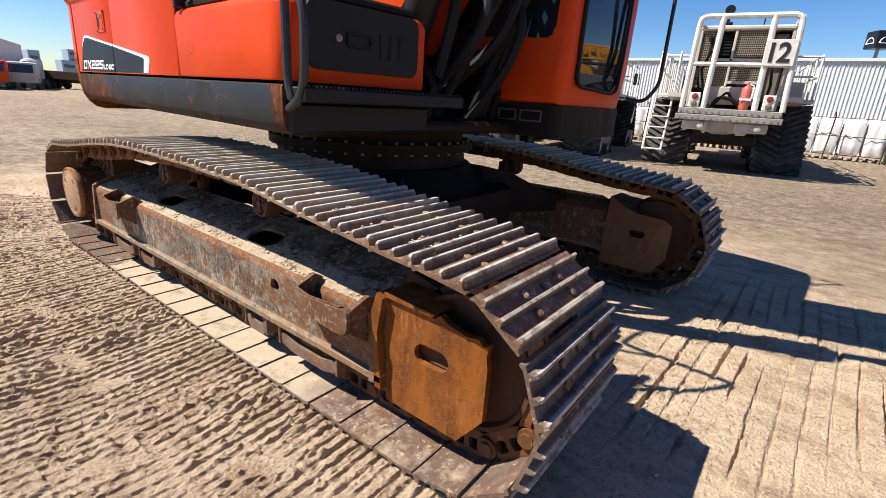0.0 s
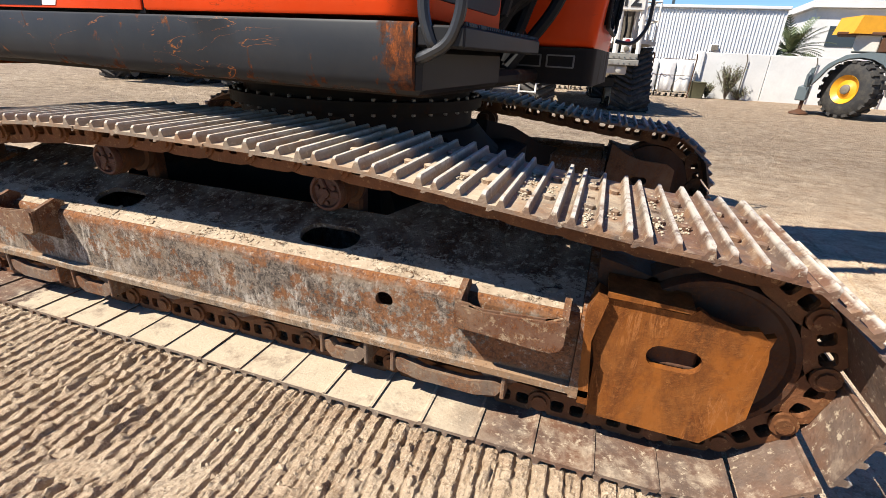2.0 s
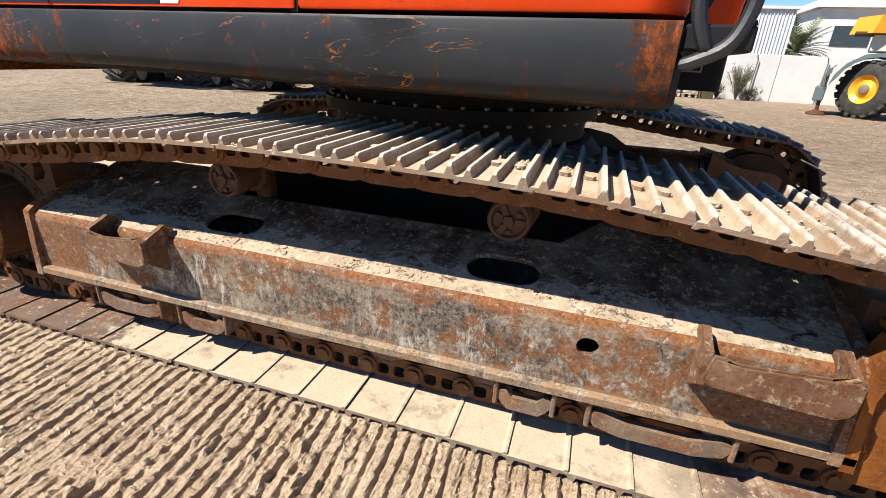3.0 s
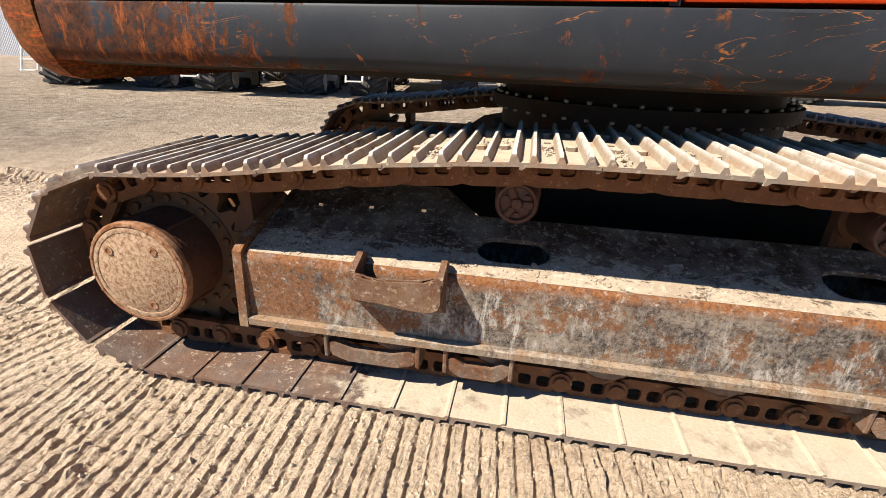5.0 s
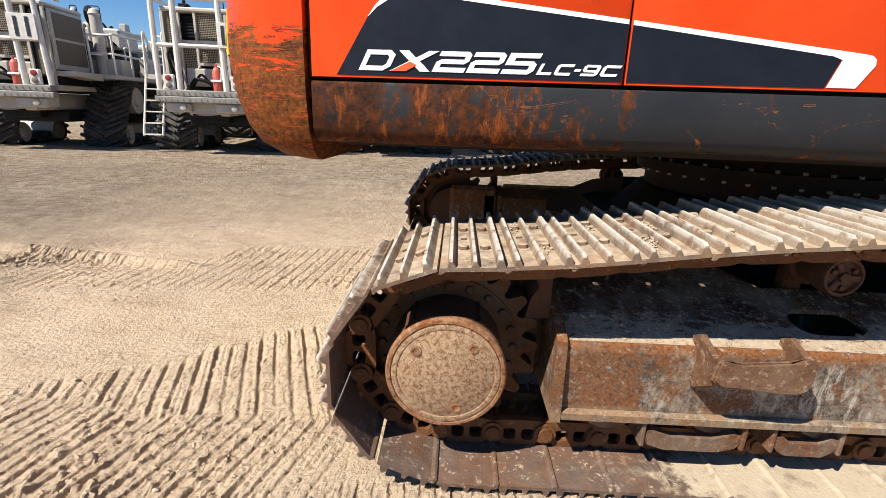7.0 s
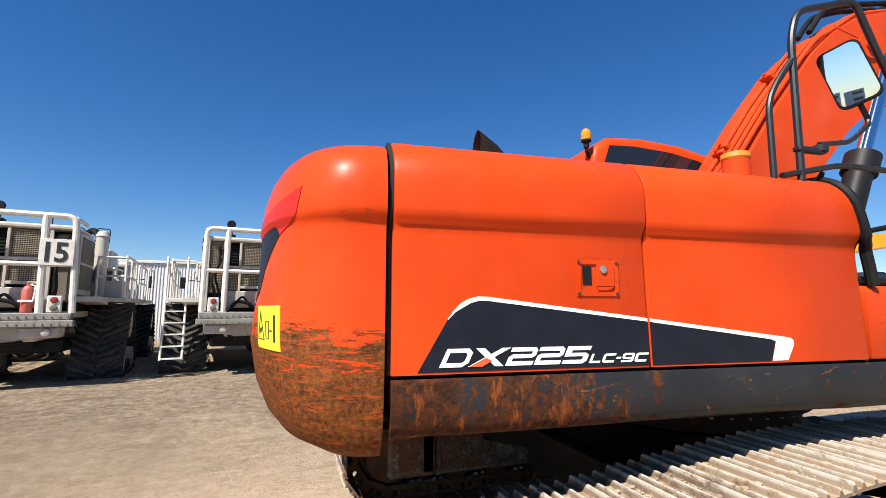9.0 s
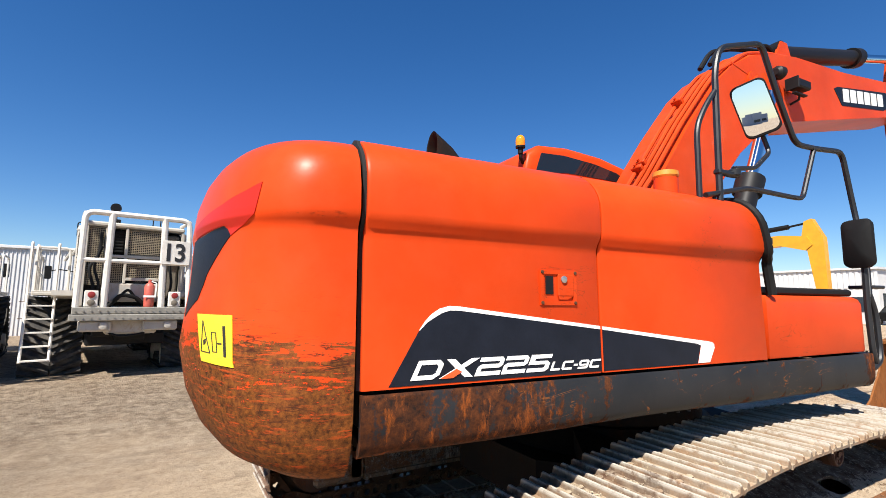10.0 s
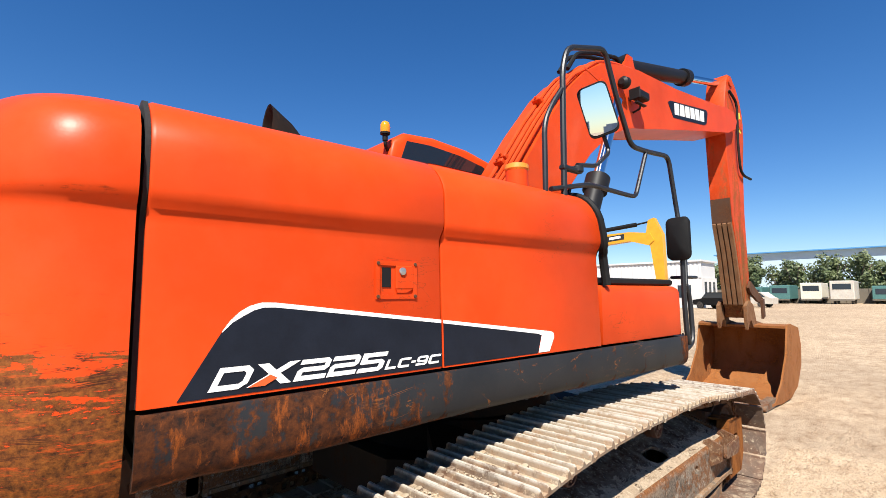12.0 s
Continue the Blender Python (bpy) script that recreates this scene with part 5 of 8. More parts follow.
for quad in (((0.210, 0.14), (0.225, 0.14), (0.085, 0.80), (0.065, 0.80)), ((0.210, 0.14), (0.225, 0.14), (0.395, 0.80), (0.375, 0.80)), ((0.07, 0.785), (0.39, 0.785), (0.39, 0.80), (0.07, 0.80)), ((0.19, 0.56), (0.27, 0.52), (0.27, 0.60), (0.19, 0.66)),
             ((0.47, 0.36), (0.485, 0.36), (0.485, 0.76), (0.47, 0.76)), ((0.595, 0.36), (0.61, 0.36), (0.61, 0.76), (0.595, 0.76)), ((0.485, 0.36), (0.595, 0.36), (0.595, 0.372), (0.485, 0.372)), ((0.485, 0.748), (0.595, 0.748), (0.595, 0.76), (0.485, 0.76)),
             ((0.63, 0.565), (0.74, 0.565), (0.74, 0.59), (0.63, 0.59)), ((0.79, 0.22), (0.85, 0.22), (0.85, 0.82), (0.79, 0.82))):
    house("sticker_symbol", cw_patch([on_sticker(*q) for q in quad], 0.0048, 4), black_decal, parent=stk, angle=60)


# ---- decals on the side ----
def on_side(z):
    return -1.270 + (z - 1.272) * 0.026




def side_matrix(x, z, lift):
    return Matrix.Translation((x, on_side(z) - lift, z)) @ Matrix(((1, 0, 0, 0), (0, 0.026, -1, 0), (0, 1, 0.026, 0), (0, 0, 0, 1)))


def decal(name, pts, material, lift, parent, label=""):
    bm = nb()
    lo = [bm.verts.new((x, on_side(z) + 0.002, z)) for x, z in pts]
    hi = [bm.verts.new((x, on_side(z) - lift, z)) for x, z in pts]
    n = len(pts)
    bm.faces.new(hi)
    for i in range(n):
        bm.faces.new((lo[i], lo[(i + 1) % n], hi[(i + 1) % n], hi[i]))
    return house(name, bm, material, label, parent)


def band_top(x):
    return 1.534 - 0.1155 * (x + 1.90)


decal("badge_border", [(-2.030, 1.455), (-2.008, 1.485), (-1.985, 1.508), (-1.955, 1.526), (-1.92, 1.535), (-1.88, 1.534), (-1.232, band_top(-1.232)), (-1.232, band_top(-1.232) - 0.013), (-1.88, 1.5195), (-1.915, 1.5200), (-1.945, 1.5120), (-1.974, 1.4965), (-2.001, 1.4805), (-2.029, 1.4535)], white_decal, 0.0026, rear_door, "white badge border")
decal("badge_panel", [(-2.135, 1.279), (-1.232, 1.279), (-1.232, band_top(-1.232) - 0.0115), (-1.88, 1.5210), (-1.915, 1.5215), (-1.945, 1.5135), (-1.974, 1.4980), (-2.001, 1.4820), (-2.030, 1.454)], navy, 0.0018, rear_door, "navy badge panel")
decal("badge_border", [(-1.218, band_top(-1.218)), (-0.560, 1.376), (-0.535, 1.372), (-0.522, 1.362), (-0.520, 1.345), (-0.560, 1.281), (-0.640, 1.281), (-0.612, 1.358), (-0.640, 1.368), (-1.218, band_top(-1.218) - 0.013)], white_decal, 0.0026, mid_cover, "white badge border")
decal("badge_panel", [(-1.218, 1.279), (-0.646, 1.279), (-0.616, 1.359), (-0.642, 1.3695), (-1.218, band_top(-1.218) - 0.0115)], navy, 0.0018, mid_cover, "navy badge panel")
TWO = [(0, 1), (0.88, 1), (1, 0.86), (1, 0.54), (0.88, 0.40), (0.17, 0.40), (0.17, 0.23), (1, 0.23), (1, 0), (0, 0), (0, 0.48), (0.12, 0.62), (0.83, 0.62), (0.83, 0.77), (0, 0.77)]
GLYPHS = {"D": ([(0, 0), (0.80, 0), (1, 0.22), (1, 0.78), (0.80, 1), (0, 1)], [[(0.17, 0.23), (0.74, 0.23), (0.83, 0.34), (0.83, 0.66), (0.74, 0.77), (0.17, 0.77)]]),
          "X": ([(0, 0), (0.25, 0), (0.5, 0.34), (0.75, 0), (1, 0), (0.63, 0.5), (1, 1), (0.75, 1), (0.5, 0.66), (0.25, 1), (0, 1), (0.37, 0.5)], []),
          "2": (TWO, []), "5": ([(0, 0), (0.86, 0), (1, 0.16), (1, 0.48), (0.86, 0.62), (0.24, 0.62), (0.24, 0.77), (1, 0.77), (1, 1), (0, 1), (0, 0.42), (0.76, 0.42), (0.79, 0.38), (0.79, 0.26), (0.76, 0.22), (0, 0.22)], []),
          "L": ([(0, 0), (1, 0), (1, 0.24), (0.22, 0.24), (0.22, 1), (0, 1)], []),
          "C": ([(0, 0.16), (0.14, 0), (1, 0), (1, 0.24), (0.21, 0.24), (0.21, 0.76), (1, 0.76), (1, 1), (0.14, 1), (0, 0.84)], []),
          "-": ([(0, 0.38), (1, 0.38), (1, 0.60), (0, 0.60)], []),
          "9": ([(0, 0), (0.86, 0), (1, 0.16), (1, 0.84), (0.86, 1), (0.14, 1), (0, 0.84), (0, 0.50), (0.14, 0.34), (0.79, 0.34), (0.79, 0.22), (0, 0.22)], [[(0.21, 0.54), (0.79, 0.54), (0.79, 0.78), (0.21, 0.78)]])}
LETTERS = [("D", -2.062, 0.098, 0.062), ("X", -1.960, 0.130, 0.062), ("2", -1.824, 0.102, 0.062), ("2", -1.715, 0.101, 0.062), ("5", -1.606, 0.097, 0.062),
           ("L", -1.495, 0.044, 0.033), ("C", -1.443, 0.050, 0.033), ("-", -1.386, 0.019, 0.033), ("9", -1.361, 0.050, 0.033), ("C", -1.304, 0.052, 0.033)]
for ch, x, w, h in LETTERS:
    shape, gaps = GLYPHS[ch]
    lean = lambda p: (p[0] * w + p[1] * h * 0.50, p[1] * h)
    b = nb()
    plate(b, [lean(p) for p in shape], [[lean(p) for p in g] for g in gaps], "z", 0.0, 0.0014)
    part("badge_text", b, white_decal, rear_door, "white model lettering", side_matrix(x, 1.2945, 0.0026))
decal("badge_stroke", [(-1.957, 1.2945), (-1.908, 1.2945), (-1.872, 1.313), (-1.893, 1.324)], orange_decal, 0.0052, rear_door, "orange stroke")

# recessed door latch
b = nb()
lz = 1.608
plate(b, [(-1.530, 1.540), (-1.350, 1.540), (-1.350, 1.676), (-1.530, 1.676)], [[(-1.512, 1.556), (-1.368, 1.556), (-1.368, 1.660), (-1.512, 1.660)]], "y", on_side(lz) - 0.007, on_side(lz) + 0.004)
plate(b, [(-1.512, 1.556), (-1.440, 1.556), (-1.440, 1.660), (-1.512, 1.660)], [], "y", on_side(lz) - 0.0015, on_side(lz) + 0.001)
latch = house("door_latch", b, orange, "recessed orange latch plate", parent=rear_door)
b = nb()
box(b, -1.445, -1.369, on_side(lz) - 0.010, on_side(lz) + 0.002, 1.575, 1.660, 0.003)
prism(b, [(-1.445, 1.575), (-1.369, 1.575), (-1.40, 1.562), (-1.44, 1.562)], "y", on_side(lz) - 0.008, on_side(lz))
house("latch_flap", b, orange, parent=latch)
# thin black patch painted in for the shade inside the latch recess
b = nb()
box(b, -1.503, -1.466, on_side(lz) - 0.0045, on_side(lz) - 0.001, 1.582, 1.652)
house("latch_pocket", b, dark_paint, parent=latch)
b = nb()
lathe(b, (-1.420, on_side(lz) - 0.010, 1.640), (0, -1, 0), [(0, 0.014), (0.006, 0.014), (0.008, 0.008)], 16)
house("lock", b, dull_steel, "chrome lock", parent=latch)
for x in (-1.521, -1.359):
    for z in (1.549, 1.667):
        b = nb()
        lathe(b, (x, on_side(lz) - 0.007, z), (0, -1, 0), [(0, 0.007), (0.004, 0.006)], 10)
        house("rivet", b, rust_dark, parent=latch)

# exhaust stack, filler cap
b = nb()
ring = lambda x, z, r, kx, kz: [(x + kx * math.cos(a) * r, -0.66 + math.sin(a) * 0.075 * r / 0.11, z + kz * math.cos(a) * r) for a in [2 * math.pi * i / 24 for i in range(24)]]
loft(b, [ring(-1.52, 2.115, 0.11, 1.0, 0.0), ring(-1.655, 2.250, 0.10, 0.45, 0.75), ring(-1.715, 2.300, 0.095, 0.06, 1.0), ring(-1.712, 2.300, 0.086, 0.06, 1.0), ring(-1.52, 2.115, 0.10, 1.0, 0.0)], True, False)
house("exhaust_pipe", b, dark_frame, "dark brown cut-off exhaust pipe")
b = nb()
lathe(b, (-0.455, -1.0, 2.10), (0, 0, 1), [(0, 0.065), (0.13, 0.062), (0.13, 0.05)], 24)
cap_base = house("filler_neck", b, orange, "orange filler neck")
b = nb()
lathe(b, (-0.455, -1.0, 2.231), (0, 0, 1), [(0, 0.062), (0.010, 0.068), (0.034, 0.066), (0.042, 0.045), (0.045, 0.02)], 24)
house("filler_cap", b, cap_paint, "faded orange-yellow filler cap", parent=cap_base)


# ---- cab ----
def cab_body():
    out = [(-0.40, 1.245), (1.285, 1.245), (1.315, 1.50), (1.320, 1.95), (1.22, 2.45), (1.05, 2.68), (0.80, 2.79), (0.45, 2.865), (0.05, 2.895), (-0.25, 2.875), (-0.37, 2.79), (-0.42, 2.60)]
    bm = nb()
    rings = []
    for y, k in ((0.345, 0.05), (0.352, 0.022), (0.375, 0.004), (0.40, 0.0), (1.23, 0.0), (1.27, 0.012), (1.29, 0.05)):
        c = Vector((0.45, 2.05))
        rings.append([(x + (c.x - x) / max(abs(c.x - x), 0.2) * k, y, z + (c.y - z) / max(abs(c.y - z), 0.2) * k) for x, z in out])
    loft(bm, rings)
    return bm


cab = house("cab", cab_body(), orange, "orange operator cab with dark windows", angle=45)
b = nb()
plan = rrect(-0.38, 1.30, 0.36, 1.28, 0.06)
loft(b, [[(x, y, z) for x, y in plan] for z in (1.045, 1.06, 1.2435)])
house("cab_base", b, dark_frame, "scuffed dark cab base")
panes = [
    ("y", 0.3415, [(0.20, 1.66), (1.17, 1.62), (1.205, 1.635), (1.225, 1.68), (1.235, 1.95), (1.15, 2.36), (1.0, 2.52), (0.20, 2.58)], "side_window"),
    ("y", 0.3415, [(-0.30, 2.63), (0.05, 2.66), (0.62, 2.655), (0.80, 2.66), (0.62, 2.735), (0.35, 2.785), (0.0, 2.81), (-0.24, 2.80)], "upper_side_window"),
]
for axis, at, pts, nm in panes:
    b = nb()
    prism(b, pts, axis, at, at + 0.012)
    house(nm, b, glass_dark, "dark tinted glass", parent=cab)
b = nb()
q = [(1.3255, 0.47, 1.42), (1.3255, 1.20, 1.42), (1.3255, 1.20, 1.95), (1.225, 1.20, 2.45), (1.225, 0.45, 2.45), (1.3255, 0.45, 1.95)]
rows = [[(1.312 + 0.008 * (z0 > 1.4), y, z0), (1.326, y, 1.60), (1.327, y, 1.95), (1.228, y, 2.45)] for y, z0 in ((0.485, 1.46), (0.50, 1.41), (0.54, 1.375), (1.03, 1.355), (1.075, 1.38), (1.095, 1.43))]
loft(b, [r + [(x - 0.02, y, z) for x, y, z in reversed(r)] for r in rows])
fw = house("front_window", b, glass_dark, "large dark front window", parent=cab)
b = nb()
tube(b, [(1.232, 0.475, 2.45), (1.331, 0.475, 1.95), (1.330, 0.475, 1.60), (1.326, 0.49, 1.40), (1.324, 0.54, 1.362), (1.323, 1.04, 1.342), (1.326, 1.095, 1.37), (1.330, 1.108, 1.60), (1.331, 1.108, 1.95), (1.232, 1.108, 2.45)], 0.013, 6, 0.03)
house("window_seal", b, black_rubber, "", parent=fw)
b = nb()
tube(b, [(1.25, 1.06, 2.5), (1.345, 1.05, 1.9), (1.345, 1.02, 1.55), (1.342, 0.98, 1.44)], 0.011, 8, 0.1)
house("wiper_arm", b, black_rubber, parent=cab)
b = nb()
tube(b, [(1.30, 1.30, 2.4), (1.52, 1.36, 2.3), (1.52, 1.36, 1.42), (1.44, 1.34, 1.30), (1.32, 1.30, 1.32)], 0.013, 8, 0.06)
house("cab_grab_rail", b, rail_paint, "thin black grab rail")
for i, (x0, x1) in enumerate(((0.86, 1.00), (1.03, 1.19))):
    b = nb()
    plate(b, rrect(x0, x1, 1.135, 1.205, 0.006), [rrect(x0 + 0.008, x1 - 0.008, 1.143, 1.197, 0.004)], "y", 0.350, 0.3615)
    house("data_plate", b, ring_bolt_mat, "small riveted data plate")
b = nb()
lathe(b, (-0.44, 0.36, 2.765), (0, 0, 1), [(0, 0.022), (0.05, 0.022), (0.05, 0.040), (0.065, 0.041)], 16)
tube(b, [(-0.36, 0.42, 2.69), (-0.44, 0.36, 2.73), (-0.44, 0.36, 2.775)], 0.014, 8, 0.03)
bc = house("beacon_base", b, black_rubber, "black beacon base")
b = nb()
lathe(b, (-0.44, 0.36, 2.831), (0, 0, 1), [(0, 0.038), (0.03, 0.040), (0.06, 0.038), (0.080, 0.030), (0.090, 0.016)], 20)
house("beacon_lens", b, amber, "amber beacon lens", parent=bc)

# ---- handrails and mirrors above the tank ----
RY = -1.18
for pts, r in (([(-0.437, RY, 2.09), (-0.432, RY, 2.47), (-0.35, RY, 2.60), (-0.265, RY, 2.70)], 0.0145),
               ([(-0.272, RY, 2.09), (-0.254, RY, 2.82), (-0.20, RY, 2.97), (0.205, RY, 3.10), (0.32, RY, 2.84), (0.49, RY, 2.525), (0.70, RY, 2.53), (1.04, RY, 2.56), (1.135, RY, 2.176), (1.125, -1.225, 1.80), (1.065, -1.245, 1.60)], 0.017),
               ([(0.70, RY, 2.53), (0.525, RY, 2.19), (0.44, RY, 2.185), (-0.02, RY, 2.19), (-0.39, RY, 2.11)], 0.0145)):
    b = nb()
    tube(b, pts, r, 10, 0.07)
    house("handrail", b, rail_paint, "black tubular handrail")
b = nb()
box(b, 1.08, 1.24, -1.265, -1.13, 1.655, 1.676, 0.006)
house("rail_bracket", b, rail_paint, "black bracket plate joining the rails")
b = nb()
lathe(b, (-0.14, RY, 2.262), (0, 0, 1), [(-0.022, 0.02), (-0.018, 0.035), (0.012, 0.036), (0.018, 0.02)], 12)
box(b, -0.29, -0.11, RY - 0.02, RY + 0.02, 2.236, 2.262, 0.006)
house("mirror_clamp", b, rail_paint, "black clamp on the handrail")


def mirror(c, w, h, yaw, pitch, arm, roll=0):
    m = Matrix.Translation(c) @ Matrix.Rotation(radians(yaw), 4, "Z") @ Matrix.Rotation(radians(pitch), 4, "Y") @ Matrix.Rotation(radians(roll), 4, "X")
    bm = nb()
    ring = lambda k, d: [(d, y * k, z * k) for y, z in rrect(-w / 2, w / 2, -h / 2, h / 2, 0.04, 4)]
    loft(bm, [ring(1.0, 0.0), ring(1.03, 0.012), ring(1.0, 0.03), ring(0.6, 0.055)])
    bmesh.ops.transform(bm, matrix=m, verts=bm.verts)
    body = house("mirror", bm, black_rubber, "black mirror housing")
    bm = nb()
    loft(bm, [ring(0.94, -0.0025), ring(0.94, 0.0015)])
    bmesh.ops.transform(bm, matrix=m, verts=bm.verts)
    house("mirror_glass", bm, mirror_mat, "mirror glass", parent=body)
    bm = nb()
    tube(bm, arm, 0.013, 8, 0.04)
    house("mirror_arm", bm, rail_paint, "", parent=body)


mirror((0.135, -1.16, 2.69), 0.180, 0.325, 26, -9.3, [(0.22, -1.14, 2.56), (0.25, -1.16, 2.44), (0.06, RY, 2.315), (-0.14, RY, 2.285)], -14)
mirror((0.995, -1.25, 1.935), 0.165, 0.30, 172, 0, [(1.06, -1.23, 1.98), (1.12, RY, 1.98), (1.14, RY, 2.0)])


# ---- boom, arm, bucket ----
def beam(outline, y0, y1, bev=0.015):
    bm = nb()
    prism(bm, outline, "y", y0, y1)
    es = [e for e in bm.edges if abs(e.verts[0].co.y - e.verts[1].co.y) < 1e-6]
    bmesh.ops.bevel(bm, geom=es, offset=bev, segments=1, affect="EDGES")
    return bm


boom_out = [(0.02, 1.62), (0.16, 1.50), (0.36, 1.52), (0.56, 1.75), (1.06, 2.42), (1.50, 2.90), (1.85, 3.16), (2.25, 3.33), (3.47, 3.575), (4.40, 3.77), (5.30, 3.95), (5.62, 4.06), (5.72, 4.22), (5.60, 4.36), (5.30, 4.34), (4.85, 4.27), (3.53, 4.12), (2.55, 4.06), (2.08, 3.98), (1.76, 3.89), (1.47, 3.71), (1.22, 3.49), (0.83, 3.03), (0.42, 2.49), (0.14, 2.05)]
boom = house("boom", beam(boom_out, -0.25, 0.25), boom_paint, "bent orange box boom with hydraulic pipes")
b = nb()
prism(b, [(3.40, 3.715), (4.36, 3.845), (4.45, 3.88), (4.51, 4.05), (4.46, 4.085), (3.33, 3.915), (3.26, 3.88)], "y", -0.2535, -0.2505)
badge = house("boom_badge", b, navy, "dark badge panel with white bars", parent=boom)
for i in range(6):
    x = 3.44 + i * 0.160
    z = 3.765 + i * 0.0215
    b = nb()
    prism(b, [(x, z), (x + 0.125, z + 0.017), (x + 0.125, z + 0.167), (x, z + 0.15)], "y", -0.2565, -0.2537)
    house("badge_bar", b, white_decal, parent=badge)
for y, off in ((-0.215, 0.022), (-0.165, 0.030), (-0.10, 0.030), (-0.035, 0.040)):
    b = nb()
    tube(b, [(0.25 - off, y, 2.32 + off), (0.40 - off, y, 2.49 + off), (0.81 - off, y, 3.03 + off), (1.17 - off, y, 3.45 + off), (1.31 - off * 0.4, y, 3.61 + off), (1.45, y, 3.69 + off), (1.74, y, 3.89 + off), (2.08, y, 3.99 + off * 0.5), (2.45, y, 4.05)], 0.0185, 8, 0.09)
    house("boom_pipe", b, boom_paint, "", parent=boom)
for x, z in ((0.47, 2.61), (0.51, 2.66), (1.00, 3.29)):
    b = nb()
    m = Matrix.Translation((x - 0.03, 0, z + 0.03)) @ Matrix.Rotation(radians(-52), 4, "Y")
    y1 = -0.14 if x < 0.45 else -0.01
    box(b, -0.022, 0.022, y1 - 0.10, y1, -0.04, 0.045, 0.006, m)
    cyl(b, m @ Vector((0, y1 - 0.05, 0.04)), m @ Vector((0, y1 - 0.05, 0.065)), 0.012, n=6)
    house("pipe_clamp", b, boom_paint, parent=boom)
b = nb()
prism(b, [(1.45, 3.735), (1.60, 3.70), (1.78, 3.66), (1.98, 3.56), (1.985, 3.572), (1.785, 3.674), (1.60, 3.714), (1.455, 3.75)], "y", -0.2535, -0.2505)
house("weld_seam", b, boom_paint, parent=boom)
for y in (-0.06, 0.04):
    b = nb()
    tube(b, [(1.45, y, 3.80), (1.62, y, 4.02), (1.95, y, 4.14), (2.42, y, 4.24), (2.52, y, 4.18), (2.53, y, 4.08)], 0.024, 8, 0.10)
    house("hydraulic_hose", b, black_rubber, "black hydraulic hose", parent=boom)
b = nb()
lathe(b, (1.80, -0.25, 3.62), (0, -1, 0), [(0, 0.11), (0.02, 0.11), (0.02, 0.05), (0.05, 0.05), (0.05, 0.02)], 24)
house("boom_pin", b, boom_paint, parent=boom)
b = nb()
box(b, 2.26, 2.48, -0.40, -0.28, 3.63, 3.72, 0.012)
box(b, 2.26, 2.46, -0.37, -0.33, 3.572, 3.590, 0.004)
box(b, 2.25, 2.27, -0.40, -0.28, 3.615, 3.735, 0.004)
tube(b, [(2.38, -0.25, 3.52), (2.38, -0.33, 3.54), (2.38, -0.34, 3.60)], 0.012, 6)
lathe(b, (2.10, -0.31, 3.76), (1, 0, 0), [(-0.05, 0.03), (-0.03, 0.058), (0.03, 0.065), (0.04, 0.058), (0.045, 0.02)], 20)
house("work_lamp", b, dark_paint, "black boom work lamps", parent=boom)


def cylinder(p0, p1, split, r, name):
    p0, p1 = Vector(p0), Vector(p1)
    mid = p0.lerp(p1, split)
    d = (p1 - p0).normalized()
    bm = nb()
    cyl(bm, p0, mid, r, n=24)
    cyl(bm, mid - d * 0.14, mid + d * 0.01, r * 1.28, n=24)
    cyl(bm, p0 - Vector((0, r * 1.2, 0)), p0 + Vector((0, r * 1.2, 0)), r * 1.1, n=18)
    ob = house(name, bm, dark_paint, "black hydraulic cylinder with a chrome rod")
    bm = nb()
    cyl(bm, mid - d * 0.02, p1, r * 0.58, n=20)
    house("rod", bm, chrome, "chrome rod", parent=ob)


cylinder((0.72, -0.43, 1.32), (1.72, -0.43, 3.42), 0.60, 0.085, "boom_cylinder")
cylinder((0.72, 0.40, 1.32), (1.72, 0.40, 3.42), 0.60, 0.085, "boom_cylinder")
cylinder((2.60, 0, 4.22), (5.70, 0, 4.93), 0.60, 0.095, "arm_cylinder")
b = nb()
prism(b, [(2.40, 4.04), (2.75, 4.06), (2.66, 4.30), (2.55, 4.30)], "y", -0.13, -0.10)
prism(b, [(2.40, 4.04), (2.75, 4.06), (2.66, 4.30), (2.55, 4.30)], "y", 0.10, 0.13)
house("cylinder_bracket", b, boom_paint, parent=boom)
arm_out = [(5.46, 4.02), (5.50, 3.3), (5.54, 2.75), (5.67, 2.2), (5.81, 1.42), (5.90, 1.15), (6.06, 1.15), (6.13, 1.4), (6.10, 2.2), (6.10, 2.8), (6.17, 3.55), (6.28, 4.05), (6.31, 4.45), (6.22, 4.72), (6.05, 4.91), (5.88, 5.06), (5.76, 5.05), (5.64, 4.90), (5.52, 4.5)]
arm = house("arm", beam(arm_out, -0.15, 0.14), arm_paint, "worn orange arm with rusted lower end")
b = nb()
prism(b, [(5.521, 2.62), (5.535, 2.62), (5.515, 3.0), (5.500, 3.0)], "y", -0.145, 0.135)
house("wear_plate", b, rust_dark, "rusty wear plate", parent=arm)
for y in (-0.138, -0.066, 0.006, 0.078):
    b = nb()
    prism(b, [(5.505, 2.60), (5.545, 2.64), (5.69, 2.20), (5.83, 1.40), (5.80, 1.34), (5.77, 1.36), (5.625, 2.18)], "y", y, y + 0.052)
    house("guard_strip", b, guard_rust, "rusty guard strip", parent=arm)
b = nb()
cyl(b, (6.16, -0.165, 4.30), (6.16, 0.155, 4.30), 0.095, n=20)
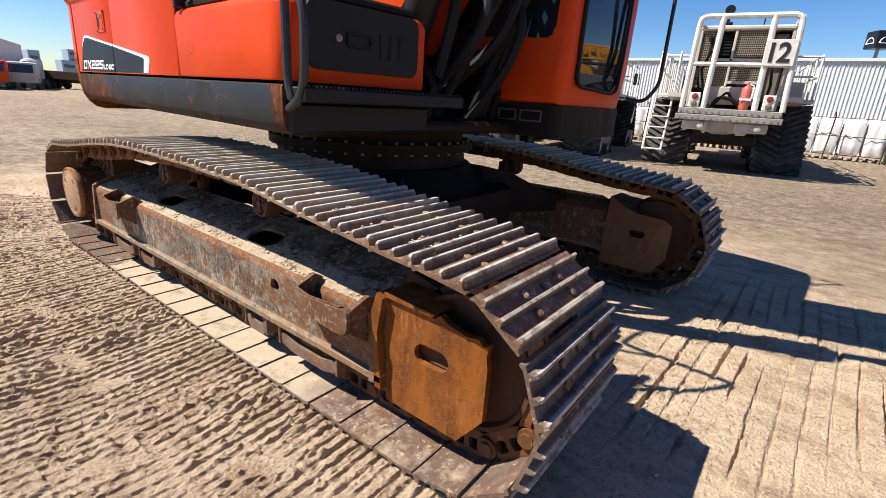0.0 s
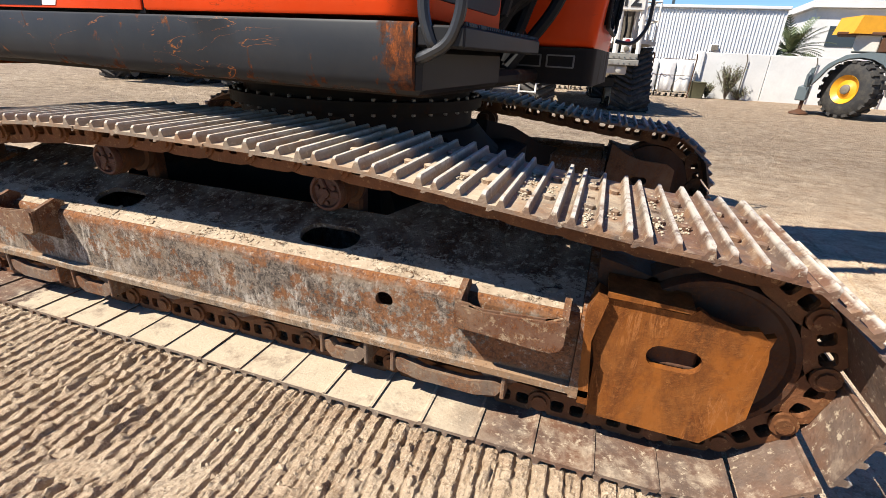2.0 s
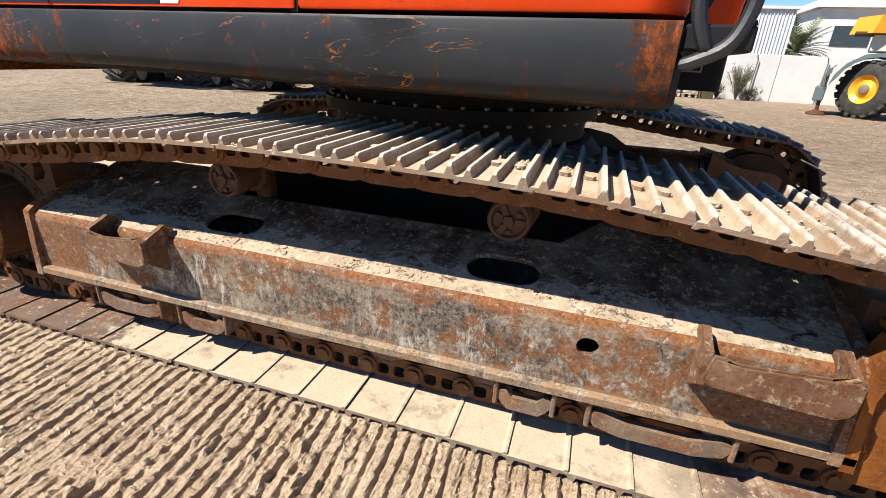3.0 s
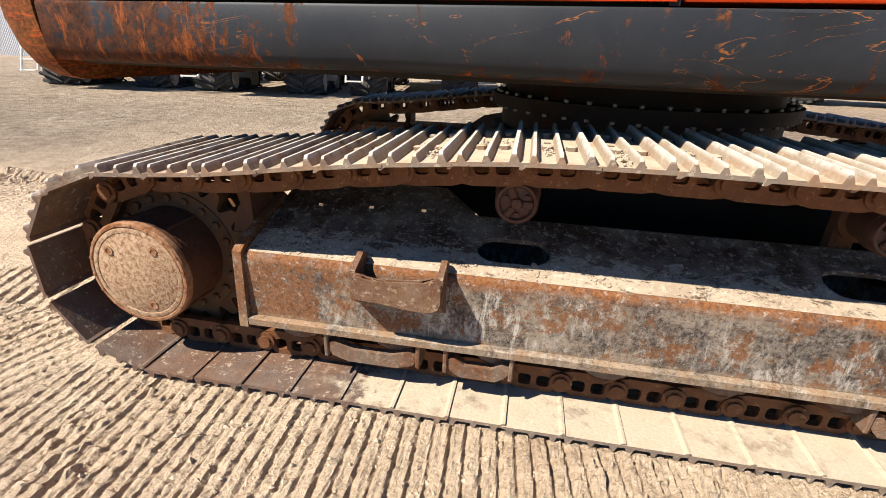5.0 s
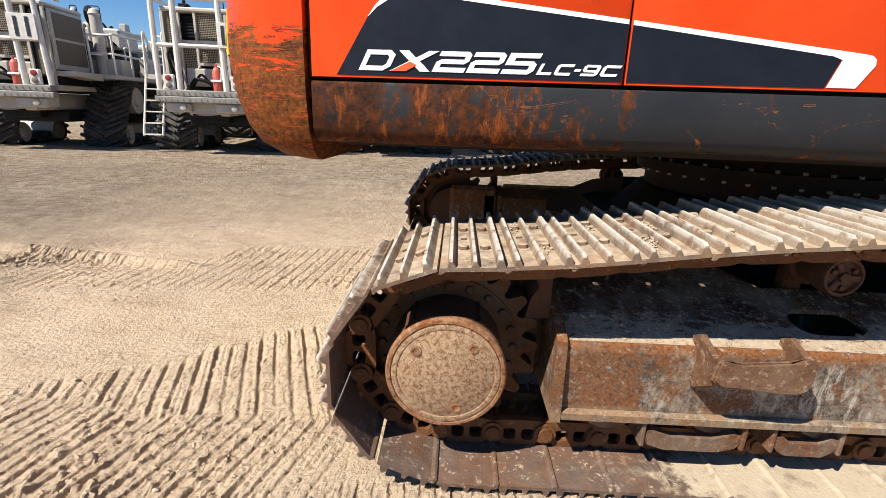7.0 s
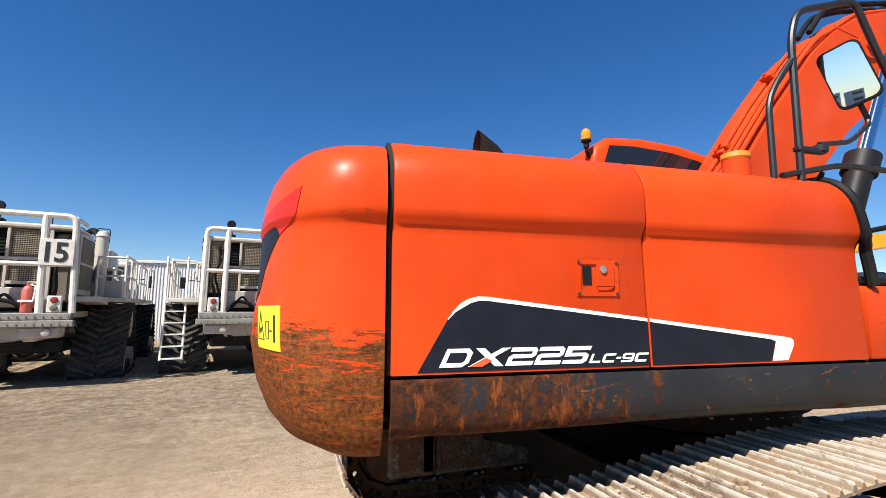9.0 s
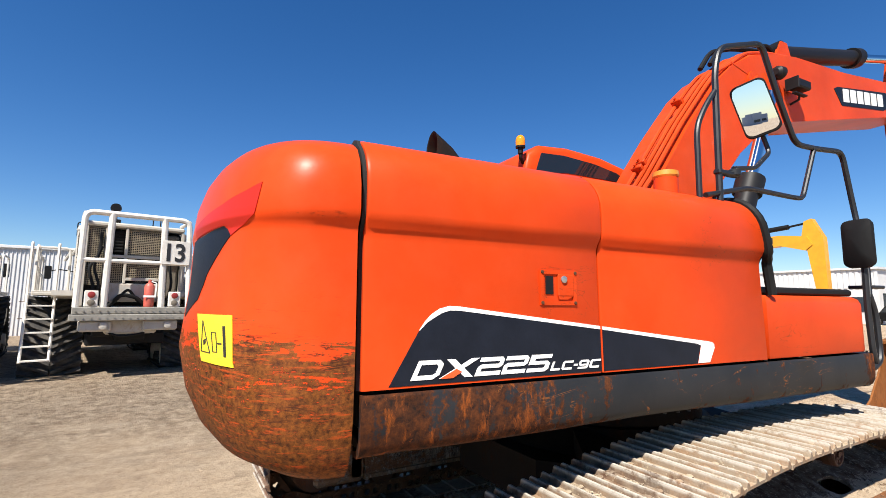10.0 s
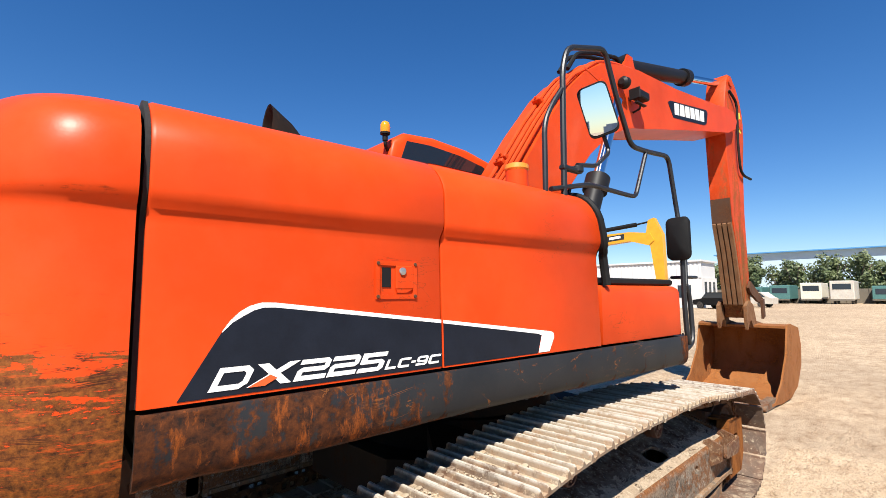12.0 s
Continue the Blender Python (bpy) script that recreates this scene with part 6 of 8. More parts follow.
cyl(b, (5.80, -0.17, 4.93), (5.80, 0.16, 4.93), 0.075, n=20)
cyl(b, (5.96, -0.165, 1.22), (5.96, 0.155, 1.22), 0.075, n=18)
house("arm_pin", b, arm_paint, parent=arm)
b = nb()
tube(b, [(5.70, -0.17, 4.75), (5.92, -0.20, 4.6), (5.85, -0.20, 3.9), (5.88, -0.20, 3.50), (6.05, -0.19, 3.42), (6.42, -0.18, 3.42)], 0.020, 8, 0.12)
house("arm_hose", b, black_rubber, parent=arm)
b = nb()
prism(b, [(5.70, 4.15), (5.86, 4.12), (5.92, 4.3), (5.86, 4.48), (5.74, 4.45)], "y", -0.1535, -0.1505, Matrix.Translation((0.32, 0, 0.03)))
house("caution_decal", b, yellow_decal, parent=arm)
b = nb()
tube(b, [(6.08, 0.0, 3.9), (6.22, 0.0, 2.6), (6.14, 0.0, 1.42)], 0.075, 14)
house("bucket_cylinder", b, dark_paint, "black bucket cylinder along the arm", parent=arm)
for y in (-0.20, 0.17):
    b = nb()
    prism(b, [(5.92, 1.62), (5.98, 1.54), (6.30, 1.40), (6.52, 1.36), (6.56, 1.44), (6.32, 1.56), (6.02, 1.72)], "y", y, y + 0.035)
    prism(b, [(6.40, 1.42), (6.50, 1.44), (6.50, 1.16), (6.40, 1.12)], "y", y - 0.036, y - 0.001)
    house("bucket_link", b, rust_dark, "rusty bucket linkage", parent=arm)

BK = [(5.20, 0.02), (5.55, -0.01), (6.0, 0.01), (6.38, 0.13), (6.64, 0.42), (6.70, 0.72), (6.62, 0.98), (6.20, 1.06), (5.98, 1.04)]
b = nb()
out = [Vector((x, 0, z)) for x, z in BK]
inn = []
for i, p in enumerate(out):
    d = (out[min(i + 1, len(out) - 1)] - out[max(i - 1, 0)]).normalized()
    inn.append(p + Vector((-d.z, 0, d.x)) * 0.035)
prism(b, [(p.x, p.z) for p in out] + [(p.x, p.z) for p in reversed(inn)], "y", -0.60, 0.60)
bucket = house("bucket", b, bucket_rust, "rusty brown digging bucket resting on the ground")
for y in (-0.625, 0.6005):
    b = nb()
    prism(b, [(5.20, 0.015), (5.55, -0.015), (6.0, 0.005), (6.38, 0.125), (6.65, 0.415), (6.715, 0.72), (6.63, 0.99), (6.20, 1.07), (6.06, 1.05), (5.90, 0.62), (5.58, 0.25)], "y", y, y + 0.0245)
    house("side_plate", b, bucket_rust, "rusty bucket side plate", parent=bucket)
b = nb()
box(b, 5.12, 5.42, -0.62, 0.62, 0.0, 0.05, 0.01)
house("cutting_edge", b, bucket_rust, parent=bucket)
for i in range(5):
    y = -0.56 + i * 0.28
    b = nb()
    prism(b, [(5.34, 0.10), (5.34, -0.01), (4.86, -0.015), (4.83, 0.010), (5.02, 0.085)], "y", y - 0.055, y + 0.055)
    house("tooth", b, guide_steel, "worn pale steel tooth", parent=bucket)
for y in (-0.21, 0.17):
    b = nb()
    prism(b, [(5.74, 0.98), (5.70, 1.10), (5.72, 1.34), (5.84, 1.42), (6.02, 1.36), (6.12, 1.10), (6.42, 1.05), (6.62, 0.97), (6.20, 0.985), (5.98, 1.00), (5.90, 1.12), (5.82, 1.10)], "y", y, y + 0.045)
    house("bucket_ear", b, guard_rust, parent=bucket)


# dark brackets and hoses beside the boom foot
for y in (-0.36, 0.24):
    b = nb()
    prism(b, [(0.10, 1.06), (0.86, 1.06), (0.92, 1.30), (0.80, 1.48), (0.50, 1.72), (0.22, 1.80), (0.06, 1.62)], "y", y, y + 0.05)
    house("boom_foot_bracket", b, dark_frame, "dark boom foot bracket")
for pts in ([(0.95, -0.35, 1.35), (1.05, -0.32, 1.75), (0.85, -0.20, 2.1), (0.9, -0.2, 2.5)], [(0.85, -0.25, 1.30), (1.15, -0.2, 1.6), (1.0, -0.05, 2.1), (1.1, -0.1, 2.55)],
            [(0.8, -0.1, 1.3), (1.1, -0.02, 1.55), (1.15, 0.1, 1.9), (0.8, 0.2, 2.2)], [(0.6, -0.36, 1.3), (0.8, -0.36, 1.6), (0.6, -0.3, 2.0), (0.4, -0.28, 2.3)],
            [(0.88, 0.05, 1.15), (0.98, 0.10, 1.50), (1.08, 0.16, 1.75), (1.28, 0.22, 2.05), (1.55, 0.20, 2.6)], [(0.86, 0.12, 1.15), (0.94, 0.17, 1.55), (1.02, 0.23, 1.80), (1.22, 0.27, 2.10), (1.50, 0.26, 2.7)], [(0.84, 0.20, 1.15), (0.90, 0.25, 1.45), (0.97, 0.30, 1.70), (1.10, 0.31, 2.05), (1.30, 0.30, 2.6)],
            [(0.90, -0.02, 1.12), (1.12, 0.04, 1.42), (1.17, 0.10, 1.66), (1.02, 0.15, 1.84), (0.92, 0.18, 2.2)], [(0.80, -0.20, 1.14), (0.98, -0.14, 1.48), (1.06, -0.08, 1.70), (1.20, -0.02, 2.0), (1.50, 0.0, 2.6)]):
    b = nb()
    tube(b, pts, 0.031, 8, 0.2)
    house("hydraulic_hose", b, black_rubber, "black hydraulic hose")

# ---- tracked trucks parked in a row ----
def belt_path(n=132):
    """Outline of a triangular rubber track as (y, z) points at even steps."""
    circ = [(-0.66, 0.30, 0.28), (0.66, 0.30, 0.28), (0.0, 1.13, 0.38)]
    pts = []
    for (cx, cz, r), a0, a1 in ((circ[1], -90, 35), (circ[2], 35, 145), (circ[0], 145, 270)):
        for i in range(13):
            a = radians(a0 + (a1 - a0) * i / 12)
            pts.append((cx + r * math.cos(a), cz + r * math.sin(a)))
    p = np.array(pts + [pts[0]])
    d = np.r_[0, np.cumsum(np.hypot(*np.diff(p, axis=0).T))]
    s = np.linspace(0, d[-1], n + 1)[:-1]
    return [(float(np.interp(k, d, p[:, 0])), float(np.interp(k, d, p[:, 1]))) for k in s]


def track_unit(parent, cx, cy):
    path = belt_path()
    n = len(path)
    w = 0.485
    bm = nb()
    out, inn = [], []
    for i, p in enumerate(path):
        a, c = path[i - 1], path[(i + 1) % n]
        d = Vector((c[0] - a[0], c[1] - a[1])).normalized()
        nrm = Vector((d.y, -d.x))
        out.append((p[0], p[1], nrm, d))
    rings = []
    for p in out:
        rings.append([(cx - w, cy + p[0], p[1]), (cx + w, cy + p[0], p[1]), (cx + w, cy + p[0] - p[2].x * 0.035, p[1] - p[2].y * 0.035), (cx - w, cy + p[0] - p[2].x * 0.035, p[1] - p[2].y * 0.035)])
    rings.append(rings[0])
    loft(bm, rings, True, False)
    belt_bm, bm = bm, nb()
    for i in range(0, n, 4):
        y, z, nrm, d = out[i]
        for s in (-1, 1):
            q = []
            for u, lead, hw in ((0.015, 0.10, 0.034), (w + 0.015, -0.16, 0.028)):
                for side in (-hw, hw):
                    k = lead + side
                    q.append((cx + s * u, cy + y + d.x * k, z + d.y * k))
            base = [bm.verts.new(Vector(v)) for v in (q[0], q[1], q[3], q[2])]
            top = [bm.verts.new(v.co + Vector((0, nrm.x, nrm.y)) * 0.080) for v in base]
            bm.faces.new(top)
            for k in range(4):
                bm.faces.new((base[k], base[(k + 1) % 4], top[(k + 1) % 4], top[k]))
    lugs, bm = bm, belt_bm
    belt = part("rubber_track", bm, tyre_mat, parent, "dusty black rubber track with chevron lugs")
    tagged(part("lug_tread", lugs, tyre_mat, belt), kind="stuff")
    for y, z, r, nm in ((-0.66, 0.30, 0.24, "idler_disc"), (0.66, 0.30, 0.24, "idler_disc"), (0.0, 1.13, 0.33, "drive_disc"), (-0.2, 0.17, 0.12, "road_wheel"), (0.2, 0.17, 0.12, "road_wheel")):
        bm = nb()
        lathe(bm, (cx - 0.47, cy + y, z), (1, 0, 0), [(0.0, 0.05), (0.0, r * 0.45), (0.05, r * 0.5), (0.02, r), (0.92, r), (0.89, r * 0.5), (0.94, r * 0.45), (0.94, 0.05)], 20)
        part(nm, bm, white_paint if nm != "road_wheel" else tyre_mat, belt, "dusty steel wheel disc")


def wire_screen(x0, x1, z0, z1, y, step=0.036):
    bm = nb()
    for i in range(int((x1 - x0) / step) + 1):
        x = x0 + i * step
        box(bm, x - 0.006, x + 0.006, y, y + 0.008, z0, z1)
    for i in range(int((z1 - z0) / step) + 1):
        z = z0 + i * step
        box(bm, x0, x1, y - 0.009, y - 0.001, z - 0.006, z + 0.006)
    return bm


def build_truck():
    """Rear bumper at y = -2.25, rear crawlers round y = 0, cab at the far end."""
    tr = thing("off_road_truck", "white tracked off-road service truck with rear guard cage", "truck", "parked off-road trucks")
    for cx in (-1.215, 1.215):
        for cy in (0.0, 4.6):
            track_unit(tr, cx, cy)
    b = nb()
    box(b, -0.45, 0.45, -2.0, 5.6, 0.86, 1.24, 0.04)
    box(b, -0.72, 0.72, -0.2, 0.2, 0.62, 0.92, 0.05)
    box(b, -0.72, 0.72, 4.4, 4.8, 0.62, 0.92, 0.05)
    part("chassis", b, white_paint, tr, "dusty white chassis beams")
    for x0, x1 in ((-0.86, -0.34), (0.18, 0.80)):
        b = nb()
        box(b, x0, x1, -2.16, -1.72, 0.93, 1.139, 0.03)
        lathe(b, ((x0 + x1) / 2 + 0.12, -2.16, 1.04), (0, -1, 0), [(0, 0.075), (0.05, 0.07), (0.06, 0.03)], 14)
        part("tow_box", b, white_paint, tr, "dusty box under the bumper")
    b = nb()
    tube(b, [(-0.5, -1.9, 0.95), (-0.2, -2.05, 0.82), (0.2, -2.0, 0.86), (0.4, -1.8, 1.0)], 0.025, 6, 0.1)
    box(b, -0.62, -0.30, -1.7, -1.4, 0.80, 0.93, 0.02)
    box(b, -0.25, 0.30, -1.65, -1.4, 0.70, 0.86, 0.02)
    box(b, -0.70, 0.70, -1.35, 5.0, 0.60, 0.855, 0.03)
    part("underside_gear", b, dark_paint, tr, "greasy hoses and brackets under the bumper")
    b = nb()
    box(b, -0.98, 0.98, -2.24, -2.08, 1.27, 1.40, 0.012)
    box(b, -1.02, 1.02, -2.26, -2.06, 1.14, 1.262, 0.012)
    for i in range(16):
        for z in (1.335, 1.20):
            cyl(b, (-0.93 + i * 0.124, -2.24, z), (-0.93 + i * 0.124, -2.275, z), 0.016, n=6)
    part("rear_bumper", b, bumper_paint, tr, "bolted grey steel rear bumper")
    # guard cage of white tubes
    for pts, r in (([(-0.93, -2.16, 1.40), (-0.90, -2.16, 3.25), (0.90, -2.16, 3.25), (0.97, -2.16, 1.40)], 0.056), ([(-0.50, -2.16, 1.40), (-0.47, -2.16, 3.25)], 0.062), ([(0.47, -2.16, 1.40), (0.44, -2.16, 3.25)], 0.062), ([(-0.92, -2.16, 2.31), (0.95, -2.16, 2.31)], 0.045),
                   ([(-0.90, -2.16, 3.22), (-0.90, -1.3, 3.22)], 0.04), ([(0.90, -2.16, 3.22), (0.90, -1.3, 3.22)], 0.04)):
        b = nb()
        tube(b, pts, r, 10, 0.16)
        part("cage_tube", b, cage_white, tr)
    # engine bay behind the cage
    b = nb()
    box(b, -0.84, 0.84, -1.55, -0.45, 1.25, 3.02, 0.03)
    part("engine_core", b, dark_paint, tr, "dark oily engine bay")
    b = nb()
    box(b, -0.88, 0.88, -1.80, 1.2, 1.30, 1.42, 0.01)
    box(b, -0.46, 0.44, -1.84, -1.56, 1.50, 1.88, 0.02)
    box(b, -0.88, 0.88, -1.86, -0.42, 3.021, 3.12, 0.03)
    box(b, -0.88, -0.841, -1.80, -0.45, 1.42, 3.02)
    part("engine_housing", b, white_paint, tr, "dusty white engine housing")
    for x0, x1, z0, z1 in ((-0.88, -0.82, 1.42, 3.02), (-0.54, -0.49, 1.42, 3.02), (0.44, 0.50, 1.42, 3.02), (0.82, 0.88, 1.42, 3.02), (-0.20, -0.15, 1.88, 3.02), (-0.49, 0.44, 2.40, 2.46), (-0.15, 0.44, 1.94, 2.0)):
        b = nb()
        box(b, x0, x1, -1.84, -1.78, z0, z1, 0.006)
        part("bay_frame", b, white_paint, tr)
    for x0, x1, z0, z1 in ((-0.81, -0.55, 2.35, 3.0), (-0.14, 0.43, 2.47, 3.0), (-0.48, -0.21, 1.9, 2.38), (-0.14, 0.43, 2.0, 2.38), (-0.81, -0.55, 1.85, 2.28)):
        part("grille", wire_screen(x0, x1, z0, z1, -1.79), screen_tan, tr, "tan wire screen")
    b = nb()
    box(b, -0.47, -0.22, -1.72, -1.5, 2.5, 2.98, 0.03)
    for k in range(7):
        box(b, -0.46, -0.22, -1.76, -1.725, 2.52 + k * 0.066, 2.56 + k * 0.066, 0.008)
    part("cooler", b, black_rubber, tr, "black finned cooler")
    b = nb()
    box(b, 0.52, 0.80, -1.78, -1.5, 1.6, 2.95, 0.04)
    part("filter_box", b, mesh_grey, tr, "brown-grey filter box")
    for pts, r in (([(-0.80, -1.95, 1.45), (-0.66, -2.0, 1.75), (-0.78, -1.95, 2.15), (-0.62, -1.88, 2.45), (-0.60, -1.85, 2.9)], 0.03), ([(-0.72, -1.95, 1.45), (-0.58, -2.02, 1.8), (-0.70, -1.95, 2.2), (-0.58, -1.9, 2.6)], 0.026),
                   ([(-0.40, -1.95, 1.42), (-0.22, -2.02, 1.66), (0.05, -2.0, 1.60), (0.22, -1.95, 1.42)], 0.04), ([(-0.35, -1.9, 1.45), (-0.10, -1.98, 1.78), (0.1, -1.9, 1.5)], 0.028), ([(0.60, -1.95, 1.45), (0.66, -2.0, 1.9), (0.60, -1.95, 2.3), (0.76, -1.9, 2.9)], 0.028)):
        b = nb()
        tube(b, pts, r, 8, 0.1)
        part("hose", b, black_rubber, tr, "black hydraulic hose")
    b = nb()
    lathe(b, (0.26, -2.06, 1.405), (0, 0, 1), [(0, 0.085), (0.02, 0.092), (0.42, 0.092), (0.48, 0.06), (0.50, 0.03), (0.56, 0.03)], 16)
    fe = part("fire_extinguisher", b, red_paint, tr, "faded red fire extinguisher")
    b = nb()
    tube(b, [(0.26, -2.06, 1.93), (0.38, -2.10, 1.90), (0.36, -2.14, 1.60)], 0.012, 6, 0.04)
    box(b, 0.15, 0.37, -2.165, -2.155, 1.60, 1.64)
    part("strap", b, white_decal, fe)
    for x in (-0.70, 0.70):
        b = nb()
        box(b, x - 0.11, x + 0.11, -2.23, -2.15, 1.405, 1.72, 0.015)
        lamp = part("tail_light", b, cage_white, tr, "white tail light housing")
        for z, mt, nm in ((1.64, dull_red, "red_lens"), (1.49, mesh_grey, "clear_lens")):
            c = nb()
            lathe(c, (x, -2.23, z), (0, -1, 0), [(0, 0.062), (0.02, 0.058), (0.03, 0.03)], 16)
            part(nm, c, mt, lamp)
    b = nb()
    box(b, 0.40, 0.93, -2.245, -2.222, 2.29, 2.79, 0.004)
    part("number_board", b, cage_white, tr, "white fleet number board")
    # side panels with dark louvres
    for sx in (-1, 1):
        b = nb()
        box(b, sx * 0.90 - 0.03, sx * 0.90 + 0.03, -1.75, -0.55, 1.75, 3.0, 0.01)
        side = part("side_panel", b, white_paint, tr, "white engine side panel")
        for z0, z1 in ((1.86, 2.36), (2.41, 2.93)):
            b = nb()
            x = sx * 0.935
            box(b, x - 0.008, x + 0.008, -1.68, -0.62, z0, z1)
            for k in range(9):
                zz = z0 + 0.03 + k * (z1 - z0 - 0.06) / 8
                box(b, x - 0.02, x + 0.02, -1.67, -0.63, zz - 0.006, zz + 0.006)
            part("louvre", b, mesh_grey, side, "dark brown louvre panel")
    # decks with sloping fenders
    for sx in (-1, 1):
        b = nb()
        box(b, min(sx * 0.93, sx * 1.62), max(sx * 0.93, sx * 1.62), -0.75, 5.2, 1.62, 1.72, 0.01)
        prism(b, [(-1.80, 1.62), (-0.751, 1.56), (-0.751, 1.72), (-1.80, 1.72)], "x", min(sx * 0.89, sx * 1.30), max(sx * 0.89, sx * 1.30))
        part("side_deck", b, white_paint, tr, "white side platform")
        for pts in ([(sx * 1.58, -0.7, 1.72), (sx * 1.58, -0.7, 2.66), (sx * 1.58, 1.0, 2.66), (sx * 1.58, 1.0, 1.72)], [(sx * 1.58, -0.7, 2.20), (sx * 1.58, 1.0, 2.20)], [(sx * 1.58, 0.15, 1.72), (sx * 1.58, 0.15, 2.66)],
                    [(sx * 1.58, 1.5, 1.72), (sx * 1.58, 1.5, 2.62), (sx * 1.58, 3.2, 2.62), (sx * 1.58, 3.2, 1.72)], [(sx * 1.58, 1.5, 2.16), (sx * 1.58, 3.2, 2.16)], [(sx * 1.58, 3.7, 1.72), (sx * 1.58, 3.7, 2.7), (sx * 1.58, 5.0, 2.7), (sx * 1.58, 5.0, 1.72)], [(sx * 1.58, -0.7, 2.62), (sx * 1.05, -0.7, 2.62), (sx * 1.05, -0.7, 1.72)]):
            b = nb()
            tube(b, pts, 0.026, 7, 0.10)
            part("railing", b, cage_white, tr)
    b = nb()
    box(b, 1.02, 1.45, -0.1, 0.5, 1.72, 2.12, 0.02)
    part("tool_chest", b, white_paint, tr, "white deck chest")
    b = nb()
    for x in (-1.66, -1.24):
        tube(b, [(x, -1.62, 0.36), (x, -1.12, 1.74), (x, -1.02, 2.72), (x, -0.7, 2.3)], 0.026, 7, 0.10)
    part("ladder_rail", b, cage_white, tr, "white ladder rails")
    for i in range(6):
        k = i / 5
        b = nb()
        box(b, -1.65, -1.25, -1.62 + 0.48 * k - 0.07, -1.62 + 0.48 * k + 0.07, 0.38 + 1.28 * k, 0.405 + 1.28 * k)
        part("ladder_step", b, cage_white, tr)
    # stacks, tanks, lift frame and driver cab
    for x, y, h, r in ((0.98, -0.05, 3.12, 0.13), (0.55, -0.12, 3.10, 0.08), (-0.85, 0.30, 3.12, 0.11)):
        b = nb()
        cyl(b, (x, y, 1.7), (x, y, h), r, n=16)
        lathe(b, (x, y, h), (0, 0, 1), [(0, r * 1.0), (0.04, r * 1.15), (0.14, r * 0.8), (0.17, 0.03)], 16)
        st = part("air_intake", b, white_paint, tr, "white air intake stack")
        b = nb()
        tube(b, [(x - r, y, h - 0.1), (x - r, y, h + 0.22), (x + r, y, h + 0.22), (x + r, y, h - 0.1)], 0.012, 6, 0.06)
        part("stack_guard", b, black_rubber, st)
    b = nb()
    box(b, -0.6, 0.6, -0.3, 1.1, 1.3, 2.2, 0.05)
    box(b, -0.35, 0.30, 0.0, 0.9, 2.2, 2.7, 0.06)
    cyl(b, (-0.55, 0.5, 2.35), (0.6, 0.5, 2.35), 0.16, n=14)
    part("engine_block", b, mesh_grey, tr, "grey-brown engine block")
    b = nb()
    box(b, -0.75, 0.72, 1.15, 4.4, 1.25, 1.95, 0.05)
    box(b, 0.12, 0.90, 1.10, 2.15, 1.951, 2.44, 0.03)
    box(b, 0.30, 0.80, -0.20, 0.95, 1.75, 2.50, 0.04)
    box(b, -0.62, 0.10, 1.3, 2.3, 1.951, 2.55, 0.04)
    box(b, -0.55, 0.60, 3.0, 4.2, 1.951, 2.35, 0.06)
    part("pump_unit", b, dark_paint, tr, "dark oily pump unit on the deck")
    for x, y, z, w, h in ((0.78, -0.25, 1.72, 0.26, 0.36), (0.72, 0.42, 1.72, 0.30, 0.50), (-0.80, -0.30, 1.72, 0.24, 0.42), (-0.78, 1.25, 1.72, 0.30, 0.55), (0.86, 2.6, 1.72, 0.34, 0.62)):
        b = nb()
        box(b, x - w / 2, x + w / 2, y - w / 2, y + w / 2, z, z + h, 0.02)
        lathe(b, (x, y, z + h), (0, 0, 1), [(0, w * 0.30), (0.05, w * 0.28), (0.07, w * 0.12)], 12)
        part("valve_block", b, white_paint if w > 0.28 else mesh_grey, tr, "grimy valve block")
    for x, y, r, h in ((0.66, 0.20, 0.035, 2.95), (0.86, 0.62, 0.03, 2.75), (-0.70, 0.75, 0.035, 2.85), (0.35, 1.20, 0.045, 3.05), (-0.25, 2.75, 0.04, 3.15), (0.78, 3.4, 0.035, 2.9), (-0.82, 2.1, 0.035, 2.8), (0.95, 1.55, 0.03, 2.6)):
        b = nb()
        tube(b, [(x, y, 1.65), (x, y, h), (x - 0.16, y + 0.14, h + 0.05), (x - 0.30, y + 0.30, h - 0.25)], r, 8, 0.08)
        part("pipe_run", b, white_paint if r > 0.034 else mesh_grey, tr, "dusty bent pipe")
    for k in range(9):
        x0, y0 = -0.80 + 0.20 * k, -0.25 + 0.17 * ((k * 5) % 7)
        b = nb()
        tube(b, [(x0, y0, 1.74), (x0 + 0.10, y0 - 0.12, 2.20 + 0.05 * (k % 4)), (x0 - 0.05, y0 + 0.15, 2.62 + 0.06 * (k % 3)), (x0 + 0.12, y0 + 0.55, 2.45)], 0.028, 7, 0.12)
        part("hose", b, black_rubber, tr, "black hydraulic hose")
    b = nb()
    tube(b, [(0.98, -0.05, 3.02), (0.78, 0.10, 3.34), (0.48, 0.55, 3.22), (0.40, 1.0, 2.85)], 0.075, 10, 0.22)
    part("intake_hose", b, black_rubber, tr, "thick black intake hose")
    for pts in ([(1.05, -0.70, 2.20), (1.58, -0.70, 2.20)], [(1.05, -0.70, 2.62), (1.05, -0.10, 2.62), (1.05, -0.10, 1.72)], [(1.05, -0.70, 2.20), (1.05, -0.10, 2.20)], [(1.10, 0.9, 1.72), (1.10, 0.9, 2.5), (1.10, 2.2, 2.5), (1.10, 2.2, 1.72)]):
        b = nb()
        tube(b, pts, 0.024, 7, 0.08)
        part("railing", b, cage_white, tr)
    b = nb()
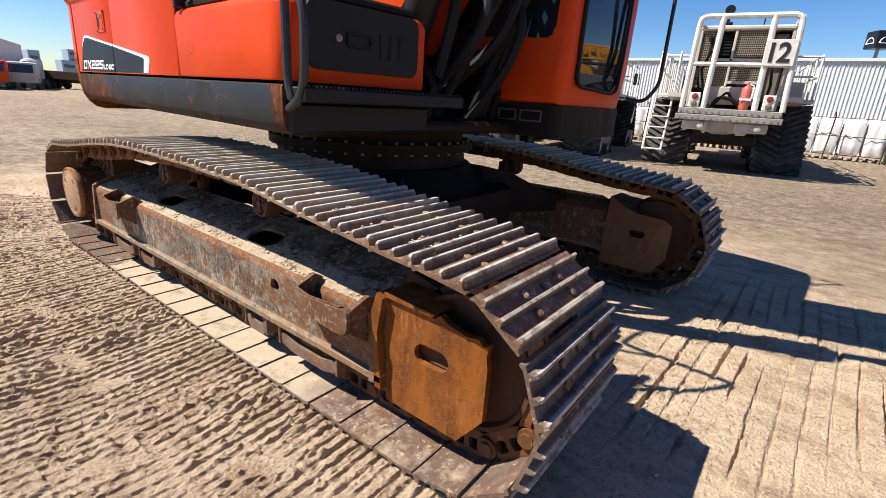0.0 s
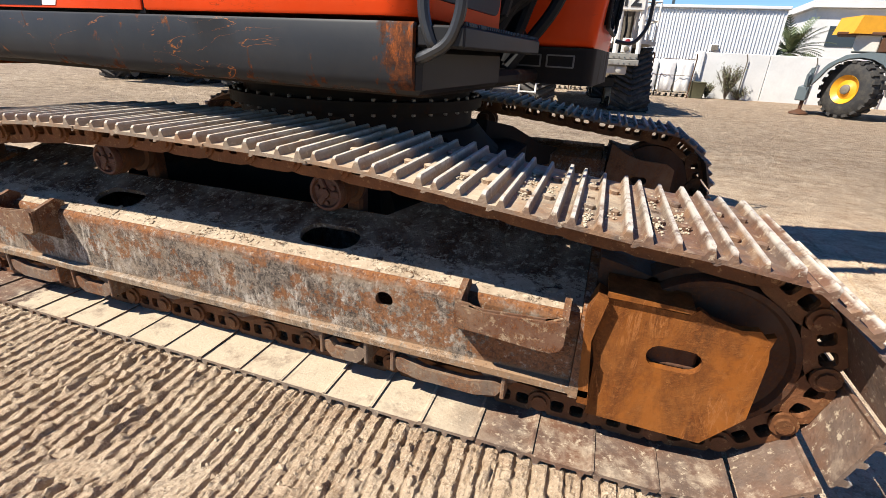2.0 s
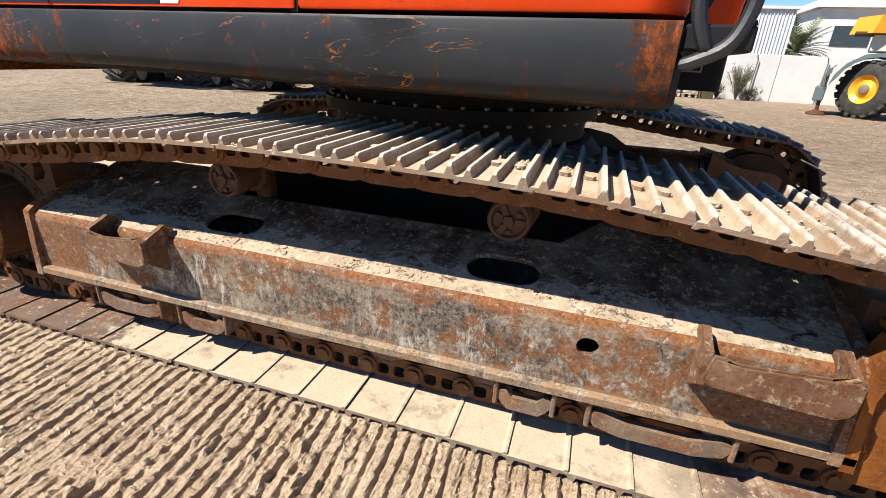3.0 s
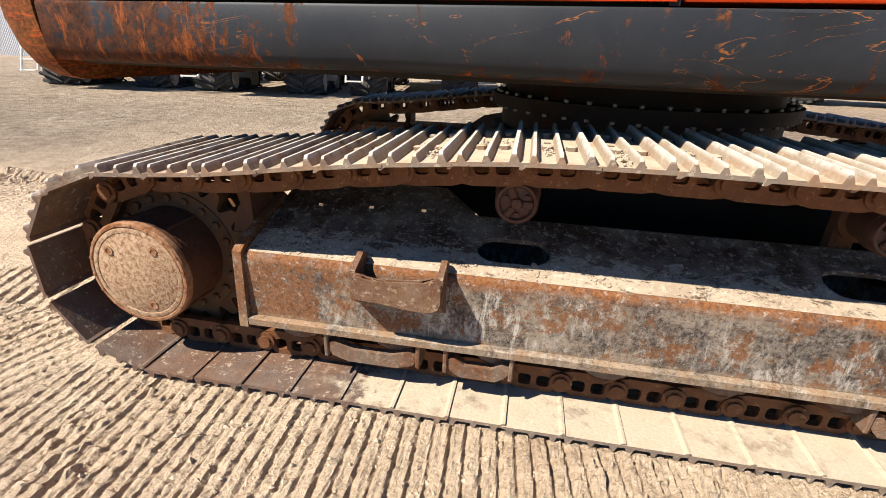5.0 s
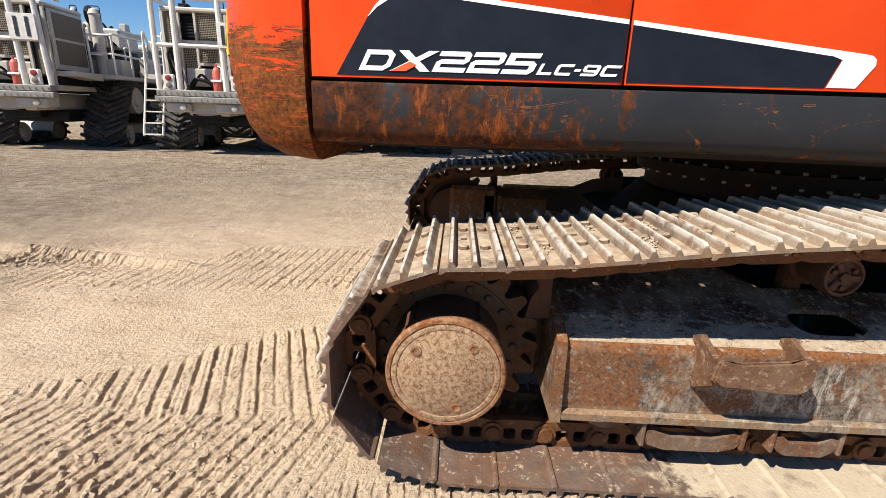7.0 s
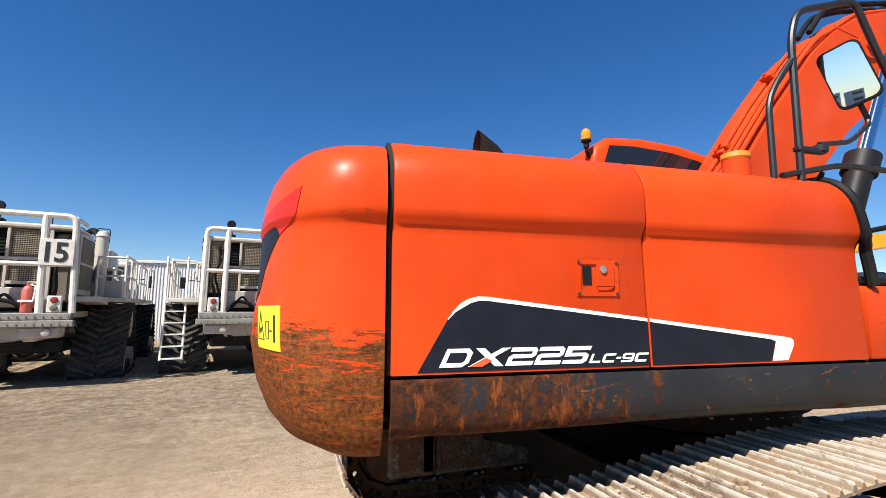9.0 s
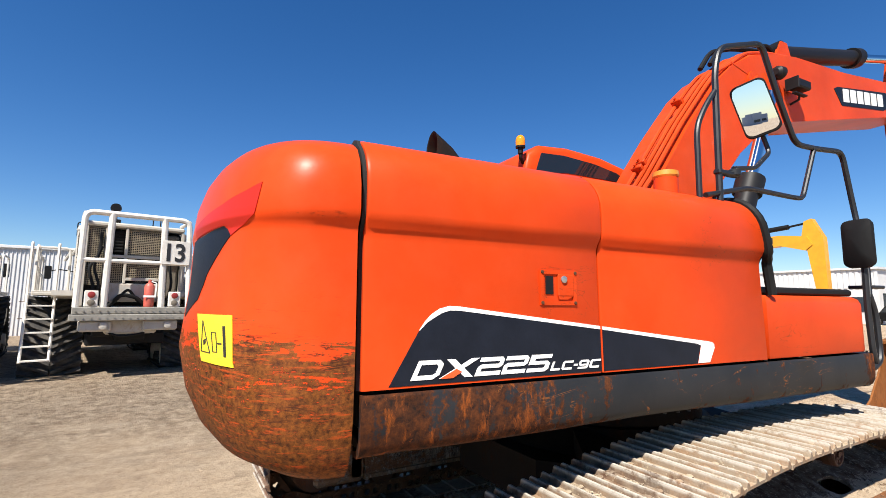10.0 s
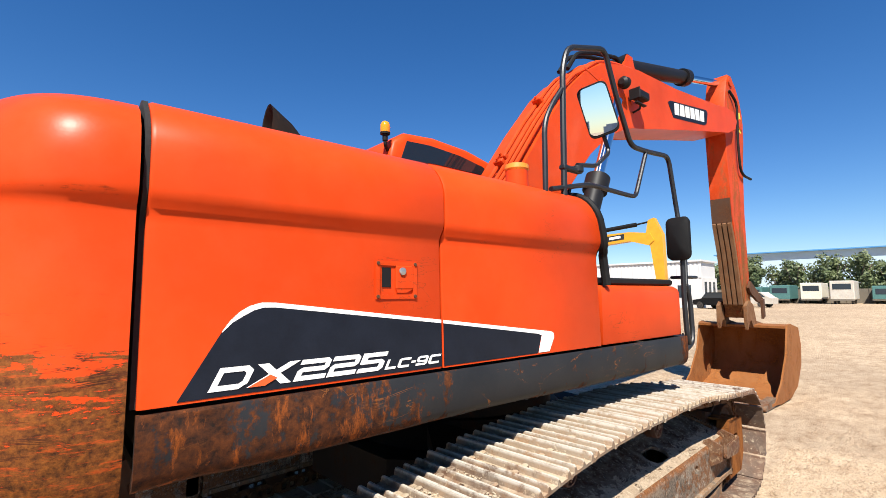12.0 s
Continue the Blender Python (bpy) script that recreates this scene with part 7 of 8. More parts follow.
    box(b, 0.10, 1.0, 1.0, 2.0, 2.45, 2.98, 0.05)
    part("header_tank", b, white_paint, tr, "white header tank")
    for x in (-0.45, 0.40):
        b = nb()
        box(b, x - 0.09, x + 0.09, 2.5, 2.75, 1.25, 3.3, 0.02)
        part("lift_post", b, white_paint, tr, "white lift frame post")
    b = nb()
    box(b, -0.75, 0.75, 2.45, 2.85, 2.85, 3.05, 0.03)
    cyl(b, (0.0, 2.62, 1.3), (0.0, 2.62, 2.85), 0.09, n=14)
    part("lift_beam", b, white_paint, tr, "white lift frame beam")
    for k in range(6):
        b = nb()
        x = -0.6 + 0.24 * k
        tube(b, [(x, 0.9 + 0.1 * k, 2.2), (x + 0.15, 1.6, 3.25 - 0.1 * (k % 3)), (x * 0.7, 2.4, 3.0), (x * 0.6, 2.9, 2.3)], 0.03, 7, 0.3)
        part("hose", b, black_rubber, tr, "black hydraulic hose")
    b = nb()
    box(b, -0.85, 0.85, 5.3, 6.6, 1.2, 3.0, 0.08)
    cb = part("driver_cab", b, white_paint, tr, "white driver cab")
    for x in (-0.86, 0.852):
        c = nb()
        box(c, x, x + 0.008, 5.5, 6.4, 2.0, 2.85)
        part("cab_window", c, window_far, cb)
    c = nb()
    box(c, -0.7, 0.7, 5.288, 5.296, 2.0, 2.85)
    part("cab_window", c, window_far, cb)
    for sx in (-1, 1):
        b = nb()
        tube(b, [(sx * 0.85, 5.4, 2.4), (sx * 1.2, 5.3, 2.45), (sx * 1.45, 5.25, 2.4)], 0.018, 6, 0.05)
        box(b, sx * 1.5 - 0.10, sx * 1.5 + 0.10, 5.20, 5.30, 2.15, 2.55, 0.02)
        part("wing_mirror", b, black_rubber, cb, "black wing mirror")
    b = nb()
    cyl(b, (-0.40, -1.7, 3.12), (-0.40, -1.7, 3.36), 0.035, n=8)
    lathe(b, (-0.40, -1.78, 3.44), (0, 1, 0), [(0, 0.03), (0, 0.09), (0.07, 0.10), (0.13, 0.06)], 16)
    box(b, -0.50, -0.30, -1.8, -1.6, 3.12, 3.20, 0.02)
    part("rear_lamp", b, black_rubber, tr, "black rear lamp on the roof")
    b = nb()
    tube(b, [(0.28, -1.7, 3.12), (0.28, -1.7, 3.30), (0.42, -1.7, 3.30), (0.42, -1.7, 3.12)], 0.012, 6, 0.05)
    part("beacon_guard", b, black_rubber, tr)
    return tr


TRUCK_AT = [("12", 0.64, 11.79, 8.0), ("13", -3.79, 10.90, 9.2), ("15", -7.75, 10.09, 8.0), ("11", -11.93, 9.61, 9.4)]
first = build_truck()
trucks = []
for i, (num, x, y, yaw) in enumerate(TRUCK_AT):
    m = pose(x, y, -0.02, 0, 0, yaw)
    if i == 0:
        first.matrix_basis = m
        ob = first
    else:
        ob = copy_thing(first, m)
    tagged(ob, f"white tracked off-road truck with number {num} on its rear cage")
    trucks.append((num, ob))
for num, ob in trucks:
    me = text_mesh("fleet_number", num, 0.52, 0.004, 0.0, 0.90, black_decal, 0.011)
    xs = [v.co.x for v in me.vertices]
    board = [c for c in ob.children if c.name.startswith("number_board")][0]
    part("fleet_number", me, None, board, "black fleet number", Matrix.Translation((0.665 - (max(xs) + min(xs)) / 2, -2.2500, 2.365)) @ Matrix.Rotation(math.pi / 2, 4, "X"))


# ---- hall with ribbed wall, boundary wall, bulk bags ----
def ribbed_wall(x0, x1, y, z0, z1, step):
    bm = nb()
    pts = []
    x = x0
    while x < x1:
        pts += [(x, y), (x + step * 0.72, y), (x + step * 0.77, y - 0.035), (x + step * 0.96, y - 0.035)]
        x += step
    pts += [(x, y)]
    front = [[bm.verts.new((a, c, z)) for a, c in pts] for z in (z0, z1)]
    back = [[bm.verts.new((a, y + 0.15, z)) for a, c in pts] for z in (z0, z1)]
    for i in range(len(pts) - 1):
        bm.faces.new((front[0][i], front[0][i + 1], front[1][i + 1], front[1][i]))
        bm.faces.new((back[0][i + 1], back[0][i], back[1][i], back[1][i + 1]))
        bm.faces.new((front[1][i], front[1][i + 1], back[1][i + 1], back[1][i]))
    for i in (0, -1):
        bm.faces.new((front[0][i], front[1][i], back[1][i], back[0][i]))
    return bm


hall = thing("hall", "long white ribbed sheet metal hall behind the trucks", "building", kind="structure")
b = ribbed_wall(-42, 8.2, 23.5, -0.1, 3.62, 0.135)
part("hall_wall", b, sheet_white, hall)
b = nb()
box(b, -42.1, 8.3, 23.38, 34.0, 3.621, 3.75, 0.02)
part("hall_roof", b, sheet_white, hall)
b = nb()
box(b, 8.0, 8.2, 23.66, 34.0, -0.1, 3.62)
box(b, -42, -41.8, 23.66, 34.0, -0.1, 3.62)
box(b, -42, 8.2, 33.8, 34.0, -0.1, 3.62)
part("hall_wall", b, sheet_white, hall)

bw = thing("boundary_wall", "white panel boundary wall with dark posts and streaks", "wall", kind="structure")
for i in range(5):
    x = 4.95 + i * 2.42
    b = nb()
    box(b, x, x + 2.40, 20.7, 20.85, -0.1, 1.74, 0.012)
    part("wall_panel", b, concrete_white, bw)
    b = nb()
    tube(b, [(x + 1.55, 20.62, -0.05), (x + 1.60, 20.62, 1.50), (x + 1.52, 20.55, 1.72)], 0.022, 6)
    part("wall_post", b, mesh_grey, bw)
b = nb()
box(b, 4.81, 4.948, 20.6, 22.2, -0.1, 1.78, 0.012)
part("wall_panel", b, concrete_white, bw)


def bulk_bag(x, y, seed):
    rng = random.Random(seed)
    th = thing("bulk_bag", "full white woven bulk bag standing on a pallet", "bag", "bulk bags by the hall")
    bm = nb()
    rings = []
    for z, k in ((0.14, 0.44), (0.2, 0.49), (0.5, 0.52), (0.9, 0.515), (1.20, 0.50), (1.34, 0.47), (1.39, 0.40), (1.36, 0.20), (1.35, 0.05)):
        ring = []
        for i in range(32):
            a = 2 * math.pi * i / 32
            c, s = math.cos(a), math.sin(a)
            r = k / (abs(c) ** 6 + abs(s) ** 6) ** (1 / 6) * (1 + 0.03 * math.sin(9 * a + seed) * (1 if z > 0.3 else 0) + rng.uniform(-0.02, 0.02))
            ring.append((x + r * c * 0.64, y + r * s, z + 0.05 * math.sin(2 * a + seed) * (z > 1.1)))
        rings.append(ring)
    loft(bm, rings)
    part("sack", bm, bag_mat, th)
    bm = nb()
    for k in (-0.30, -0.05, 0.20):
        box(bm, x + k, x + k + 0.10, y - 0.52, y + 0.52, -0.03, 0.09)
    for k in range(5):
        box(bm, x - 0.32, x + 0.32, y - 0.52 + k * 0.235, y - 0.42 + k * 0.235, 0.0905, 0.115)
    tagged(part("pallet", bm, wood_mat, th, "weathered wooden pallet"), kind="stuff")


for i in range(17):
    bulk_bag(4.27 - i * 0.69, 20.6 - 0.05 * (i % 3), i)
fence = thing("wire_fence", "thin leaning wire fence with rusty posts", "fence", kind="structure")
for i in range(8):
    x = 4.5 - i * 1.6
    b = nb()
    tube(b, [(x, 19.7, -0.05), (x + 0.06, 19.7, 1.45), (x + 0.02, 19.62, 1.62)], 0.025, 6)
    part("fence_post", b, rust_dark, fence)
for z in (1.42, 0.8):
    b = nb()
    tube(b, [(-7.5, 19.7, z), (4.55, 19.7, z)], 0.012, 5)
    part("fence_wire", b, rust_dark, fence)


b = nb()
loft(b, [[(x, y, z) for x, y in rrect(4.62 - k, 5.10 + k, 19.80 - k, 20.25 + k, 0.04)] for z, k in ((-0.03, 0.0), (0.55, 0.04), (0.58, 0.06), (0.60, 0.05), (0.56, 0.02))])
solid("waste_bin", b, plain("green_bin_paint", (0.085, 0.080, 0.040), 0.6, vary=0.35, scale=4), "faded olive green waste bin by the wall", "bin")
b = nb()
box(b, 5.48, 5.82, 23.15, 23.44, 1.85, 2.14, 0.02)
vent = solid("wall_vent", b, sheet_white, "small boxed air conditioner on the hall wall", "vent", m=Matrix.Identity(4))
b = nb()
box(b, 5.51, 5.79, 23.135, 23.149, 1.88, 2.11, 0.004)
part("vent_grille", b, mesh_grey, vent)

# ---- plants ----
def shrub(x, y, h, w, n, mat, seed, name="shrub", label="dry grey-green shrub by the wall"):
    rng = random.Random(seed)
    th = thing(name, label, "shrub", m=Matrix.Translation((x, y, -0.05)))
    bm, st = nb(), nb()
    for i in range(max(6, n // 12)):
        a, r = rng.uniform(0, 6.28), rng.uniform(0.2, 1)
        tip = Vector((math.cos(a) * w * r, math.sin(a) * w * r * 0.7, h * rng.uniform(0.6, 1.0)))
        tube(st, [Vector((0, 0, 0)), tip * 0.5 + Vector((0, 0, 0.08)), tip], 0.008, 4)
        for k in range(12):
            p = tip * rng.uniform(0.35, 1.05) + Vector((rng.gauss(0, 0.05), rng.gauss(0, 0.05), rng.gauss(0, 0.05)))
            d = Vector((rng.gauss(0, 1), rng.gauss(0, 1), rng.uniform(0.2, 1.5))).normalized() * rng.uniform(0.08, 0.20)
            s = d.cross(Vector((rng.gauss(0, 1), rng.gauss(0, 1), rng.gauss(0, 1)))).normalized() * 0.014
            bm.faces.new([bm.verts.new(v) for v in (p - s, p + s, p + d)])
    tagged(part("stem", st, bark, th), kind="stuff")
    part("foliage", bm, mat, th)


shrub(5.98, 20.1, 1.35, 0.50, 900, leaf_dry, 4)
shrub(5.30, 20.35, 0.6, 0.3, 400, leaf_dry, 5, label="small green shrub by the wall")
shrub(6.5, 20.3, 0.5, 0.4, 300, leaf_dry, 6)


def palm(x, y, h):
    th = thing("palm_tree", "date palm with drooping grey-green fronds", "tree", m=Matrix.Translation((x, y, 0)))
    rng = random.Random(8)
    b = nb()
    rings = [[(math.cos(a) * r, math.sin(a) * r, z) for a in [2 * math.pi * i / 10 for i in range(10)]] for z, r in [(-0.1 + h * 0.55 * k / 12, 0.22 + 0.03 * (k % 2)) for k in range(13)]]
    loft(b, rings)
    part("trunk", b, bark, th)
    for i in range(60):
        a, up = rng.uniform(0, 6.28), rng.uniform(-0.1, 1.35)
        L = rng.uniform(1.3, 2.1)
        b = nb()
        p, d = Vector((0, 0, h * 0.55)), Vector((math.cos(a) * math.cos(up), math.sin(a) * math.cos(up), math.sin(up)))
        prev = p.copy()
        for k in range(14):
            p = p + d * L / 14
            d = (d + Vector((0, 0, -0.075))).normalized()
            side = d.cross(Vector((0, 0, 1))).normalized()
            for s in (-1, 1):
                tip = p + (side * s * 0.9 + d * 0.8 + Vector((0, 0, -0.15))).normalized() * (0.46 * math.sin(math.pi * (k + 3) / 19))
                wv = d * 0.055
                b.faces.new([b.verts.new(v) for v in (p - wv, p + wv, tip)])
            b.faces.new([b.verts.new(v) for v in (prev + side * 0.02, prev - side * 0.02, p)])
            prev = p.copy()
        part("frond", b, leaf_palm, th)


palm(9.95, 28.0, 3.7)


def tree_thing(x, y, h, w, seed):
    rng = random.Random(seed)
    th = thing("tree", "leafy green tree along the far edge of the yard", "tree", "far row of trees", m=Matrix.Translation((x, y, -0.1)))
    b = nb()
    tube(b, [(0, 0, 0), (0.1, 0.05, h * 0.3), (0.0, 0.1, h * 0.6)], 0.16, 7)
    for i in range(5):
        a = 6.28 * i / 5
        tube(b, [(0.08, 0.05, h * 0.3), (math.cos(a) * w * 0.35, math.sin(a) * w * 0.35, h * 0.55), (math.cos(a) * w * 0.6, math.sin(a) * w * 0.6, h * 0.75)], 0.06, 5)
    part("trunk", b, bark, th)
    b = nb()
    blobs = [(rng.gauss(0, w * 0.33), rng.gauss(0, w * 0.33), h * rng.uniform(0.22, 0.9), rng.uniform(0.28, 0.48) * w) for _ in range(17)]
    for bx, by, bz, br in blobs:
        for k in range(120):
            d = Vector((rng.gauss(0, 1), rng.gauss(0, 1), rng.gauss(0, 1))).normalized()
            p = Vector((bx, by, bz)) + d * br * rng.uniform(0.55, 1.08)
            e = Vector((rng.gauss(0, 1), rng.gauss(0, 1), rng.gauss(0, 1))).normalized() * rng.uniform(0.22, 0.50)
            s = e.cross(d).normalized() * rng.uniform(0.08, 0.2)
            b.faces.new([b.verts.new(v) for v in (p - s, p + e * 0.5, p + s, p - e * 0.5)])
    part("crown", b, leaf, th)


rng = random.Random(12)
for i in range(46):
    tree_thing(80 + rng.uniform(-3, 5), 26 - i * 2.0 + rng.uniform(-0.7, 0.7), rng.uniform(5.4, 7.4), rng.uniform(2.0, 2.8), 100 + i)


# ---- yellow crane ----
def crane():
    th = thing("mobile_crane", "grey and yellow rough terrain crane with big wheels", "crane", m=pose(8.22, 15.15, 0, 0, 0, -20) @ Matrix.Diagonal((0.82, 0.82, 0.82, 1)))
    b = nb()
    arch = lambda cx, k0, k1: [(cx + 1.04 * math.cos(a), 0.95 + 1.04 * math.sin(a)) for a in [math.pi * k / 10 for k in range(k0, k1)]]
    body = [(-1.16, 1.00), (-1.08, 1.38), (-0.84, 1.76), (-0.42, 2.06), (0.22, 2.16), (0.80, 2.12), (5.8, 2.10), (5.9, 1.3), (5.2, 0.95)] + arch(4.1, 0, 11) + [(3.0, 0.72), (1.1, 0.72)] + arch(0.0, 0, 10)
    prism(b, body, "y", -0.95, 1.35)
    part("carrier", b, grey_paint, th, "grey carrier with wheel arches")
    b = nb()
    box(b, -1.50, -1.17, -0.80, 1.2, 0.45, 0.95, 0.03)
    box(b, -1.36, -1.20, -0.80, 1.2, 0.95, 1.40, 0.03)
    box(b, -1.30, -1.17, -0.50, -0.30, 1.40, 1.60, 0.02)
    tube(b, [(-1.25, -0.82, 0.9), (-1.32, -0.90, 1.45), (-1.10, -0.92, 1.70)], 0.02, 6, 0.1)
    part("outrigger_box", b, grey_paint, th)
    b = nb()
    cyl(b, (-1.26, -0.62, 0.1), (-1.26, -0.62, 0.5), 0.06, n=12)
    lathe(b, (-1.26, -0.62, -0.02), (0, 0, 1), [(0, 0.32), (0.05, 0.30), (0.16, 0.08)], 16)
    part("outrigger_foot", b, rust_dark, th, "steel outrigger foot")
    for x in (0.0, 4.1):
        for y in (-0.98, 1.0):
            steer = Matrix.Translation((x, y + 0.25, 0)) @ Matrix.Rotation(radians(-38 if x == 0 else 0), 4, "Z") @ Matrix.Translation((-x, -y - 0.25, 0))
            b = nb()
            lathe(b, (x, y, 0.94), (0, 1, 0), [(0.27, 0.44), (0.0, 0.45), (-0.03, 0.54), (0.0, 0.80), (0.08, 0.91), (0.50, 0.91), (0.58, 0.80), (0.58, 0.45), (0.28, 0.44)], 40)
            c = nb()
            for k in range(20):
                a = 2 * math.pi * k / 20
                for q, o in ((0.00, 0.0), (0.30, 0.5)):
                    mm = Matrix.Translation((x, y + q, 0.94)) @ Matrix.Rotation(-a - o * math.pi / 10, 4, "Y")
                    box(c, 0.86, 0.955, 0, 0.24, -0.075, 0.075, 0, mm)
            wh = part("wheel", b, tyre_dark, th, "large dusty lugged tyre", steer)
            tagged(part("lug_tread", c, tyre_dark, wh), kind="stuff")
            c = nb()
            lathe(c, (x, y, 0.94), (0, 1, 0), [(0.02, 0.05), (0.0, 0.12), (0.05, 0.18), (0.10, 0.33), (0.02, 0.43), (-0.03, 0.48), (0.05, 0.48), (0.24, 0.42)], 28)
            rim = part("rim", c, yellow_paint, wh, "yellow steel rim")
            c = nb()
            lathe(c, (x, y + 0.04, 0.94), (0, -1, 0), [(0, 0.17), (0.05, 0.16), (0.07, 0.12), (0.08, 0.03)], 16)
            part("hub", c, mesh_grey, rim)
    b = nb()
    prism(b, [(-0.80, 2.74), (0.72, 2.74), (0.76, 3.30), (-0.66, 3.30)], "y", -0.55, 0.75, Matrix.Rotation(radians(28), 4, "Z"))
    part("counterweight", b, yellow_paint, th, "yellow crane counterweight block")
    b = nb()
    box(b, -0.35, 0.35, -0.45, 0.8, 2.17, 2.81, 0.03)
    part("counterweight_support", b, white_paint, th, "white support under the counterweight")
    b = nb()
    box(b, -0.9, 3.6, -0.60, 0.9, 2.70, 2.80, 0.02)
    box(b, 0.36, 0.80, -0.55, 0.8, 2.17, 2.65, 0.03)
    part("turntable", b, rust_dark, th, "dark turntable beam")
    b = nb()
    prism(b, [(0.82, 2.17), (3.2, 2.17), (3.2, 2.68), (1.25, 2.68), (0.98, 2.55)], "y", -0.85, 0.4)
    box(b, 1.10, 1.75, -0.87, -0.852, 2.30, 2.55, 0.01)
    part("engine_hood", b, yellow_paint, th, "yellow engine hood")
    b = nb()
    box(b, 0.7, 9.0, 0.0, 0.6, 3.0, 3.7, 0.05)
    for k in range(8):
        tube(b, [(0.9 + k * 0.22, -0.3, 2.95), (1.1 + k * 0.22, -0.3, 3.7)], 0.05, 6)
    tube(b, [(0.8, -0.3, 3.7), (3.3, -0.3, 3.75)], 0.06, 6)
    tube(b, [(0.8, -0.3, 2.98), (3.3, -0.3, 2.98)], 0.06, 6)
    cyl(b, (1.5, -0.55, 3.35), (1.5, 0.6, 3.35), 0.30, n=16)
    part("crane_boom", b, yellow_paint, th, "yellow telescopic boom with winch frame")
    b = nb()
    box(b, 1.35, 1.70, -0.965, -0.952, 1.25, 1.75)
    box(b, 1.25, 1.50, -0.965, -0.952, 1.05, 1.12)
    part("side_plate", b, white_decal, th)


crane()

# white office building and lamp sign behind the wall
office = thing("office_building", "white two-storey building with dark windows", "building", kind="structure", m=pose(11.2, 30, 0, 0, 0, -4))
b = nb()
box(b, 0, 16, 0, 10, -0.1, 4.35)
box(b, -0.3, 16.3, -0.3, 10.3, 4.36, 4.7)
part("office_wall", b, concrete_white, office)
for i in range(6):
    b = nb()
    box(b, 0.8 + i * 2.5, 2.5 + i * 2.5, -0.03, -0.005, 2.5, 3.5)
    part("office_window", b, window_far, office)
b = nb()
tube(b, [(3.75, 26, 3.0), (3.75, 26, 4.35)], 0.07, 8)
sign = thing("roof_sign", "dark box sign on a pole with a white arc", "sign")
part("pole", b, grey_paint, sign)
turned = Matrix.Translation((3.75, 26.0, 0)) @ Matrix.Rotation(radians(28), 4, "Z")
b = nb()
box(b, -0.37, 0.37, -0.37, 0.37, 4.35, 5.05, 0.03, turned)
bx = part("sign_box", b, navy, sign)
half = [math.pi * k / 12 for k in range(13)]
for quarter in (0, -90):
    b = nb()
    plate(b, [(0.26 * math.cos(a), 4.55 + 0.26 * math.sin(a)) for a in half], [[(0.20 * math.cos(a), 4.575 + 0.20 * math.sin(a)) for a in half]], "y", -0.377, -0.3705, turned @ Matrix.Rotation(radians(quarter), 4, "Z"))
    part("sign_arc", b, white_decal, bx)

# ---- far right side: building, trailers, second excavator ----
fb = thing("far_building", "low white building with a ribbed upper wall", "building", kind="structure")
b = nb()
box(b, 46, 50.6, 12.0, 32, -0.1, 2.9)
part("building_wall", b, concrete_white, fb)
b = nb()
x = 12.0
while x < 32:
    box(b, 45.93, 46.0, x, x + 0.22, 2.9, 4.45)
    x += 0.4
box(b, 45.98, 50.5, 12.1, 31.9, 2.9, 4.45)
part("upper_wall", b, sheet_white, fb)
b = nb()
box(b, 45.8, 50.8, 11.9, 32.1, 4.451, 4.62)
part("building_roof", b, sheet_white, fb)
for i in range(5):
    b = nb()
    box(b, 45.96, 45.995, 13 + i * 3.4, 14.2 + i * 3.4, 1.0, 2.2)
    part("building_window", b, window_far, fb)
for i in range(3):
    b = nb()
    box(b, 46.7 + i * 1.3, 47.3 + i * 1.3, 11.965, 11.995, 0.9, 2.5)
    part("building_window", b, window_far, fb)


def trailer(x, y, w, h, mat, label):
    w, h = w * 0.84, h * 0.86
    th = thing("trailer", label, "trailer", "trailers parked far off")
    b = nb()
    box(b, x, x + 6, y - w / 2, y + w / 2, 0.55, h, 0.06)
    body = part("trailer_body", b, mat, th)
    c = nb()
    box(c, x - 0.02, x - 0.004, y - w * 0.38, y + w * 0.38, h - 1.0, h - 0.35)
    part("trailer_window", c, window_far, body)
    c = nb()
    box(c, x - 0.10, x - 0.021, y - w * 0.5, y + w * 0.5, 0.42, 0.56)
    part("trailer_bumper", c, mesh_grey, body)
    for k in (1.2, 4.6):
        for s in (-1, 1):
            b = nb()
            lathe(b, (x + k, y + s * (w / 2 - 0.3), 0.42), (0, 1, 0), [(-0.12, 0.2), (-0.1, 0.44), (0.1, 0.44), (0.12, 0.2)], 16)
            part("trailer_wheel", b, tyre_mat, th)


teal = plain("teal_tarp", (0.06, 0.16, 0.15), 0.6, vary=0.3)
cream = plain("cream_paint", (0.62, 0.58, 0.48), 0.5, vary=0.2)
for x, y, w, h, mt, lb in ((70, 10.2, 2.5, 2.7, teal, "trailer under a dark green cover"), (70, 7.0, 2.5, 3.0, cream, "cream painted box trailer with windows"), (68, 3.9, 2.6, 3.2, white_paint, "tall white painted box trailer"), (72, 0.3, 3.0, 2.5, teal, "dark green container on a trailer"), (70, -4.2, 2.5, 2.8, white_paint, "low white painted box trailer"), (71, 13.3, 2.4, 2.5, teal, "dark green container on a trailer")):
    trailer(x, y, w, h, mt, lb)
b = nb()
for i in range(40):
    tube(b, [(76, 24 - i * 2.2, -0.1), (76, 24 - i * 2.2, 1.9)], 0.04, 5)
box(b, 76.05, 76.1, -64, 26, 0.0, 1.85)
solid("boundary_fence", b, mesh_grey, "dark mesh fence along the far edge", "fence", kind="structure")
b = nb()
box(b, 120, 150, -160, 30, -0.1, 9.9)
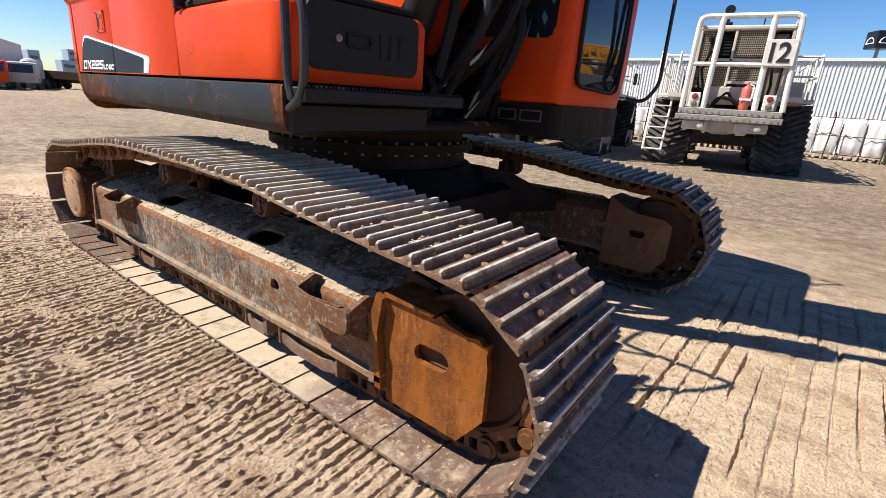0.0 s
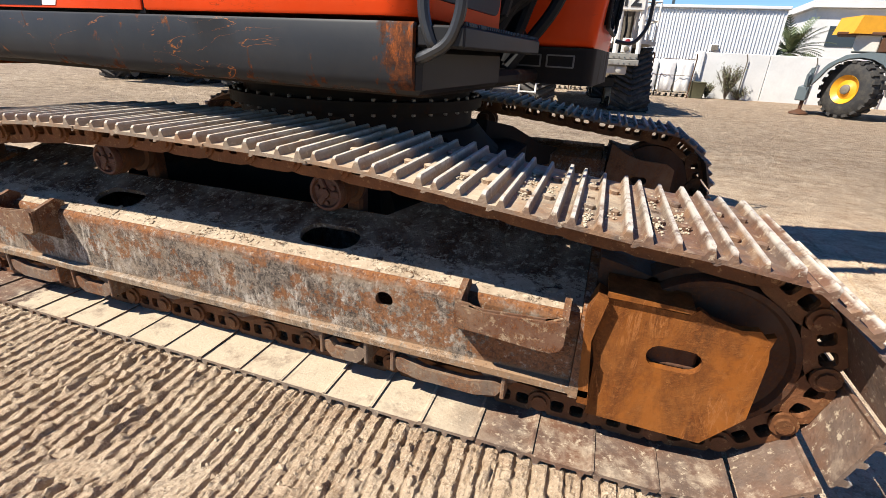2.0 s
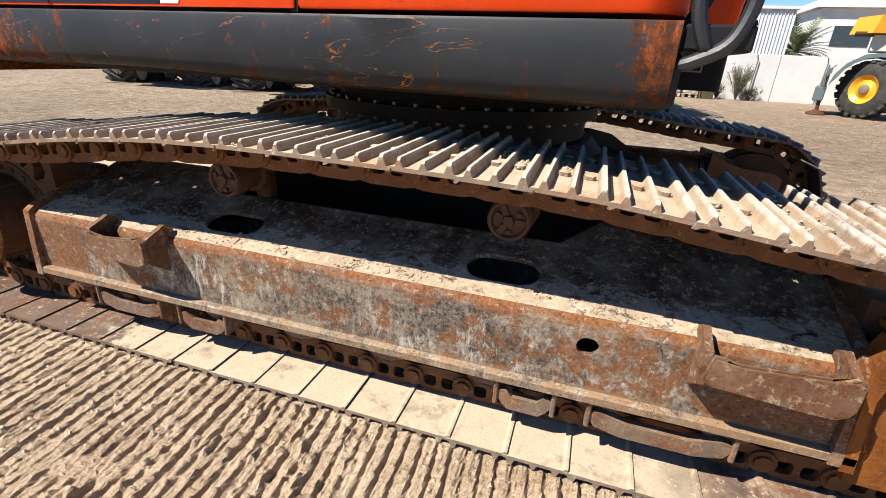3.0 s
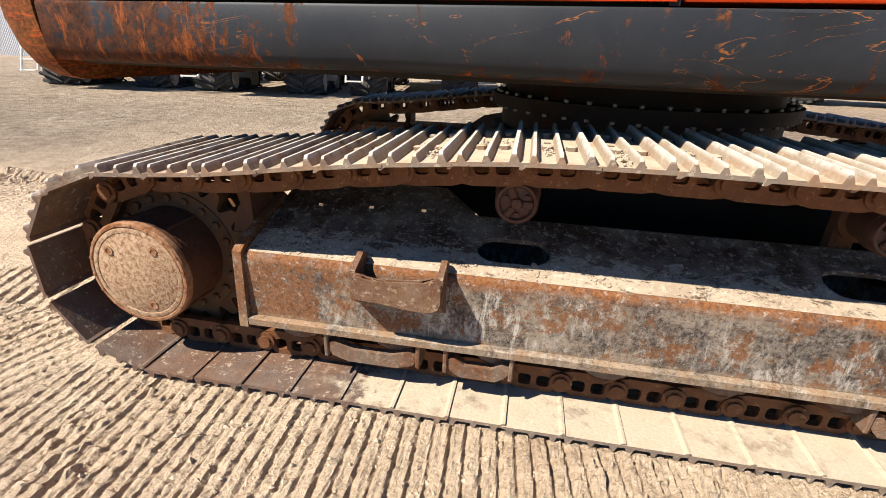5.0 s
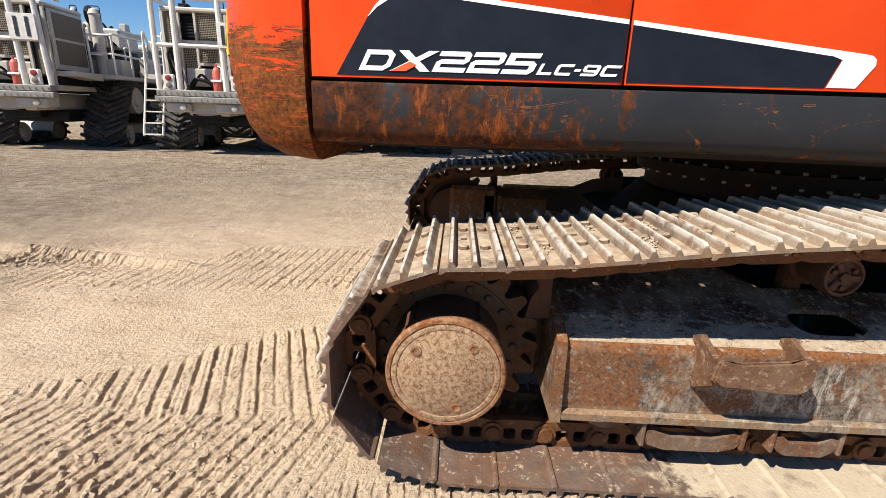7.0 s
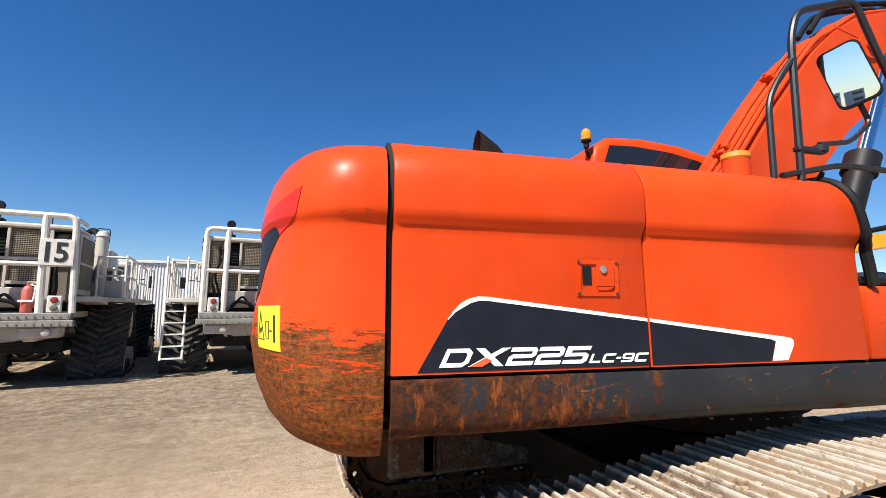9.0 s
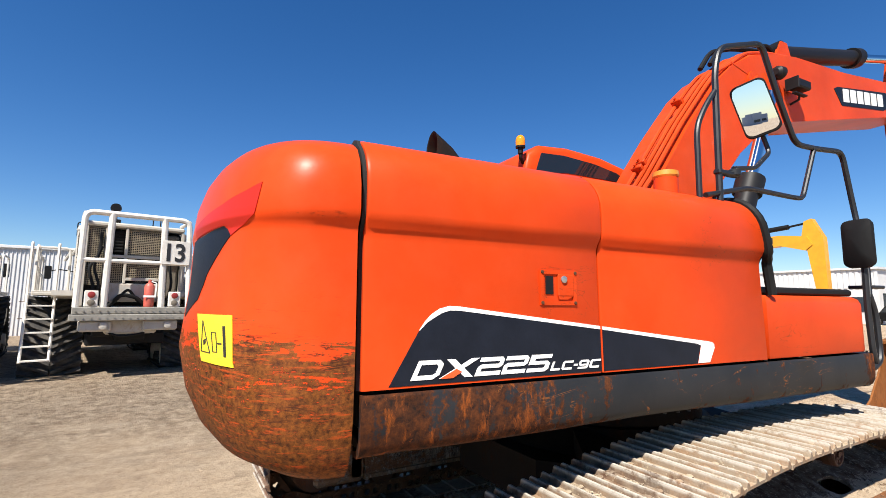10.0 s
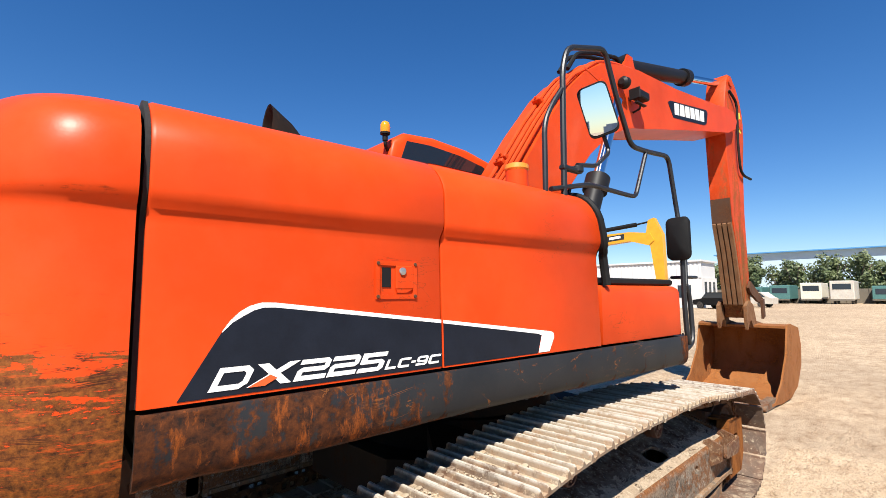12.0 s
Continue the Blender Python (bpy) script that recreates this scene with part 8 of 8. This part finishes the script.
far_hall = solid("far_hall", b, plain("pale_blue_sheet", (0.42, 0.55, 0.64), 0.5, vary=0.1, scale=0.1), "long pale blue hall far behind the trees", "building", kind="structure")
b = nb()
box(b, 119, 151, -161, 31, 9.901, 10.15)
part("hall_roof", b, plain("blue_roof_sheet", (0.07, 0.24, 0.48), 0.5, vary=0.15, scale=0.2), far_hall)


def yellow_digger():
    th = thing("yellow_excavator", "yellow excavator parked beyond the yard with folded boom", "excavator", m=pose(25.5, 14.4, 0, 0, 0, -90) @ Matrix.Diagonal((1.12, 1.12, 1.12, 1)))
    b = nb()
    boomp = [(-1.4, 1.6), (-1.0, 1.5), (0.8, 3.9), (4.2, 4.15), (5.2, 3.85), (5.5, 4.1), (5.3, 4.5), (4.2, 4.65), (0.7, 4.6), (0.0, 4.1)]
    prism(b, boomp, "y", -0.25, 0.25)
    bm_ = part("digger_boom", b, yellow_paint, th)
    c = nb()
    prism(c, [(2.9, 4.2), (3.9, 4.28), (3.9, 4.58), (2.9, 4.5)], "y", -0.258, -0.252)
    part("badge_panel", c, black_decal, bm_)
    c = nb()
    prism(c, [(3.05, 4.30), (3.7, 4.36), (3.7, 4.50), (3.05, 4.44)], "y", -0.262, -0.2582)
    part("badge_bar", c, white_decal, bm_)
    b = nb()
    prism(b, [(5.2, 5.2), (5.5, 5.3), (5.9, 4.4), (5.95, 1.4), (5.6, 1.2), (5.25, 3.9), (5.05, 4.4)], "y", -0.2, 0.2)
    part("digger_arm", b, yellow_paint, th)
    b = nb()
    cyl(b, (1.2, 0, 4.80), (4.5, 0, 5.05), 0.12, n=12)
    cyl(b, (4.5, 0, 5.05), (5.3, 0, 5.15), 0.05, n=10)
    part("digger_cylinder", b, black_rubber, th)
    b = nb()
    box(b, -2.4, 1.2, -1.3, 1.3, 1.1, 2.4, 0.1)
    part("digger_house", b, yellow_paint, th)
    b = nb()
    box(b, -0.2, 1.5, 0.3, 1.3, 1.2, 3.0, 0.12)
    part("digger_cab", b, window_far, th)
    for y in (-1.2, 1.2):
        b = nb()
        prism(b, oval(0.2, 0.45, 4.4, 0.9, 8), "y", y - 0.3, y + 0.3)
        part("digger_track", b, rust_dark, th)
    b = nb()
    box(b, -0.6, 0.8, -0.9, 0.9, 0.4, 1.1, 0.05)
    part("digger_base", b, black_rubber, th)
    b = nb()
    prism(b, [(5.5, 1.3), (5.9, 1.3), (6.2, 0.6), (5.9, 0.05), (5.0, 0.0), (5.2, 0.4), (5.5, 0.7)], "y", -0.5, 0.5)
    part("digger_bucket", b, rust_dark, th)


yellow_digger()


def small_car(x, y, yaw, mat, label):
    th = thing("parked_car", label, "car", m=pose(x, y, 0, 0, 0, yaw))
    b = nb()
    prism(b, [(-2.2, 0.35), (2.2, 0.35), (2.25, 0.8), (1.2, 0.95), (0.6, 1.5), (-1.4, 1.5), (-2.0, 1.0), (-2.25, 0.9)], "y", -0.85, 0.85)
    body = part("car_body", b, mat, th)
    c = nb()
    prism(c, [(0.55, 1.42), (1.1, 1.0), (-1.8, 1.0), (-1.35, 1.42)], "y", -0.855, 0.855)
    part("car_window", c, window_far, body)
    for px in (-1.4, 1.4):
        for py in (-0.8, 0.8):
            b = nb()
            lathe(b, (px, py, 0.33), (0, 1, 0), [(-0.1, 0.15), (-0.1, 0.33), (0.1, 0.33), (0.1, 0.15)], 18)
            part("car_wheel", b, tyre_mat, th)


small_car(44.5, 10.2, 60, black_rubber, "black car parked by the white building")
small_car(52, 9.6, 80, white_paint, "white van parked by the white building")


# ---- far left side: shed, parked lorries, towers ----
shed = thing("far_shed", "pale shed with a sloping roof", "building", kind="structure")
b = nb()
prism(b, [(-6, -0.1), (8.4, -0.1), (8.4, 3.3), (5.0, 4.3), (-6, 4.6)], "x", -62, -50)
part("shed_wall", b, concrete_white, shed)
b = nb()
box(b, -62, -50.0, 8.41, 9.6, -0.1, 2.2)
part("shed_annex", b, concrete_white, shed)


def lorry(x, y, yaw, mat, tank, label):
    th = thing("lorry", label, "truck", "lorries parked far off", m=pose(x, y, 0, 0, 0, yaw) @ Matrix.Diagonal((0.78, 0.78, 0.78, 1)))
    b = nb()
    prism(b, [(2.2, 0.6), (4.2, 0.6), (4.3, 1.4), (4.1, 2.4), (2.2, 2.5)], "y", -1.1, 1.1)
    cb = part("lorry_cab", b, mat, th)
    c = nb()
    prism(c, [(4.3, 1.5), (4.17, 2.25), (4.10, 2.25), (4.2, 1.5)], "y", -0.9, 0.9)
    part("windscreen", c, window_far, cb)
    b = nb()
    box(b, -4.0, 2.2, -0.5, 0.5, 0.7, 1.0)
    part("lorry_chassis", b, rust_dark, th)
    b = nb()
    if tank:
        lathe(b, (-3.2, 0, 1.8), (1, 0.0, 0.12), [(0, 0.4), (0.7, 0.75), (2.3, 0.9), (4.2, 0.55), (4.6, 0.3)], 20)
    else:
        box(b, -4.0, 2.0, -1.15, 1.15, 1.01, 1.9, 0.04)
    part("lorry_body", b, white_paint if tank else mat, th)
    for px in (-3.0, -1.8, 3.2):
        for py in (-0.95, 0.95):
            b = nb()
            lathe(b, (px, py, 0.5), (0, 1, 0), [(-0.15, 0.2), (-0.15, 0.5), (0.15, 0.5), (0.15, 0.2)], 16)
            part("lorry_wheel", b, tyre_mat, th)


lorry(-46, 5.6, -10, boom_paint, False, "orange flatbed lorry parked by the shed")
lorry(-48, 8.2, -20, white_paint, True, "white concrete mixer lorry")
lorry(-50, 11.5, 30, rust_dark, False, "rusty brown lorry parked in a row")
lorry(-46, 16, 20, white_paint, False, "white flatbed lorry parked in a row")
lorry(-48, 1.0, 0, white_paint, False, "white flatbed lorry parked in a row")
# the blue-grey of the towers is distance haze mixed into their wall colour
haze = plain("haze_tinted_concrete", (0.27, 0.34, 0.43), 0.8, vary=0.1, scale=0.05, bumpy=0)
rng = random.Random(4)
for i in range(44):
    th = thing("tower_block", "grey tower block on the skyline with distance haze in its colour", "building", "skyline towers", "structure")
    x, y, h, w = -330 + rng.uniform(-40, 40), 140 - i * 8.5, rng.uniform(7, 16) * (1.0 if i < 21 else 0.65), rng.uniform(4, 7)
    b = nb()
    box(b, x, x + 10, y, y + w, -0.5, h)
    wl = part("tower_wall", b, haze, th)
    c = nb()
    for k in range(int(h / 3.2)):
        box(c, x + 10.0, x + 10.1, y + 0.8, y + w - 0.8, 1.2 + k * 3.2, 2.6 + k * 3.2)
    part("window_band", c, window_far, wl)


# ---- stones and clods on the ground, dirt on the machine ----
def scatter():
    rng = np.random.RandomState(7)
    verts, faces = [], []
    base = [Vector(v) for v in ((1, 0, 0), (-1, 0, 0), (0, 1, 0), (0, -1, 0), (0, 0, 1), (0, 0, -1))]
    tri = [(0, 2, 4), (2, 1, 4), (1, 3, 4), (3, 0, 4), (2, 0, 5), (1, 2, 5), (3, 1, 5), (0, 3, 5)]
    n = 2600
    xs, ys = rng.uniform(-6.5, 6.5, n), rng.uniform(-5.0, 7.0, n)
    cx, cy = rng.uniform(-5.0, 4.2, 26000), rng.uniform(-3.0, 1.1, 26000)
    drift = lattice(cx, cy, 1.7, 61) + 0.35 * lattice(cx, cy, 6.0, 62) + 0.25 * rng.rand(26000)
    keep = (drift > 0.94) & ((cy < -1.40) | (cx < -2.2) | (cx > 2.2))
    xs, ys = np.r_[xs, cx[keep]], np.r_[ys, cy[keep]]
    zs = ground_height(xs, ys)
    for x, y, z in zip(xs, ys, zs):
        if abs(abs(y) - 1.195) < 0.33 and abs(x) < 2.2:
            continue
        r = 0.0028 + 0.0095 * rng.rand() ** 5
        k = len(verts)
        sc = (r * rng.uniform(0.7, 1.4), r * rng.uniform(0.7, 1.4), r * rng.uniform(0.5, 0.9))
        a = rng.uniform(0, 6.28)
        for v in base:
            j = rng.uniform(0.75, 1.2)
            px, py = v.x * sc[0] * j, v.y * sc[1] * j
            verts.append((x + px * math.cos(a) - py * math.sin(a), y + px * math.sin(a) + py * math.cos(a), z + sc[2] * 0.5 + v.z * sc[2] * j))
        faces += [(t[0] + k, t[1] + k, t[2] + k) for t in tri]
    me = bpy.data.meshes.new("pebbles")
    me.from_pydata(verts, [], faces)
    me.materials.append(plain("pebble_stone", (0.44, 0.335, 0.225), 0.9, vary=0.4, scale=2, shift=False))
    tagged(new("pebbles", me), "scattered small stones and clods of sand", "stones", kind="stuff")


scatter()
